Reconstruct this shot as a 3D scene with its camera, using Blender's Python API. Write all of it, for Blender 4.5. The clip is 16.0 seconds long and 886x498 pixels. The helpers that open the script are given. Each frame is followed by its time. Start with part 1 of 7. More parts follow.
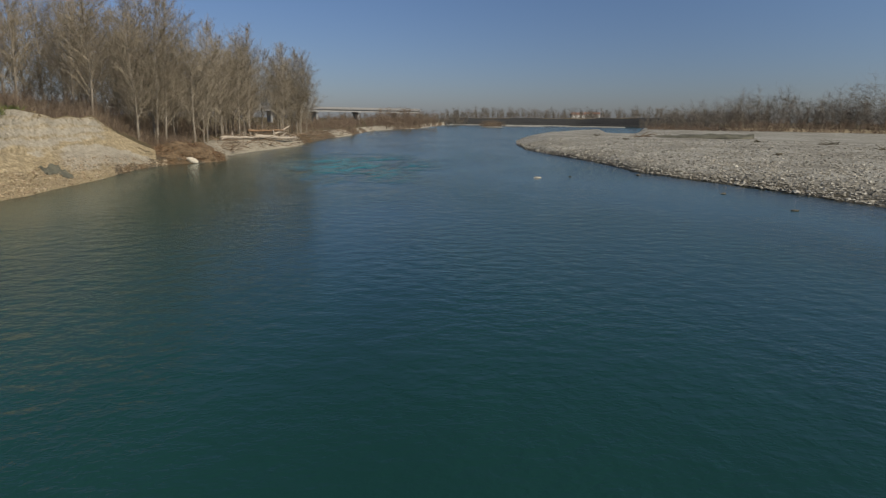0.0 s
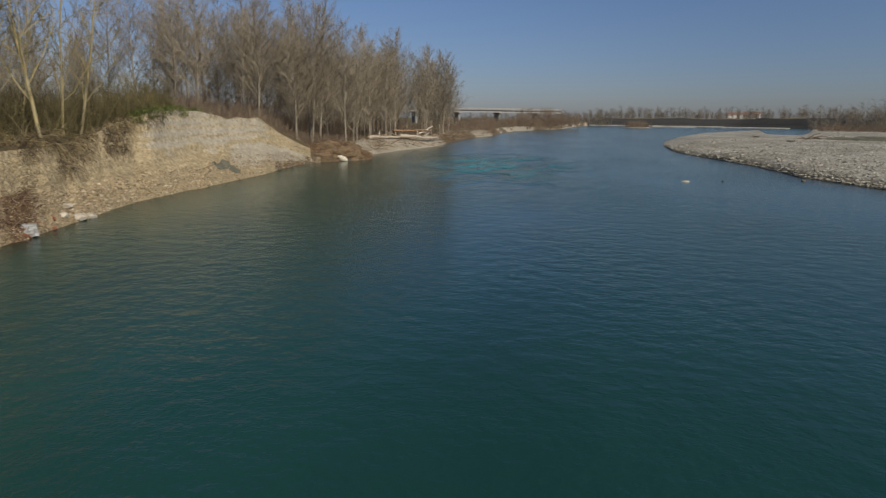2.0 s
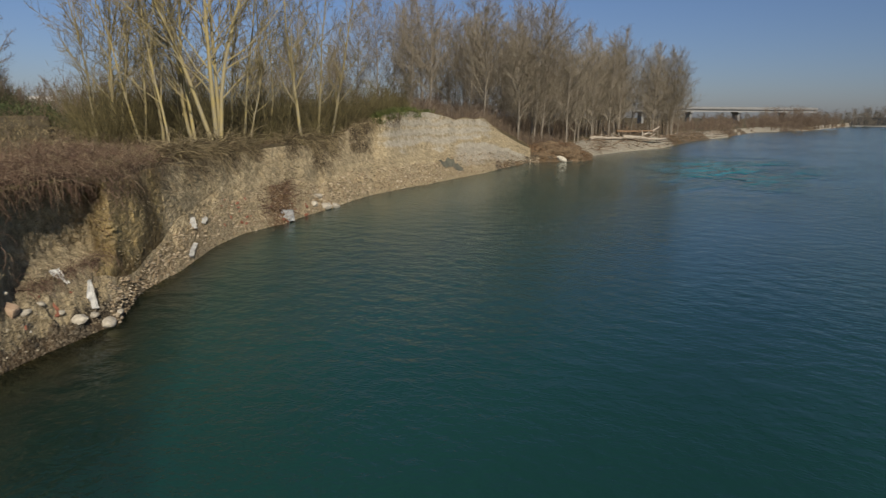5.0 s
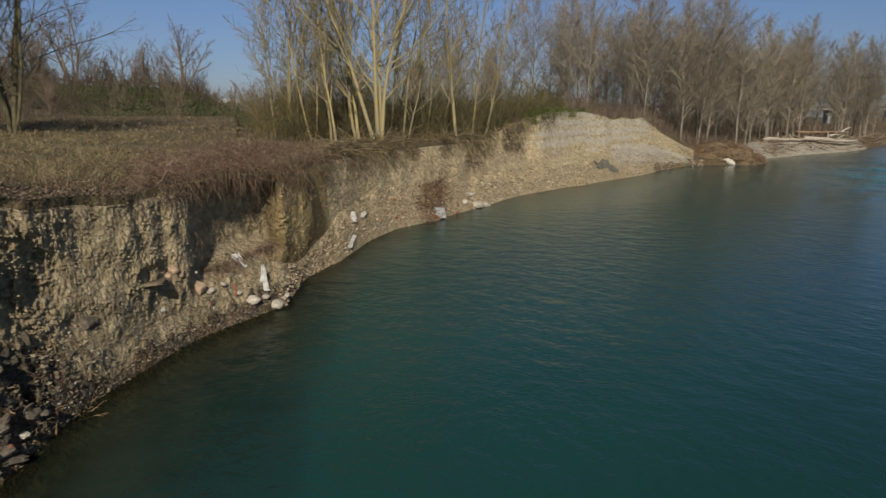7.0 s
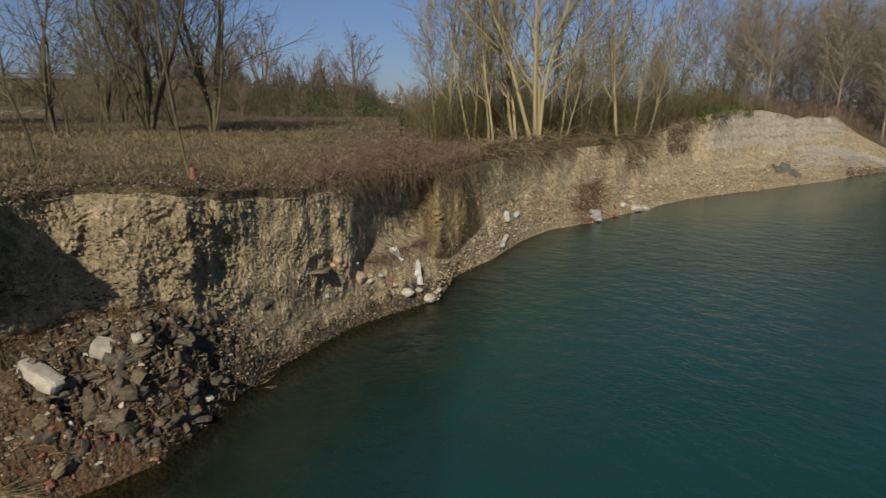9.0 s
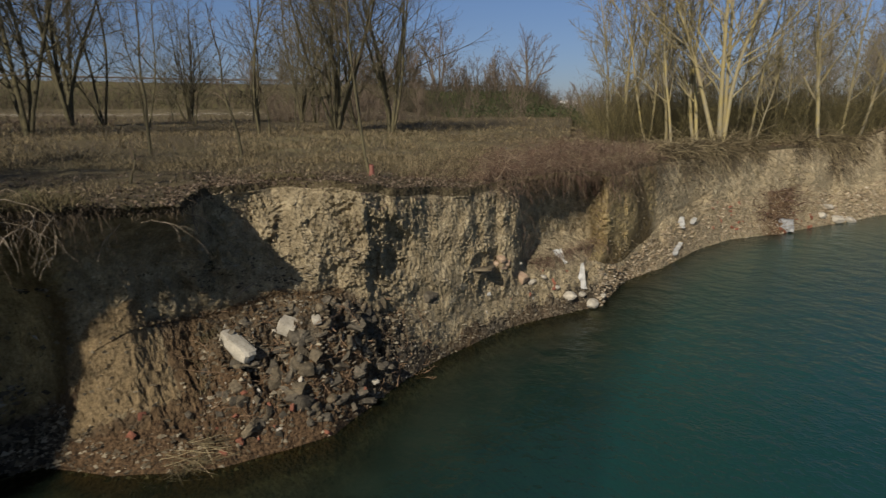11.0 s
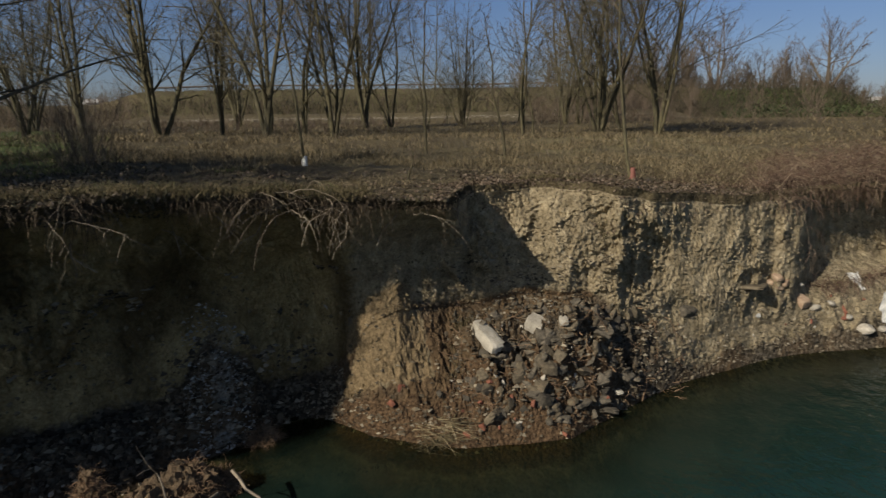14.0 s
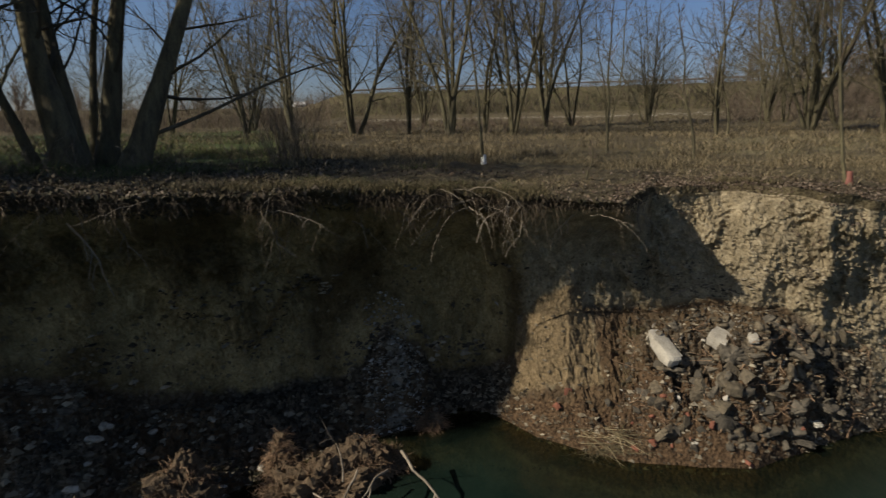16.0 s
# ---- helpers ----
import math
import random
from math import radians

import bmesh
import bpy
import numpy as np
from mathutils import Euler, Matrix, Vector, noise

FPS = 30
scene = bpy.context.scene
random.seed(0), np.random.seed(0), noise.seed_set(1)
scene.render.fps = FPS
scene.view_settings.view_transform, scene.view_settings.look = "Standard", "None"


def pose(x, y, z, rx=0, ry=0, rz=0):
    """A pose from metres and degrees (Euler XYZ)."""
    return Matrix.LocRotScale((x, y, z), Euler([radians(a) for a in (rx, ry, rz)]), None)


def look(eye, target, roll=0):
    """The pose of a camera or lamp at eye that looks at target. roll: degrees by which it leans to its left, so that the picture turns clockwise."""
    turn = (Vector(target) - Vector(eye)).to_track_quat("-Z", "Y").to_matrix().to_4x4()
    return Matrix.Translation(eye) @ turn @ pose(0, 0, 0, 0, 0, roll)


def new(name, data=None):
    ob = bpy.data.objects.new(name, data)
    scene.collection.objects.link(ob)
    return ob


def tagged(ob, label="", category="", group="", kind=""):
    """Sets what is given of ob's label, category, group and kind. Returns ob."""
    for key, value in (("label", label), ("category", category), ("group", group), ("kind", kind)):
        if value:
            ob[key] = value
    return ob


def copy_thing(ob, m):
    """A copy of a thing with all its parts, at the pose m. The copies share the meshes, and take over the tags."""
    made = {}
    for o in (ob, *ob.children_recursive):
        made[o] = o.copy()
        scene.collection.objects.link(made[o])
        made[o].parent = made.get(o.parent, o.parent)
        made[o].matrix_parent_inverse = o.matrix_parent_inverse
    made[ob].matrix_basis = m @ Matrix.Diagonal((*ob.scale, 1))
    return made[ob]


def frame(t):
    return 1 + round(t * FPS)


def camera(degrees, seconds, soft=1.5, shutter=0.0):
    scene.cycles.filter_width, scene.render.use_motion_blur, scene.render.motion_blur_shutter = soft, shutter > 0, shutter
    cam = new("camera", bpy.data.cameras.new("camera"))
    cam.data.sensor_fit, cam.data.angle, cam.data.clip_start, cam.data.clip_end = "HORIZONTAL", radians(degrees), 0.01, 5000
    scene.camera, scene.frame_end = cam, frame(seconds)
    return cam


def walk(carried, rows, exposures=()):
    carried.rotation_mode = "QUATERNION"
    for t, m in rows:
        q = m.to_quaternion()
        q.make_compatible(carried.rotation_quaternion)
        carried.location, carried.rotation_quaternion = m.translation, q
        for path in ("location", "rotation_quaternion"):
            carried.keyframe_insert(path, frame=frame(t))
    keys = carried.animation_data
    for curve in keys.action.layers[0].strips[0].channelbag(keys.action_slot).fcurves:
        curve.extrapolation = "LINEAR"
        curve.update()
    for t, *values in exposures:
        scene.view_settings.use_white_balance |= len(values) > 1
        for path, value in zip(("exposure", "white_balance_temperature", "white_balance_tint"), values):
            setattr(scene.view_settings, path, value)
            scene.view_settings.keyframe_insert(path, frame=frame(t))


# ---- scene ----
from mathutils.bvhtree import BVHTree

# ---------------------------------------------------------------- camera
# seconds, heading, tilt, lean: a drone that hovers 5 m over the river and turns to its left
TURN = [
    (0, -0.00, -11.93, 0.69), (0.5, 3.03, -11.93, 0.77), (1, 6.29, -11.97, 0.77), (1.5, 9.35, -12.01, 0.72),
    (2, 12.75, -12.04, 0.65), (2.5, 15.93, -12.08, 0.65), (3, 19.31, -12.11, 0.58), (3.5, 22.48, -12.14, 0.55),
    (4, 25.95, -12.17, 0.51), (6.3, 41.54, -12.24, 0.30), (6.5, 42.98, -12.26, 0.27), (7, 46.68, -12.27, 0.25),
    (7.5, 50.09, -12.28, 0.21), (8, 53.75, -12.30, 0.18), (8.5, 57.22, -12.29, 0.07), (9, 60.99, -12.30, -0.05),
    (9.2, 62.41, -12.29, -0.08), (11.3, 78.75, -12.25, -0.39), (11.5, 80.26, -12.26, -0.47), (12, 84.30, -12.17, -0.65),
    (12.5, 88.10, -12.06, -0.78), (13, 92.20, -11.96, -0.82), (13.5, 96.00, -11.93, -0.80), (14, 100.09, -11.88, -0.76),
    (14.5, 103.92, -11.89, -0.81), (15, 108.08, -11.85, -0.89), (15.5, 112.01, -11.78, -1.00), (16, 116.40, -11.71, -1.12)]
EYE = (0.0, 0.0, 5.0)
cam = camera(71.29, 16.0, soft=1.3, shutter=0.4)
walk(cam, [(t, pose(*EYE, 0, 0, h) @ pose(0, 0, 0, 90 + p, 0, 0) @ pose(0, 0, 0, 0, 0, l)) for t, h, p, l in TURN],
     exposures=[(0.0, -0.08), (3.0, -0.1), (6.0, -0.13), (12.0, -0.18), (16.0, -0.14)])

# ---------------------------------------------------------------- light
SUN_BEARING, SUN_HEIGHT = 231.0, 33.0          # bearing counted from +y to the left
world = bpy.data.worlds.new("sky")
scene.world = world
world.use_nodes = True
wn, wl = world.node_tree.nodes, world.node_tree.links
wn.clear()
sky = wn.new("ShaderNodeTexSky")
sky.sky_type, sky.sun_disc = "NISHITA", False
sky.sun_elevation, sky.sun_rotation = radians(SUN_HEIGHT), radians(-SUN_BEARING)
sky.air_density, sky.dust_density, sky.ozone_density, sky.altitude = 1.0, 0.6, 2.2, 60
bg = wn.new("ShaderNodeBackground")
bg.inputs["Strength"].default_value = 0.058
tint = wn.new("ShaderNodeMix")
tint.data_type, tint.blend_type = "RGBA", "MULTIPLY"
tint.inputs[0].default_value = 1.0
height = wn.new("ShaderNodeSeparateXYZ")
wl.new(wn.new("ShaderNodeTexCoord").outputs["Generated"], height.inputs[0])
haze = wn.new("ShaderNodeValToRGB")            # winter haze, bluer and dimmer towards the horizon
haze.color_ramp.elements[0].position, haze.color_ramp.elements[0].color = 0.0, (0.66, 0.71, 0.98, 1)
haze.color_ramp.elements[1].position, haze.color_ramp.elements[1].color = 0.3, (0.84, 0.95, 1.2, 1)
zenith = haze.color_ramp.elements.new(1.0)
zenith.color = (0.4, 0.385, 0.37, 1)
wl.new(height.outputs[2], haze.inputs[0])
wl.new(haze.outputs[0], tint.inputs[7])
wl.new(sky.outputs[0], tint.inputs[6])
glow = wn.new("ShaderNodeMix")                 # the haze scatters forward: whiter and brighter towards the sun
glow.data_type, glow.blend_type = "RGBA", "MULTIPLY"
glow.inputs[0].default_value = 1.0
turn = wn.new("ShaderNodeVectorMath")
turn.operation = "DOT_PRODUCT"
sunward = (-math.sin(radians(SUN_BEARING)) * math.cos(radians(SUN_HEIGHT)), math.cos(radians(SUN_BEARING)) * math.cos(radians(SUN_HEIGHT)), math.sin(radians(SUN_HEIGHT)))
turn.inputs[1].default_value = sunward
wl.new(height.inputs[0].links[0].from_socket, turn.inputs[0])
share_of = wn.new("ShaderNodeMapRange")
share_of.inputs["From Min"].default_value, share_of.inputs["From Max"].default_value = -1.0, 1.0
wl.new(turn.outputs["Value"], share_of.inputs["Value"])
scatter_ramp = wn.new("ShaderNodeValToRGB")
scatter_ramp.color_ramp.interpolation = "B_SPLINE"
scatter_ramp.color_ramp.elements[0].position, scatter_ramp.color_ramp.elements[0].color = 0.24, (0.45, 0.45, 0.45, 1)
scatter_ramp.color_ramp.elements[1].position, scatter_ramp.color_ramp.elements[1].color = 0.9, (0.6, 0.54, 0.45, 1)
for at_share, col in ((0.4, (0.41, 0.408, 0.4, 1)), (0.54, (0.6, 0.585, 0.55, 1))):
    scatter_ramp.color_ramp.elements.new(at_share).color = col
wl.new(share_of.outputs[0], scatter_ramp.inputs[0])
gain = wn.new("ShaderNodeVectorMath")
gain.operation = "SCALE"
gain.inputs["Scale"].default_value = 2.5
wl.new(scatter_ramp.outputs[0], gain.inputs[0])
wl.new(gain.outputs[0], glow.inputs[7])
wl.new(tint.outputs[2], glow.inputs[6])
wl.new(glow.outputs[2], bg.inputs[0])
wl.new(bg.outputs[0], wn.new("ShaderNodeOutputWorld").inputs[0])

sun_data = bpy.data.lights.new("sun", "SUN")
sun_data.energy, sun_data.angle, sun_data.color = 5.0, radians(0.5), (1.0, 0.9, 0.74)
sun = new("sun", sun_data)
sb, sh = radians(SUN_BEARING), radians(SUN_HEIGHT)
SUN_WAY = Vector((-math.sin(sb) * math.cos(sh), math.cos(sb) * math.cos(sh), math.sin(sh)))
sun.matrix_world = look(SUN_WAY * 60, (0, 0, 0))


# ---------------------------------------------------------------- materials
def shader(name):
    m = bpy.data.materials.new(name)
    m.use_nodes = True
    nt = m.node_tree
    return m, nt, nt.nodes["Principled BSDF"], nt.nodes, nt.links


def noise_node(nt, vec, scale, detail=6.0, rough=0.6, stretch=None):
    n = nt.nodes.new("ShaderNodeTexNoise")
    n.inputs["Scale"].default_value, n.inputs["Detail"].default_value, n.inputs["Roughness"].default_value = scale, detail, rough
    if stretch:
        mp = nt.nodes.new("ShaderNodeMapping")
        mp.inputs["Scale"].default_value = stretch
        nt.links.new(vec, mp.inputs["Vector"])
        vec = mp.outputs[0]
    nt.links.new(vec, n.inputs["Vector"])
    return n.outputs["Fac"]


def ramp(nt, fac, *stops):
    r = nt.nodes.new("ShaderNodeValToRGB")
    el = r.color_ramp.elements
    while len(el) < len(stops):
        el.new(0.5)
    for e, (p, c) in zip(el, stops):
        e.position, e.color = p, (*c, 1)
    nt.links.new(fac, r.inputs[0])
    return r.outputs[0]


def blend(nt, fac, a, b, mode="MIX"):
    n = nt.nodes.new("ShaderNodeMix")
    n.data_type, n.blend_type = "RGBA", mode
    for s, v in ((n.inputs[0], fac), (n.inputs[6], a), (n.inputs[7], b)):
        if hasattr(v, "is_linked"):
            nt.links.new(v, s)
        else:
            s.default_value = (*v, 1) if isinstance(v, tuple) else v
    return n.outputs[2]


def calc(nt, op, a, b=0.0, c=0.0):
    n = nt.nodes.new("ShaderNodeMath")
    n.operation = op
    for s, v in zip(n.inputs, (a, b, c)):
        if hasattr(v, "is_linked"):
            nt.links.new(v, s)
        else:
            s.default_value = v
    return n.outputs[0]


def bumped(nt, p, height, strength, dist):
    b = nt.nodes.new("ShaderNodeBump")
    b.inputs["Strength"].default_value, b.inputs["Distance"].default_value = strength, dist
    nt.links.new(height, b.inputs["Height"])
    nt.links.new(b.outputs[0], p.inputs["Normal"])


def attr(nt, name):
    a = nt.nodes.new("ShaderNodeAttribute")
    a.attribute_name = name
    return a.outputs["Fac"]


def grainy(name, dark, light, scale=4.0, rough=0.85, bump=0.4, dist=0.02, fine=9.0, stretch=None, spread=0.18):
    """A rough surface with two scales of variation and a shift of its own for each object."""
    m, nt, p, N, L = shader(name)
    co = N.new("ShaderNodeTexCoord").outputs["Object"]
    big = noise_node(nt, co, scale, 4, 0.6, stretch)
    small = noise_node(nt, co, scale * fine, 6, 0.7, stretch)
    mixed = calc(nt, "ADD", calc(nt, "MULTIPLY", big, 0.55), calc(nt, "MULTIPLY", small, 0.45))
    colour = ramp(nt, mixed, (0.36, dark), (0.64, light))
    info = N.new("ShaderNodeObjectInfo").outputs["Random"]
    shift = calc(nt, "MULTIPLY_ADD", info, spread * 2, 1 - spread)
    hsv = N.new("ShaderNodeHueSaturation")
    L.new(colour, hsv.inputs["Color"])
    L.new(shift, hsv.inputs["Value"])
    L.new(hsv.outputs[0], p.inputs["Base Color"])
    p.inputs["Roughness"].default_value = rough
    bumped(nt, p, small, bump, dist)
    return m


def islands(name, colours, rough=0.9):
    """Many small pieces in one mesh, each with a tint of its own."""
    m, nt, p, N, L = shader(name)
    g = N.new("ShaderNodeNewGeometry")
    n = len(colours)
    col = ramp(nt, g.outputs["Random Per Island"], *[(i / max(n - 1, 1), c) for i, c in enumerate(colours)])
    pos = noise_node(nt, g.outputs["Position"], 0.9, 3)
    col = blend(nt, 1.0, col, ramp(nt, pos, (0.3, (0.7, 0.7, 0.7)), (0.7, (1, 1, 1))), "MULTIPLY")
    L.new(col, p.inputs["Base Color"])
    p.inputs["Roughness"].default_value = rough
    return m


def make_ground_material():
    m, nt, p, N, L = shader("bank_earth_and_turf")
    pos = N.new("ShaderNodeNewGeometry").outputs["Position"]
    n_big = noise_node(nt, pos, 0.5, 5)
    n_mid = noise_node(nt, pos, 3.6, 10, 0.72)
    n_fine = noise_node(nt, pos, 22.0, 8, 0.7)
    n_rill = noise_node(nt, pos, 1.0, 6, 0.6, (5.0, 5.0, 0.7))
    # raw silt of the cut face, with faint level beds
    soil = ramp(nt, calc(nt, "ADD", calc(nt, "MULTIPLY", n_mid, 0.6), calc(nt, "MULTIPLY", n_fine, 0.4)),
                (0.36, (0.15, 0.122, 0.075)), (0.5, (0.36, 0.3, 0.195)), (0.63, (0.62, 0.53, 0.37)))
    beds = noise_node(nt, pos, 1.0, 4, 0.6, (0.12, 0.12, 3.5))
    soil = blend(nt, 0.55, soil, ramp(nt, beds, (0.35, (0.74, 0.72, 0.7)), (0.62, (1.08, 1.05, 1.0))), "MULTIPLY")
    # the same silt with the shade of the unlit wall put into its colour
    soil_shade = ramp(nt, calc(nt, "ADD", calc(nt, "MULTIPLY", n_mid, 0.5), calc(nt, "MULTIPLY", n_fine, 0.5)),
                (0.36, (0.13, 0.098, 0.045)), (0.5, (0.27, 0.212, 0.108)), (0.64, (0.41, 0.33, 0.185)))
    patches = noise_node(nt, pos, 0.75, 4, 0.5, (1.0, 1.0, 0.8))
    soil_shade = blend(nt, 1.0, soil_shade, ramp(nt, patches, (0.4, (0.5, 0.46, 0.4)), (0.52, (1.2, 1.17, 1.1)), (0.64, (1.6, 1.55, 1.45))), "MULTIPLY")
    loam = ramp(nt, n_fine, (0.35, (0.06, 0.036, 0.02)), (0.65, (0.21, 0.135, 0.075)))
    straw = ramp(nt, calc(nt, "ADD", calc(nt, "MULTIPLY", n_mid, 0.4), calc(nt, "MULTIPLY", n_fine, 0.6)),
                 (0.38, (0.07, 0.062, 0.03)), (0.52, (0.2, 0.17, 0.09)), (0.62, (0.34, 0.29, 0.17)))
    # gravel and crumbled rubble of the toe
    v = N.new("ShaderNodeTexVoronoi")
    v.inputs["Scale"].default_value = 17.0
    L.new(pos, v.inputs["Vector"])
    v2 = N.new("ShaderNodeTexVoronoi")
    v2.inputs["Scale"].default_value = 31.0
    L.new(pos, v2.inputs["Vector"])
    bw = N.new("ShaderNodeRGBToBW")
    L.new(v.outputs["Color"], bw.inputs[0])
    stone = ramp(nt, bw.outputs[0], (0.2, (0.038, 0.031, 0.022)), (0.55, (0.1, 0.082, 0.058)), (0.85, (0.23, 0.195, 0.145)))
    stone = blend(nt, ramp(nt, n_big, (0.4, (0, 0, 0)), (0.6, (1, 1, 1))), stone, ramp(nt, n_mid, (0.35, (0.075, 0.048, 0.026)), (0.65, (0.2, 0.135, 0.075))))
    # leaf litter and dry grass of the top
    turf = ramp(nt, calc(nt, "ADD", calc(nt, "MULTIPLY", n_mid, 0.5), calc(nt, "MULTIPLY", n_fine, 0.5)),
                (0.36, (0.035, 0.028, 0.016)), (0.5, (0.1, 0.08, 0.045)), (0.64, (0.2, 0.165, 0.098)))
    turf = blend(nt, ramp(nt, noise_node(nt, pos, 0.12, 4), (0.42, (0, 0, 0)), (0.6, (1, 1, 1))), turf,
                 ramp(nt, n_fine, (0.35, (0.08, 0.063, 0.034)), (0.65, (0.2, 0.163, 0.09))))
    green = ramp(nt, n_fine, (0.35, (0.035, 0.05, 0.014)), (0.65, (0.1, 0.128, 0.036)))
    sand = ramp(nt, n_fine, (0.35, (0.15, 0.108, 0.058)), (0.65, (0.36, 0.27, 0.155)))
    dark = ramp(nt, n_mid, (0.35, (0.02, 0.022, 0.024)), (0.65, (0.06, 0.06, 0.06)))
    path = ramp(nt, n_mid, (0.35, (0.26, 0.235, 0.185)), (0.65, (0.46, 0.42, 0.345)))
    edge = calc(nt, "MULTIPLY", calc(nt, "SUBTRACT", n_mid, 0.5), 1.1)

    def weight(name):
        return ramp(nt, calc(nt, "ADD", attr(nt, name), edge), (0.4, (0, 0, 0)), (0.6, (1, 1, 1)))
    col = blend(nt, weight("soil_shade"), soil, soil_shade)
    col = blend(nt, weight("gravel"), col, stone)
    col = blend(nt, weight("loam"), col, loam)
    col = blend(nt, weight("sand"), col, sand)
    col = blend(nt, weight("turf"), col, turf)
    col = blend(nt, weight("straw"), col, straw)
    col = blend(nt, weight("green"), col, green)
    col = blend(nt, weight("pale"), col, path)
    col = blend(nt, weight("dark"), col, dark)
    L.new(col, p.inputs["Base Color"])
    p.inputs["Roughness"].default_value = 0.92
    p.inputs["Specular IOR Level"].default_value = 0.25
    h = calc(nt, "ADD", calc(nt, "MULTIPLY", n_mid, 0.9), calc(nt, "MULTIPLY", n_fine, 0.35))
    h = calc(nt, "ADD", h, calc(nt, "MULTIPLY", n_rill, 0.22))
    crumb = N.new("ShaderNodeTexVoronoi")
    crumb.inputs["Scale"].default_value = 7.0
    L.new(blend(nt, 0.12, pos, N.new("ShaderNodeTexNoise").outputs["Color"]), crumb.inputs["Vector"])
    h = calc(nt, "SUBTRACT", h, calc(nt, "MULTIPLY", crumb.outputs["Distance"], 0.5))
    h = calc(nt, "SUBTRACT", h, calc(nt, "MULTIPLY", v.outputs["Distance"], calc(nt, "MULTIPLY", attr(nt, "gravel"), 0.45)))
    bumped(nt, p, h, 1.0, 0.16)
    return m


def make_gravel_material():
    m, nt, p, N, L = shader("river_gravel")
    pos = N.new("ShaderNodeNewGeometry").outputs["Position"]
    v = N.new("ShaderNodeTexVoronoi")
    v.inputs["Scale"].default_value = 6.0
    L.new(pos, v.inputs["Vector"])
    bw = N.new("ShaderNodeRGBToBW")
    L.new(v.outputs["Color"], bw.inputs[0])
    col = ramp(nt, bw.outputs[0], (0.2, (0.2, 0.196, 0.17)), (0.5, (0.3, 0.294, 0.26)), (0.85, (0.45, 0.44, 0.395)))
    big = noise_node(nt, pos, 0.09, 5)
    col = blend(nt, 1.0, col, ramp(nt, big, (0.35, (0.6, 0.58, 0.54)), (0.6, (1, 1, 1))), "MULTIPLY")
    wet = ramp(nt, calc(nt, "ADD", attr(nt, "wet"), calc(nt, "MULTIPLY", calc(nt, "SUBTRACT", noise_node(nt, pos, 1.2, 4), 0.5), 0.9)), (0.4, (1, 1, 1)), (0.7, (0.36, 0.33, 0.27)))
    col = blend(nt, 1.0, col, wet, "MULTIPLY")
    L.new(col, p.inputs["Base Color"])
    p.inputs["Roughness"].default_value = 0.85
    bumped(nt, p, v.outputs["Distance"], 0.5, 0.07)
    return m


def make_water_material():
    m, nt, p, N, L = shader("river_water")
    pos = N.new("ShaderNodeNewGeometry").outputs["Position"]
    patch = noise_node(nt, pos, 0.045, 3, 0.5, (1, 0.35, 1))
    body = ramp(nt, patch, (0.35, (0.007, 0.036, 0.033)), (0.65, (0.013, 0.06, 0.052)))
    shallow = ramp(nt, noise_node(nt, pos, 0.8, 4), (0.35, (0.008, 0.015, 0.011)), (0.65, (0.015, 0.024, 0.017)))
    depth = attr(nt, "depth")
    base = blend(nt, ramp(nt, depth, (0.05, (0, 0, 0)), (0.85, (1, 1, 1))), shallow, body)
    boil = calc(nt, "MULTIPLY", attr(nt, "boil"), ramp(nt, noise_node(nt, pos, 0.22, 4, 0.6, (1.0, 0.45, 1)), (0.4, (0, 0, 0)), (0.58, (1, 1, 1))))
    L.new(blend(nt, boil, base, (0.02, 0.15, 0.19)), p.inputs["Base Color"])
    p.inputs["Roughness"].default_value = 0.13
    p.inputs["IOR"].default_value = 1.33
    r1 = noise_node(nt, pos, 1.3, 4, 0.58, (1.0, 1.15, 1))
    r2 = noise_node(nt, pos, 4.6, 4, 0.6, (1.0, 1.15, 1))
    calm = ramp(nt, noise_node(nt, pos, 0.07, 3, 0.5, (1.0, 0.5, 1)), (0.38, (0.35, 0.35, 0.35)), (0.62, (1, 1, 1)))
    h = calc(nt, "ADD", calc(nt, "MULTIPLY", r1, 1.0), calc(nt, "MULTIPLY", r2, 0.22))
    h = calc(nt, "ADD", h, calc(nt, "MULTIPLY", calc(nt, "MULTIPLY", boil, 5.0), noise_node(nt, pos, 0.7, 2, 0.5)))
    bumped(nt, p, calc(nt, "MULTIPLY", h, calc(nt, "ADD", calm, calc(nt, "MULTIPLY", boil, 2.2))), 0.55, 0.16)
    clear = N.new("ShaderNodeBsdfTransparent")
    clear.inputs[0].default_value = (0.5, 0.5, 0.36, 1)
    mix = N.new("ShaderNodeMixShader")
    L.new(ramp(nt, depth, (0.0, (0.15, 0.15, 0.15)), (0.06, (0.62, 0.62, 0.62)), (0.15, (0.93, 0.93, 0.93)), (0.24, (1, 1, 1))), mix.inputs[0])
    L.new(clear.outputs[0], mix.inputs[1])
    L.new(p.outputs[0], mix.inputs[2])
    L.new(mix.outputs[0], N["Material Output"].inputs["Surface"])
    return m


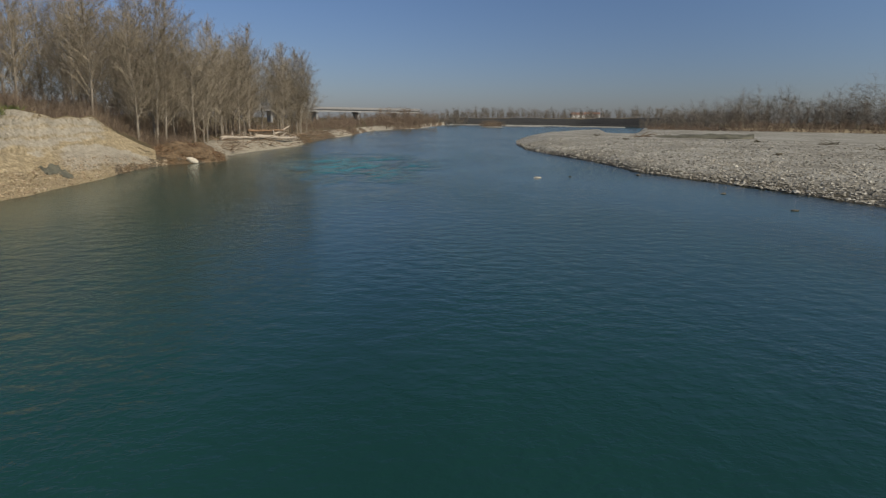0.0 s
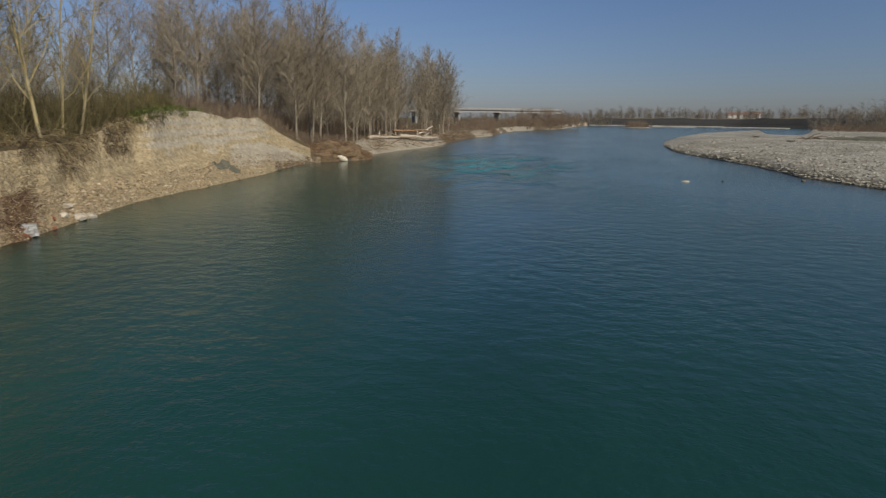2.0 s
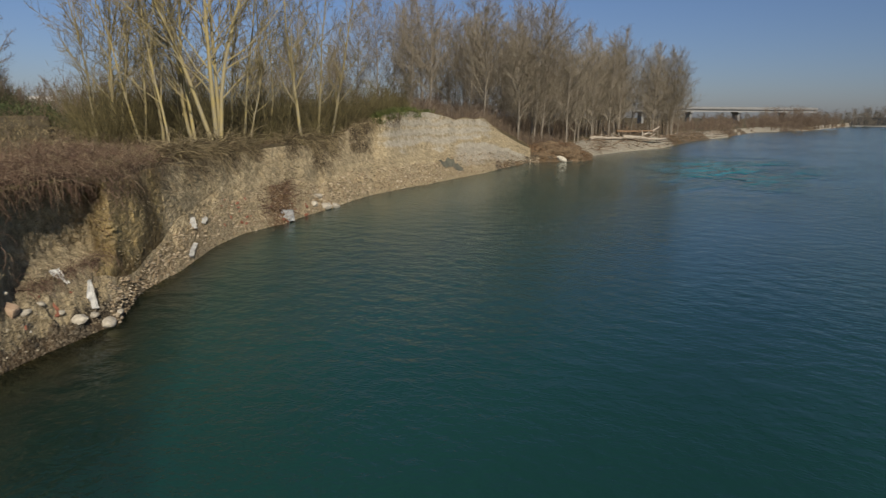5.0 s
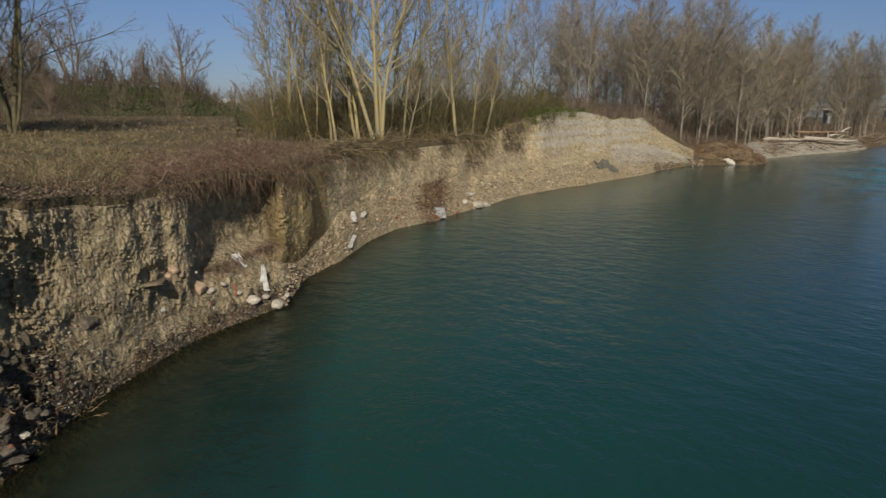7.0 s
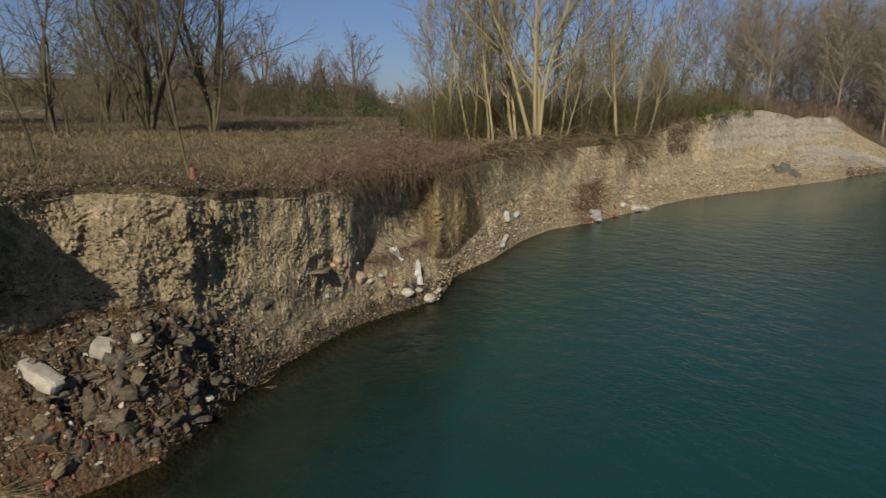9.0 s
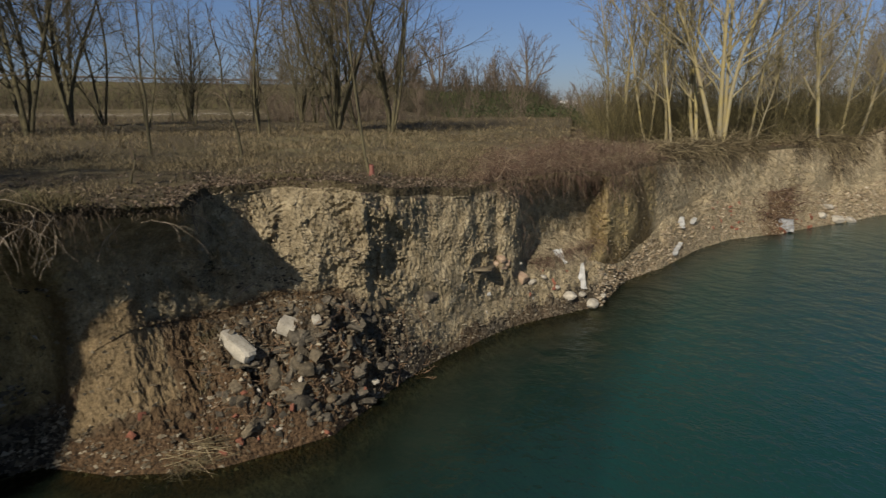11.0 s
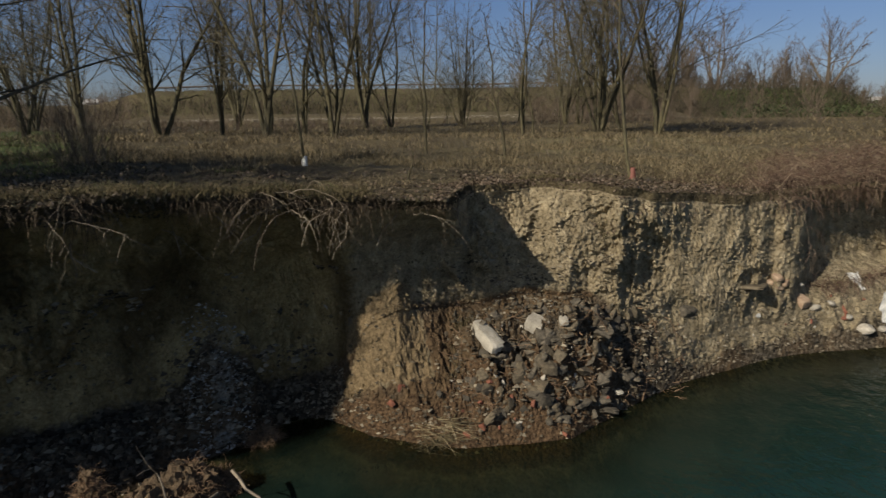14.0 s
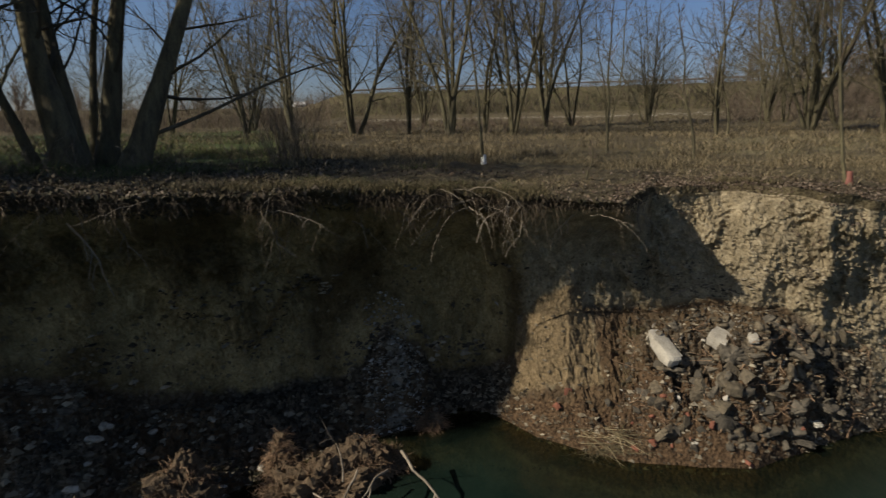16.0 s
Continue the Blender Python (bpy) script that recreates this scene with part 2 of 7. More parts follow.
GROUND, GRAVEL, WATER = make_ground_material(), make_gravel_material(), make_water_material()
BARK_GREY = grainy("pale_grey_bark", (0.12, 0.1, 0.078), (0.31, 0.275, 0.225), 2.0, stretch=(3, 3, 0.6))
BARK_BROWN = grainy("brown_bark", (0.09, 0.07, 0.05), (0.24, 0.19, 0.14), 2.0, stretch=(3, 3, 0.6))
BARK_LICHEN = grainy("lichen_yellow_bark", (0.21, 0.195, 0.16), (0.33, 0.26, 0.085), 1.6, stretch=(2, 2, 0.9))
BARK_DARK = grainy("mossy_dark_bark", (0.045, 0.037, 0.027), (0.15, 0.125, 0.075), 2.2, stretch=(3, 3, 0.7))
BARK_WILLOW = grainy("dark_furrowed_bark", (0.035, 0.029, 0.019), (0.2, 0.168, 0.085), 2.2, stretch=(3, 3, 0.7))
TWIG_GREY = islands("grey_brown_twigs", [(0.13, 0.11, 0.08), (0.23, 0.195, 0.145), (0.36, 0.315, 0.24)])
TWIG_BROWN = islands("brown_twigs", [(0.1, 0.075, 0.055), (0.17, 0.125, 0.09), (0.22, 0.17, 0.12)])
TWIG_OLIVE = islands("olive_yellow_twigs", [(0.1, 0.084, 0.045), (0.18, 0.15, 0.08), (0.3, 0.255, 0.145)])
TWIG_DARK = islands("dark_twigs", [(0.08, 0.064, 0.046), (0.15, 0.12, 0.085), (0.24, 0.2, 0.14)])
TWIG_THICKET = islands("thicket_twigs", [(0.04, 0.034, 0.015), (0.1, 0.085, 0.035), (0.21, 0.175, 0.075)])
BARK_FIELD = grainy("olive_mossy_bark", (0.03, 0.026, 0.016), (0.145, 0.126, 0.064), 2.2, stretch=(3, 3, 0.7))
TWIG_FIELD = islands("fine_field_twigs", [(0.07, 0.06, 0.04), (0.14, 0.12, 0.08), (0.24, 0.21, 0.14)])
FAR_TWIGS = islands("far_grey_twigs", [(0.1, 0.085, 0.07), (0.16, 0.14, 0.115), (0.22, 0.195, 0.165)])
SCRUB_TAN = islands("tan_brown_scrub", [(0.1, 0.068, 0.048), (0.17, 0.122, 0.088), (0.26, 0.2, 0.145)])
STONE_PALE = grainy("smooth_pale_stone", (0.26, 0.235, 0.19), (0.5, 0.46, 0.39), 5.0, bump=0.3)
CANE_RED = islands("red_brown_canes", [(0.06, 0.034, 0.025), (0.12, 0.07, 0.048), (0.18, 0.118, 0.08), (0.3, 0.235, 0.155)])
SOIL_CLOD = islands("silt_clods", [(0.17, 0.135, 0.082), (0.24, 0.195, 0.12), (0.3, 0.245, 0.155), (0.37, 0.31, 0.2)])
GRASS_DRY = islands("dry_grass", [(0.065, 0.05, 0.026), (0.17, 0.134, 0.072), (0.38, 0.305, 0.18)])
TWIG_HANG = islands("dead_brush", [(0.08, 0.06, 0.034), (0.18, 0.14, 0.078), (0.33, 0.27, 0.155)])
TWIG_CURTAIN = islands("dead_brush_curtain", [(0.045, 0.033, 0.02), (0.1, 0.075, 0.045), (0.2, 0.155, 0.092)])
TWIG_HEDGE = islands("hedge_twigs", [(0.04, 0.034, 0.022), (0.08, 0.066, 0.042), (0.13, 0.105, 0.065)])
GRASS_EDGE = islands("edge_grass", [(0.05, 0.045, 0.02), (0.12, 0.1, 0.045), (0.22, 0.17, 0.09)])
GRASS_GREEN = islands("green_grass", [(0.05, 0.075, 0.015), (0.1, 0.13, 0.03), (0.17, 0.17, 0.06)])
LEAF_GREEN = islands("green_scrub_leaves", [(0.028, 0.038, 0.013), (0.05, 0.07, 0.02), (0.09, 0.105, 0.04)])
LEAF_DARK = islands("dark_ground_leaves", [(0.03, 0.03, 0.014), (0.06, 0.052, 0.026), (0.1, 0.08, 0.05), (0.25, 0.2, 0.15)])
LEAF_DEAD = islands("dead_leaves", [(0.05, 0.033, 0.022), (0.11, 0.075, 0.048), (0.18, 0.13, 0.09), (0.31, 0.245, 0.18)])
PEBBLE = islands("mixed_pebbles", [(0.16, 0.15, 0.125), (0.28, 0.265, 0.225), (0.38, 0.36, 0.31), (0.6, 0.58, 0.52)])
PEBBLE_DARK = islands("dirty_pebbles", [(0.03, 0.024, 0.015), (0.085, 0.066, 0.042), (0.16, 0.128, 0.083), (0.4, 0.345, 0.25)])
PEBBLE_TAN = islands("tan_pebbles", [(0.13, 0.095, 0.056), (0.26, 0.194, 0.12), (0.37, 0.29, 0.19), (0.55, 0.475, 0.36)])
# silt clods darkened to carry the shade painted on the unlit face
CLOD_SHADED = islands("shaded_clods", [(0.1, 0.078, 0.042), (0.18, 0.143, 0.08), (0.28, 0.225, 0.13)])
PEBBLE_MIX = islands("silty_pebbles", [(0.05, 0.04, 0.026), (0.13, 0.105, 0.068), (0.23, 0.19, 0.125), (0.42, 0.37, 0.28)])
ROCK_GREY = grainy("grey_rubble_stone", (0.04, 0.034, 0.025), (0.19, 0.162, 0.12), 5.0, bump=0.6)
ROCK_TAN = grainy("earthy_rubble_stone", (0.05, 0.039, 0.025), (0.2, 0.163, 0.108), 4.0, bump=0.6, spread=0.3)
ROCK_DARK = grainy("dark_rubble_stone", (0.025, 0.022, 0.016), (0.125, 0.106, 0.078), 5.0, bump=0.6, spread=0.45)
CONCRETE = grainy("weathered_pale_concrete", (0.26, 0.235, 0.19), (0.55, 0.51, 0.43), 5.0, bump=0.5)
BRICK_RED = grainy("broken_red_brick", (0.13, 0.045, 0.028), (0.28, 0.11, 0.065), 9.0)
SOIL_BRICK = grainy("tan_brick", (0.24, 0.15, 0.095), (0.5, 0.38, 0.27), 7.0)
PLASTIC = grainy("dirty_white_plastic", (0.24, 0.24, 0.235), (0.55, 0.55, 0.535), 6.0, rough=0.45, bump=0.2)
PLASTIC_GREY = grainy("muddy_grey_plastic", (0.16, 0.165, 0.175), (0.36, 0.37, 0.38), 6.0, rough=0.5, bump=0.2)
WOOD_GREY = grainy("bleached_driftwood", (0.26, 0.215, 0.17), (0.56, 0.5, 0.42), 3.0, stretch=(1, 1, 4))
WOOD_ROOT = grainy("weathered_root", (0.14, 0.11, 0.08), (0.34, 0.28, 0.21), 4.0)
WOOD_BROWN = grainy("brown_root_wood", (0.11, 0.066, 0.038), (0.34, 0.22, 0.13), 4.0)
EARTH_BROWN = grainy("brown_clod_earth", (0.05, 0.034, 0.019), (0.22, 0.152, 0.088), 4.0, bump=0.9, dist=0.05)
DECK = grainy("bridge_concrete", (0.19, 0.195, 0.2), (0.28, 0.285, 0.29), 0.4)
HOUSE_WALL = grainy("pale_render", (0.42, 0.41, 0.39), (0.6, 0.585, 0.56), 0.5)
HOUSE_ROOF = grainy("clay_roof_tiles", (0.17, 0.1, 0.075), (0.26, 0.16, 0.12), 2.0)
WINDOW_DARK = grainy("dark_glass", (0.02, 0.02, 0.025), (0.05, 0.05, 0.06), 1.0, rough=0.2)
SLEEVE_RED = grainy("faded_red_plastic", (0.15, 0.05, 0.036), (0.26, 0.1, 0.07), 8.0, rough=0.6)
SLEEVE_WHITE = grainy("white_plastic_sleeve", (0.55, 0.55, 0.53), (0.8, 0.8, 0.78), 8.0, rough=0.5)
STEEL = grainy("galvanised_rail", (0.12, 0.1, 0.09), (0.22, 0.19, 0.17), 3.0, rough=0.6)
TARP = grainy("dark_wet_tarpaulin", (0.05, 0.052, 0.04), (0.17, 0.165, 0.125), 1.0, rough=0.8)


# ---------------------------------------------------------------- helpers for meshes
def mesh_of(name, verts, faces, mat=None, smooth=False):
    me = bpy.data.meshes.new(name)
    me.from_pydata([tuple(v) for v in np.asarray(verts).tolist()] if isinstance(verts, np.ndarray) else verts, [],
                   faces.tolist() if isinstance(faces, np.ndarray) else faces)
    if mat:
        me.materials.append(mat)
    if smooth:
        me.polygons.foreach_set("use_smooth", np.ones(len(me.polygons), dtype=bool))
    me.update()
    return me


def part(name, me, parent, label=""):
    ob = new(name, me)
    ob.parent = parent
    return tagged(ob, label)


def thing(name, label, category, group="", kind="", data=None):
    return tagged(new(name, data), label, category, group, kind)


def grid_faces(n, m, wrap=False):
    """Quads of a grid of n columns by m rows, index = column * m + row."""
    a = np.arange(n if wrap else n - 1)
    b = np.arange(m - 1)
    i, j = np.meshgrid(a, b, indexing="ij")
    k = (i + 1) % n
    return np.stack([i * m + j, k * m + j, k * m + j + 1, i * m + j + 1], -1).reshape(-1, 4)


def tubes(polys, sides):
    """Verts and faces of tapered tubes; polys: (points (n, 3), radii (n,)), n free."""
    groups, V, F, base = {}, [], [], 0
    for pts, rad in polys:
        groups.setdefault(len(pts), []).append((pts, rad))
    for n, items in groups.items():
        P = np.array([i[0] for i in items], float)
        R = np.array([i[1] for i in items], float)
        t = np.gradient(P, axis=1)
        t /= np.linalg.norm(t, axis=2, keepdims=True) + 1e-9
        ref = np.where(np.abs(t[..., 2:3]) > 0.9, np.array([1.0, 0, 0]), np.array([0, 0, 1.0]))
        u = np.cross(t, ref)
        u /= np.linalg.norm(u, axis=2, keepdims=True) + 1e-9
        w = np.cross(t, u)
        a = np.arange(sides) * 2 * np.pi / sides
        ring = u[:, :, None, :] * np.cos(a)[None, None, :, None] + w[:, :, None, :] * np.sin(a)[None, None, :, None]
        tube = P[:, :, None, :] + ring * R[:, :, None, None]
        if sides == 3:                      # twigs end in a point
            V.append(np.concatenate([tube[:, :-1].reshape(len(items), -1, 3), P[:, -1:]], 1).reshape(-1, 3))
            size = (n - 1) * 3 + 1
            k, s = np.meshgrid(np.arange(len(items)), np.arange(3), indexing="ij")
            i0 = base + k * size + (n - 2) * 3
            F += np.stack([i0 + s, i0 + (s + 1) % 3, base + k * size + size - 1], -1).reshape(-1, 3).tolist()
            rings = n - 2
        else:
            V.append(tube.reshape(-1, 3))
            size, rings = n * sides, n - 1
        k, j, s = np.meshgrid(np.arange(len(items)), np.arange(rings), np.arange(sides), indexing="ij")
        s2 = (s + 1) % sides
        i0 = base + k * size + j * sides
        F += np.stack([i0 + s, i0 + s2, i0 + sides + s2, i0 + sides + s], -1).reshape(-1, 4).tolist()
        base += len(items) * size
    return np.concatenate(V), F


def polar(bearing, r, z=0.0):
    a = np.radians(bearing)
    return np.stack([-np.sin(a) * r, np.cos(a) * r, np.broadcast_to(z, np.shape(a * r))], -1)


def wobble(P, scale, seed=0.0):
    """Smooth noise in -1..1 for many points."""
    return np.array([noise.noise(Vector((p[0] * scale + seed, p[1] * scale - seed, p[2] * scale + 7.3 * seed))) for p in P])


def step(x, a, b):
    t = np.clip((np.asarray(x, float) - a) / (b - a), 0, 1)
    return t * t * (3 - 2 * t)


# ---------------------------------------------------------------- ground: bank, plain and levee
# bearing, radius of the waterline, radius and height of the foot of the cut face, radius and height of its top edge
BANK = """215 400 404 1 408 3.5|213 120 122 1 124 3.7|208 40 41 .9 43 3.9|200 16 17 .9 17.5 4|190 11 12 .9 11.5 4.2|175 9.6 10.8 .9 10.4 4.3|167 8.9 10.4 .9 9.8 4.3
160 8.2 9.9 1.2 9 4.3|154 8 9.7 1.6 8.7 4.26|148 8 9.7 1.1 8.65 4.2|143 7.9 9.7 .8 8.6 4.15|137 8.3 9.9 .7 8.6 4.09|133 8.7 10 .6 8.65 4.07|128 9 10.1 .7 8.85 4.07|124.5 9.3 10.2 .9 8.9 4.05|122 9.35 10.3 1.55 8.95 4.03|119 9.5 10.3 1.2 8.95 4.03
117.5 9.8 10.4 .5 9 4.02|115 9.95 10.5 .4 9.1 4|112.4 9.95 10.5 .5 9 3.94|110.7 9.7 10.25 .65 8.9 3.9|109.4 9.5 10.05 1 8.85 3.88|107.4 9.2 9.95 1.6 8.8 3.88|104.5 9.05 10 1.85 8.8 3.83|102 8.9 10.3 1.8 8.8 3.8|99.8 8.8 10.6 1.7 8.95 3.8|98.8 8.75 10.7 1.7 9.8 3.83
97.6 8.75 10.7 1.75 10.9 3.84|92 8.85 10.8 1.93 12 3.8|87.4 9.2 11 1.8 11.6 3.8|84 10 11.1 1.3 11.5 3.75|80 11.3 11.8 .8 12.3 3.58|76.6 12.2 12.6 .6 13.2 3.46
73.7 13 13.4 .55 13.9 3.38|68.7 14.6 15.2 .6 16 3.46|66.5 15.1 16.4 1 16.4 3.44|61.5 16.3 18.2 .9 19 3.35|59.4 19.2 20 .9 21 3.35|56.3 21.2 24 1.3 26 3.3
53.5 24.8 27.5 1.4 29 3.3|51 27.4 30 1.5 32 3.3|47.5 29.3 33 1.4 35.5 3.4|43.2 33.7 38 1.3 41 3.35|40 38.6 42 1.4 46 4.5|37.7 41.2 44.5 1.6 48 5.25
34.2 45.6 50 1.7 55 5.3|32 49.5 53.5 1.8 58 4.6|29.1 55 60 2 64 4.8|28.2 58 62 1.8 66 3.9|26 65 68 .9 70 2.2|24.6 69 71 .5 74 1.3
21 72 74 .5 80 1.5|20 81 84 .5 90 1.6|17.4 92 95 .6 100 1.7|13.5 109 113 .6 119 1.6|11.5 135 140 .6 148 1.6|8.5 179 185 .6 195 1.5
6.5 242 250 .6 262 1.5|2.4 305 313 .6 325 1.5|.1 471 476 .6 488 2|-.5 535 538 2 545 5.4|-12 535 538 2 545 6.2|-20 500 505 2 512 7
-24 240 252 1.9 262 3|-36 235 247 1.9 257 3|-90 200 212 1.9 222 3|-130 240 252 1.9 262 3|-143 300 312 1.9 322 3|-145 400 404 1 408 3.5"""
BANK = np.array([[float(v) for v in row.split()] for row in BANK.replace("\n", "|").split("|")])[::-1]


def ragged(rows):
    """The bank's lines, resampled and made uneven along their length."""
    b = np.arange(-145.0, 215.01, 0.15)
    out = [b] + [np.interp(b, rows[:, 0], rows[:, i]) for i in range(1, 6)]
    run = np.concatenate([[0], np.cumsum(np.radians(0.15) * np.minimum(out[1][1:], 80.0))])
    near = 1 - step(out[1], 70, 100)
    a = np.clip(out[1] / 13, 0.8, 3.0) * near

    def uneven(scale, seed):
        return np.array([noise.noise(Vector((u * scale, seed, 0.5))) for u in run])
    out[1] = out[1] + a * (0.16 * uneven(0.45, 1) + 0.08 * uneven(1.6, 2))
    out[2] = out[2] + a * (0.3 * uneven(0.5, 3) + 0.18 * uneven(1.7, 4))
    out[3] = out[3] + near * (0.3 * uneven(0.4, 5) + 0.2 * uneven(1.5, 6)) * np.clip(out[3], 0.4, 1.0) * (1 + 1.3 * step(b, 42, 46) * (1 - step(b, 58, 62))) * (1 - 0.75 * step(b, 98, 100) * (1 - step(b, 112, 114)))
    out[4] = out[4] + a * (0.12 * uneven(0.6, 7) + 0.16 * uneven(2.3, 8) + 0.07 * uneven(6.0, 11))
    out[5] = out[5] + near * (0.07 * uneven(0.5, 9) + 0.04 * uneven(3.0, 10)) + step(b, 27, 29) * (1 - step(b, 42, 46)) * (0.3 * uneven(0.35, 12) + 0.22 * uneven(1.1, 13))
    out[2] = np.maximum(out[2], out[1] + 0.12)
    return np.stack(out, 1)


def bank(bearing):
    b = ((np.asarray(bearing, float) + 145.0) % 360.0) - 145.0
    return [np.interp(b, BANK[:, 0], BANK[:, i]) for i in range(1, 6)]


BANK = ragged(BANK)
BEARINGS = np.concatenate([np.arange(-145, -38, 2.0), np.arange(-38, -2, 0.6), np.arange(-2, 38, 0.3), np.arange(38, 62, 0.2),
                           np.arange(62, 124, 0.12), np.arange(124, 156, 0.16), np.arange(156, 213.5, 1.5)])
SINK = [(0.0, -2.6), (0.25, -2.6), (0.6, -1.8), (0.8, -0.9), (0.92, -0.35)]      # bed below the water, by share of the radius
N_TOE, N_FACE = 38, 72
FLAT = np.concatenate([np.geomspace(0.12, 51, 38), np.linspace(54, 112, 30), np.geomspace(125, 2600, 10)])


def levee_share(b):
    return step(b, 64.8, 69) * (1 - step(b, 156, 170)) * (1 - 0.22 * step(b, 125, 129))


def plain_height(b, r, rt, zt):
    z = zt + (np.where(levee_share(b) > 0, 4.7, zt) - zt) * step(r - rt, 5, 60)
    z = z + 1.0 * step(r, 66, 72) * step(b, 76, 82) * (1 - step(b, 124, 130))
    crest = step(r, 79, 91) * (1 - step(r, 97, 112))
    return z + 3.6 * levee_share(b) * crest * (1 - 0.12 * step(b, 116, 128)) - 1.5 * step(r, 130, 400) * levee_share(b)


def build_ground():
    n = len(BEARINGS)
    rw, rf, zf, rt, zt = bank(BEARINGS)
    rows_r, rows_z, kind = [], [], []
    for s, z in SINK:
        rows_r.append(rw * s)
        rows_z.append(np.full(n, z))
        kind.append(0)
    for i in range(N_TOE):
        s = i / N_TOE
        rows_r.append(rw + (rf - rw) * s)
        rows_z.append(-0.02 + (zf + 0.02) * (s ** 0.85))
        kind.append(1)
    for i in range(N_FACE + 1):
        s = i / N_FACE
        under = 0.25 * np.sin(np.pi * np.clip((s - 0.04) / 0.96, 0, 1)) * step(BEARINGS, 108, 113)
        under = under + 0.3 * np.sin(np.pi * np.clip((s - 0.02) / 0.98, 0, 1)) ** 0.6 * step(BEARINGS, 98.6, 100.6) * (1 - step(BEARINGS, 107, 111))
        curl = 1.3 + 3.2 * step(BEARINGS, 97.5, 100) - 0.75 * step(BEARINGS, 26, 29) * (1 - step(BEARINGS, 39, 43))
        rows_r.append(rf + (rt - rf) * s ** curl + under)
        rows_z.append(zf + (zt - zf) * s)
        kind.append(2)
    for d in FLAT:
        r = rt + d
        rows_r.append(r)
        rows_z.append(plain_height(BEARINGS, r, rt, zt))
        kind.append(3)
    R, Z, kind = np.array(rows_r).T, np.array(rows_z).T, np.array(kind)
    m = R.shape[1]
    B = np.repeat(BEARINGS[:, None], m, 1)
    P = polar(B, R, Z).reshape(-1, 3)
    K = np.tile(kind, n)
    near = (R.reshape(-1) < 130)
    flat_in = np.clip(R - rt[:, None], 0, None).reshape(-1)
    w_lump, w_big, w_fine = np.zeros(len(P)), np.zeros(len(P)), np.zeros(len(P))
    sel = np.where(near & (K > 0))[0]
    Q = P[sel]
    w_big[sel] = wobble(Q * (1, 1, 0.6), 0.8, 1.7)
    w_lump[sel] = 0.7 - 2.2 * np.abs(wobble(Q * (1, 1, 0.75), 1.7, 4.1)) + 0.3 * wobble(Q, 3.3, 1.1)
    w_rill = np.zeros(len(P))
    w_rill[sel] = 0.5 - 1.7 * np.abs(wobble(Q * (1, 1, 0.5) + (0.35, -0.2, 0) * Q[:, 2:] + 0.3 * w_big[sel][:, None], 1.5, 7.7)) + 0.6 * wobble(Q * (1, 1, 0.6), 3.7, 3.9)
    w_fine[sel] = 0.3 - 0.9 * np.abs(wobble(Q + 0.2 * w_lump[sel][:, None], 4.3, 9.2)) + 0.6 * wobble(Q * (1, 1, 0.7), 7.7, 12.2) + 0.7 * wobble(Q, 12.0, 2.2) + 0.55 * wobble(Q, 21.0, 5.2)
    w_grit, w_mask = np.zeros(len(P)), np.zeros(len(P))
    w_mask[sel] = wobble(Q, 0.55, 31.0) + 0.5 * wobble(Q, 1.3, 5.5)
    w_grit[sel] = wobble(Q, 15.0, 13.0) + 0.7 * wobble(Q, 31.0, 17.0)
    outward = np.stack([P[:, 0], P[:, 1], 0 * P[:, 0]], -1) / (np.hypot(P[:, 0], P[:, 1])[:, None] + 1e-6)
    face = (K == 2)
    bb_all = B.reshape(-1)
    s_face = np.tile((np.clip(np.arange(m) - len(SINK) - N_TOE, 0, N_FACE) / N_FACE), n)
    hold = np.sin(np.pi * np.clip(s_face, 0, 1)) ** 0.6 * (1 - 0.45 * (1 - step(bb_all, 42, 46)) * step(bb_all, 26, 30))
    pocket = np.zeros(len(P))
    pocket[sel] = np.clip(wobble(Q * (1, 1, 0.8), 1.15, 21.0) - 0.16, 0, 0.5) * step(bb_all[sel], 60, 64) * (1 - 0.5 * step(bb_all[sel], 104, 110))
    hollow = step(bb_all + 0.8 * w_big, 61.4, 63.2) * (1 - step(bb_all + 1.5 * w_big, 67.5, 70.2)) * step(s_face, 0.0, 0.25) * (1 - step(s_face, 0.84, 0.97))
    calm = 1 - 0.72 * step(bb_all, 24, 28) * (1 - step(bb_all, 37, 40))
    crumble = np.clip(0.75 + 2.2 * w_mask, 0.3, 1.5)
    push = np.where(face, ((0.13 + 0.33 * step(bb_all, 104, 110)) * w_big - 0.15 * w_lump * crumble - 0.13 * w_rill - 0.085 * w_fine * crumble - 0.045 * w_grit + 0.45 * pocket) * hold * calm + 1.7 * hollow, 0)
    ledge = step(bb_all, 27, 30) * (1 - step(bb_all, 36, 39)) * (np.clip(np.sin(P[:, 2] * 7.5 + 2.5 * w_big), -0.2, 0.5) + 0.8 * np.clip(np.sin(P[:, 2] * 2.4 + 1.4 + 1.2 * w_big), 0, 1))
    push = np.where(face, push - 0.22 * ledge * hold, push)
    push = np.where(face & (s_face > 0.93), push + 0.13 * w_big + 0.05 * w_fine, push)
    far_scale = np.clip(np.hypot(P[:, 0], P[:, 1]) / 30, 1, 2.2)
    P += outward * (push * far_scale)[:, None]
    toe = (K == 1)
    share = np.tile(np.clip((np.arange(m) - len(SINK)) / N_TOE, 0, 1), n)
    fan_zone = step(bb_all, 98.5, 100.5) * (1 - step(bb_all, 109.5, 112))
    P[:, 2] += np.where(toe, (0.3 * w_big + 0.24 * w_lump + 0.14 * w_fine) * np.sin(np.pi * share) ** 0.7 * (1 - 0.65 * fan_zone * step(share, 0.22, 0.36)), 0)
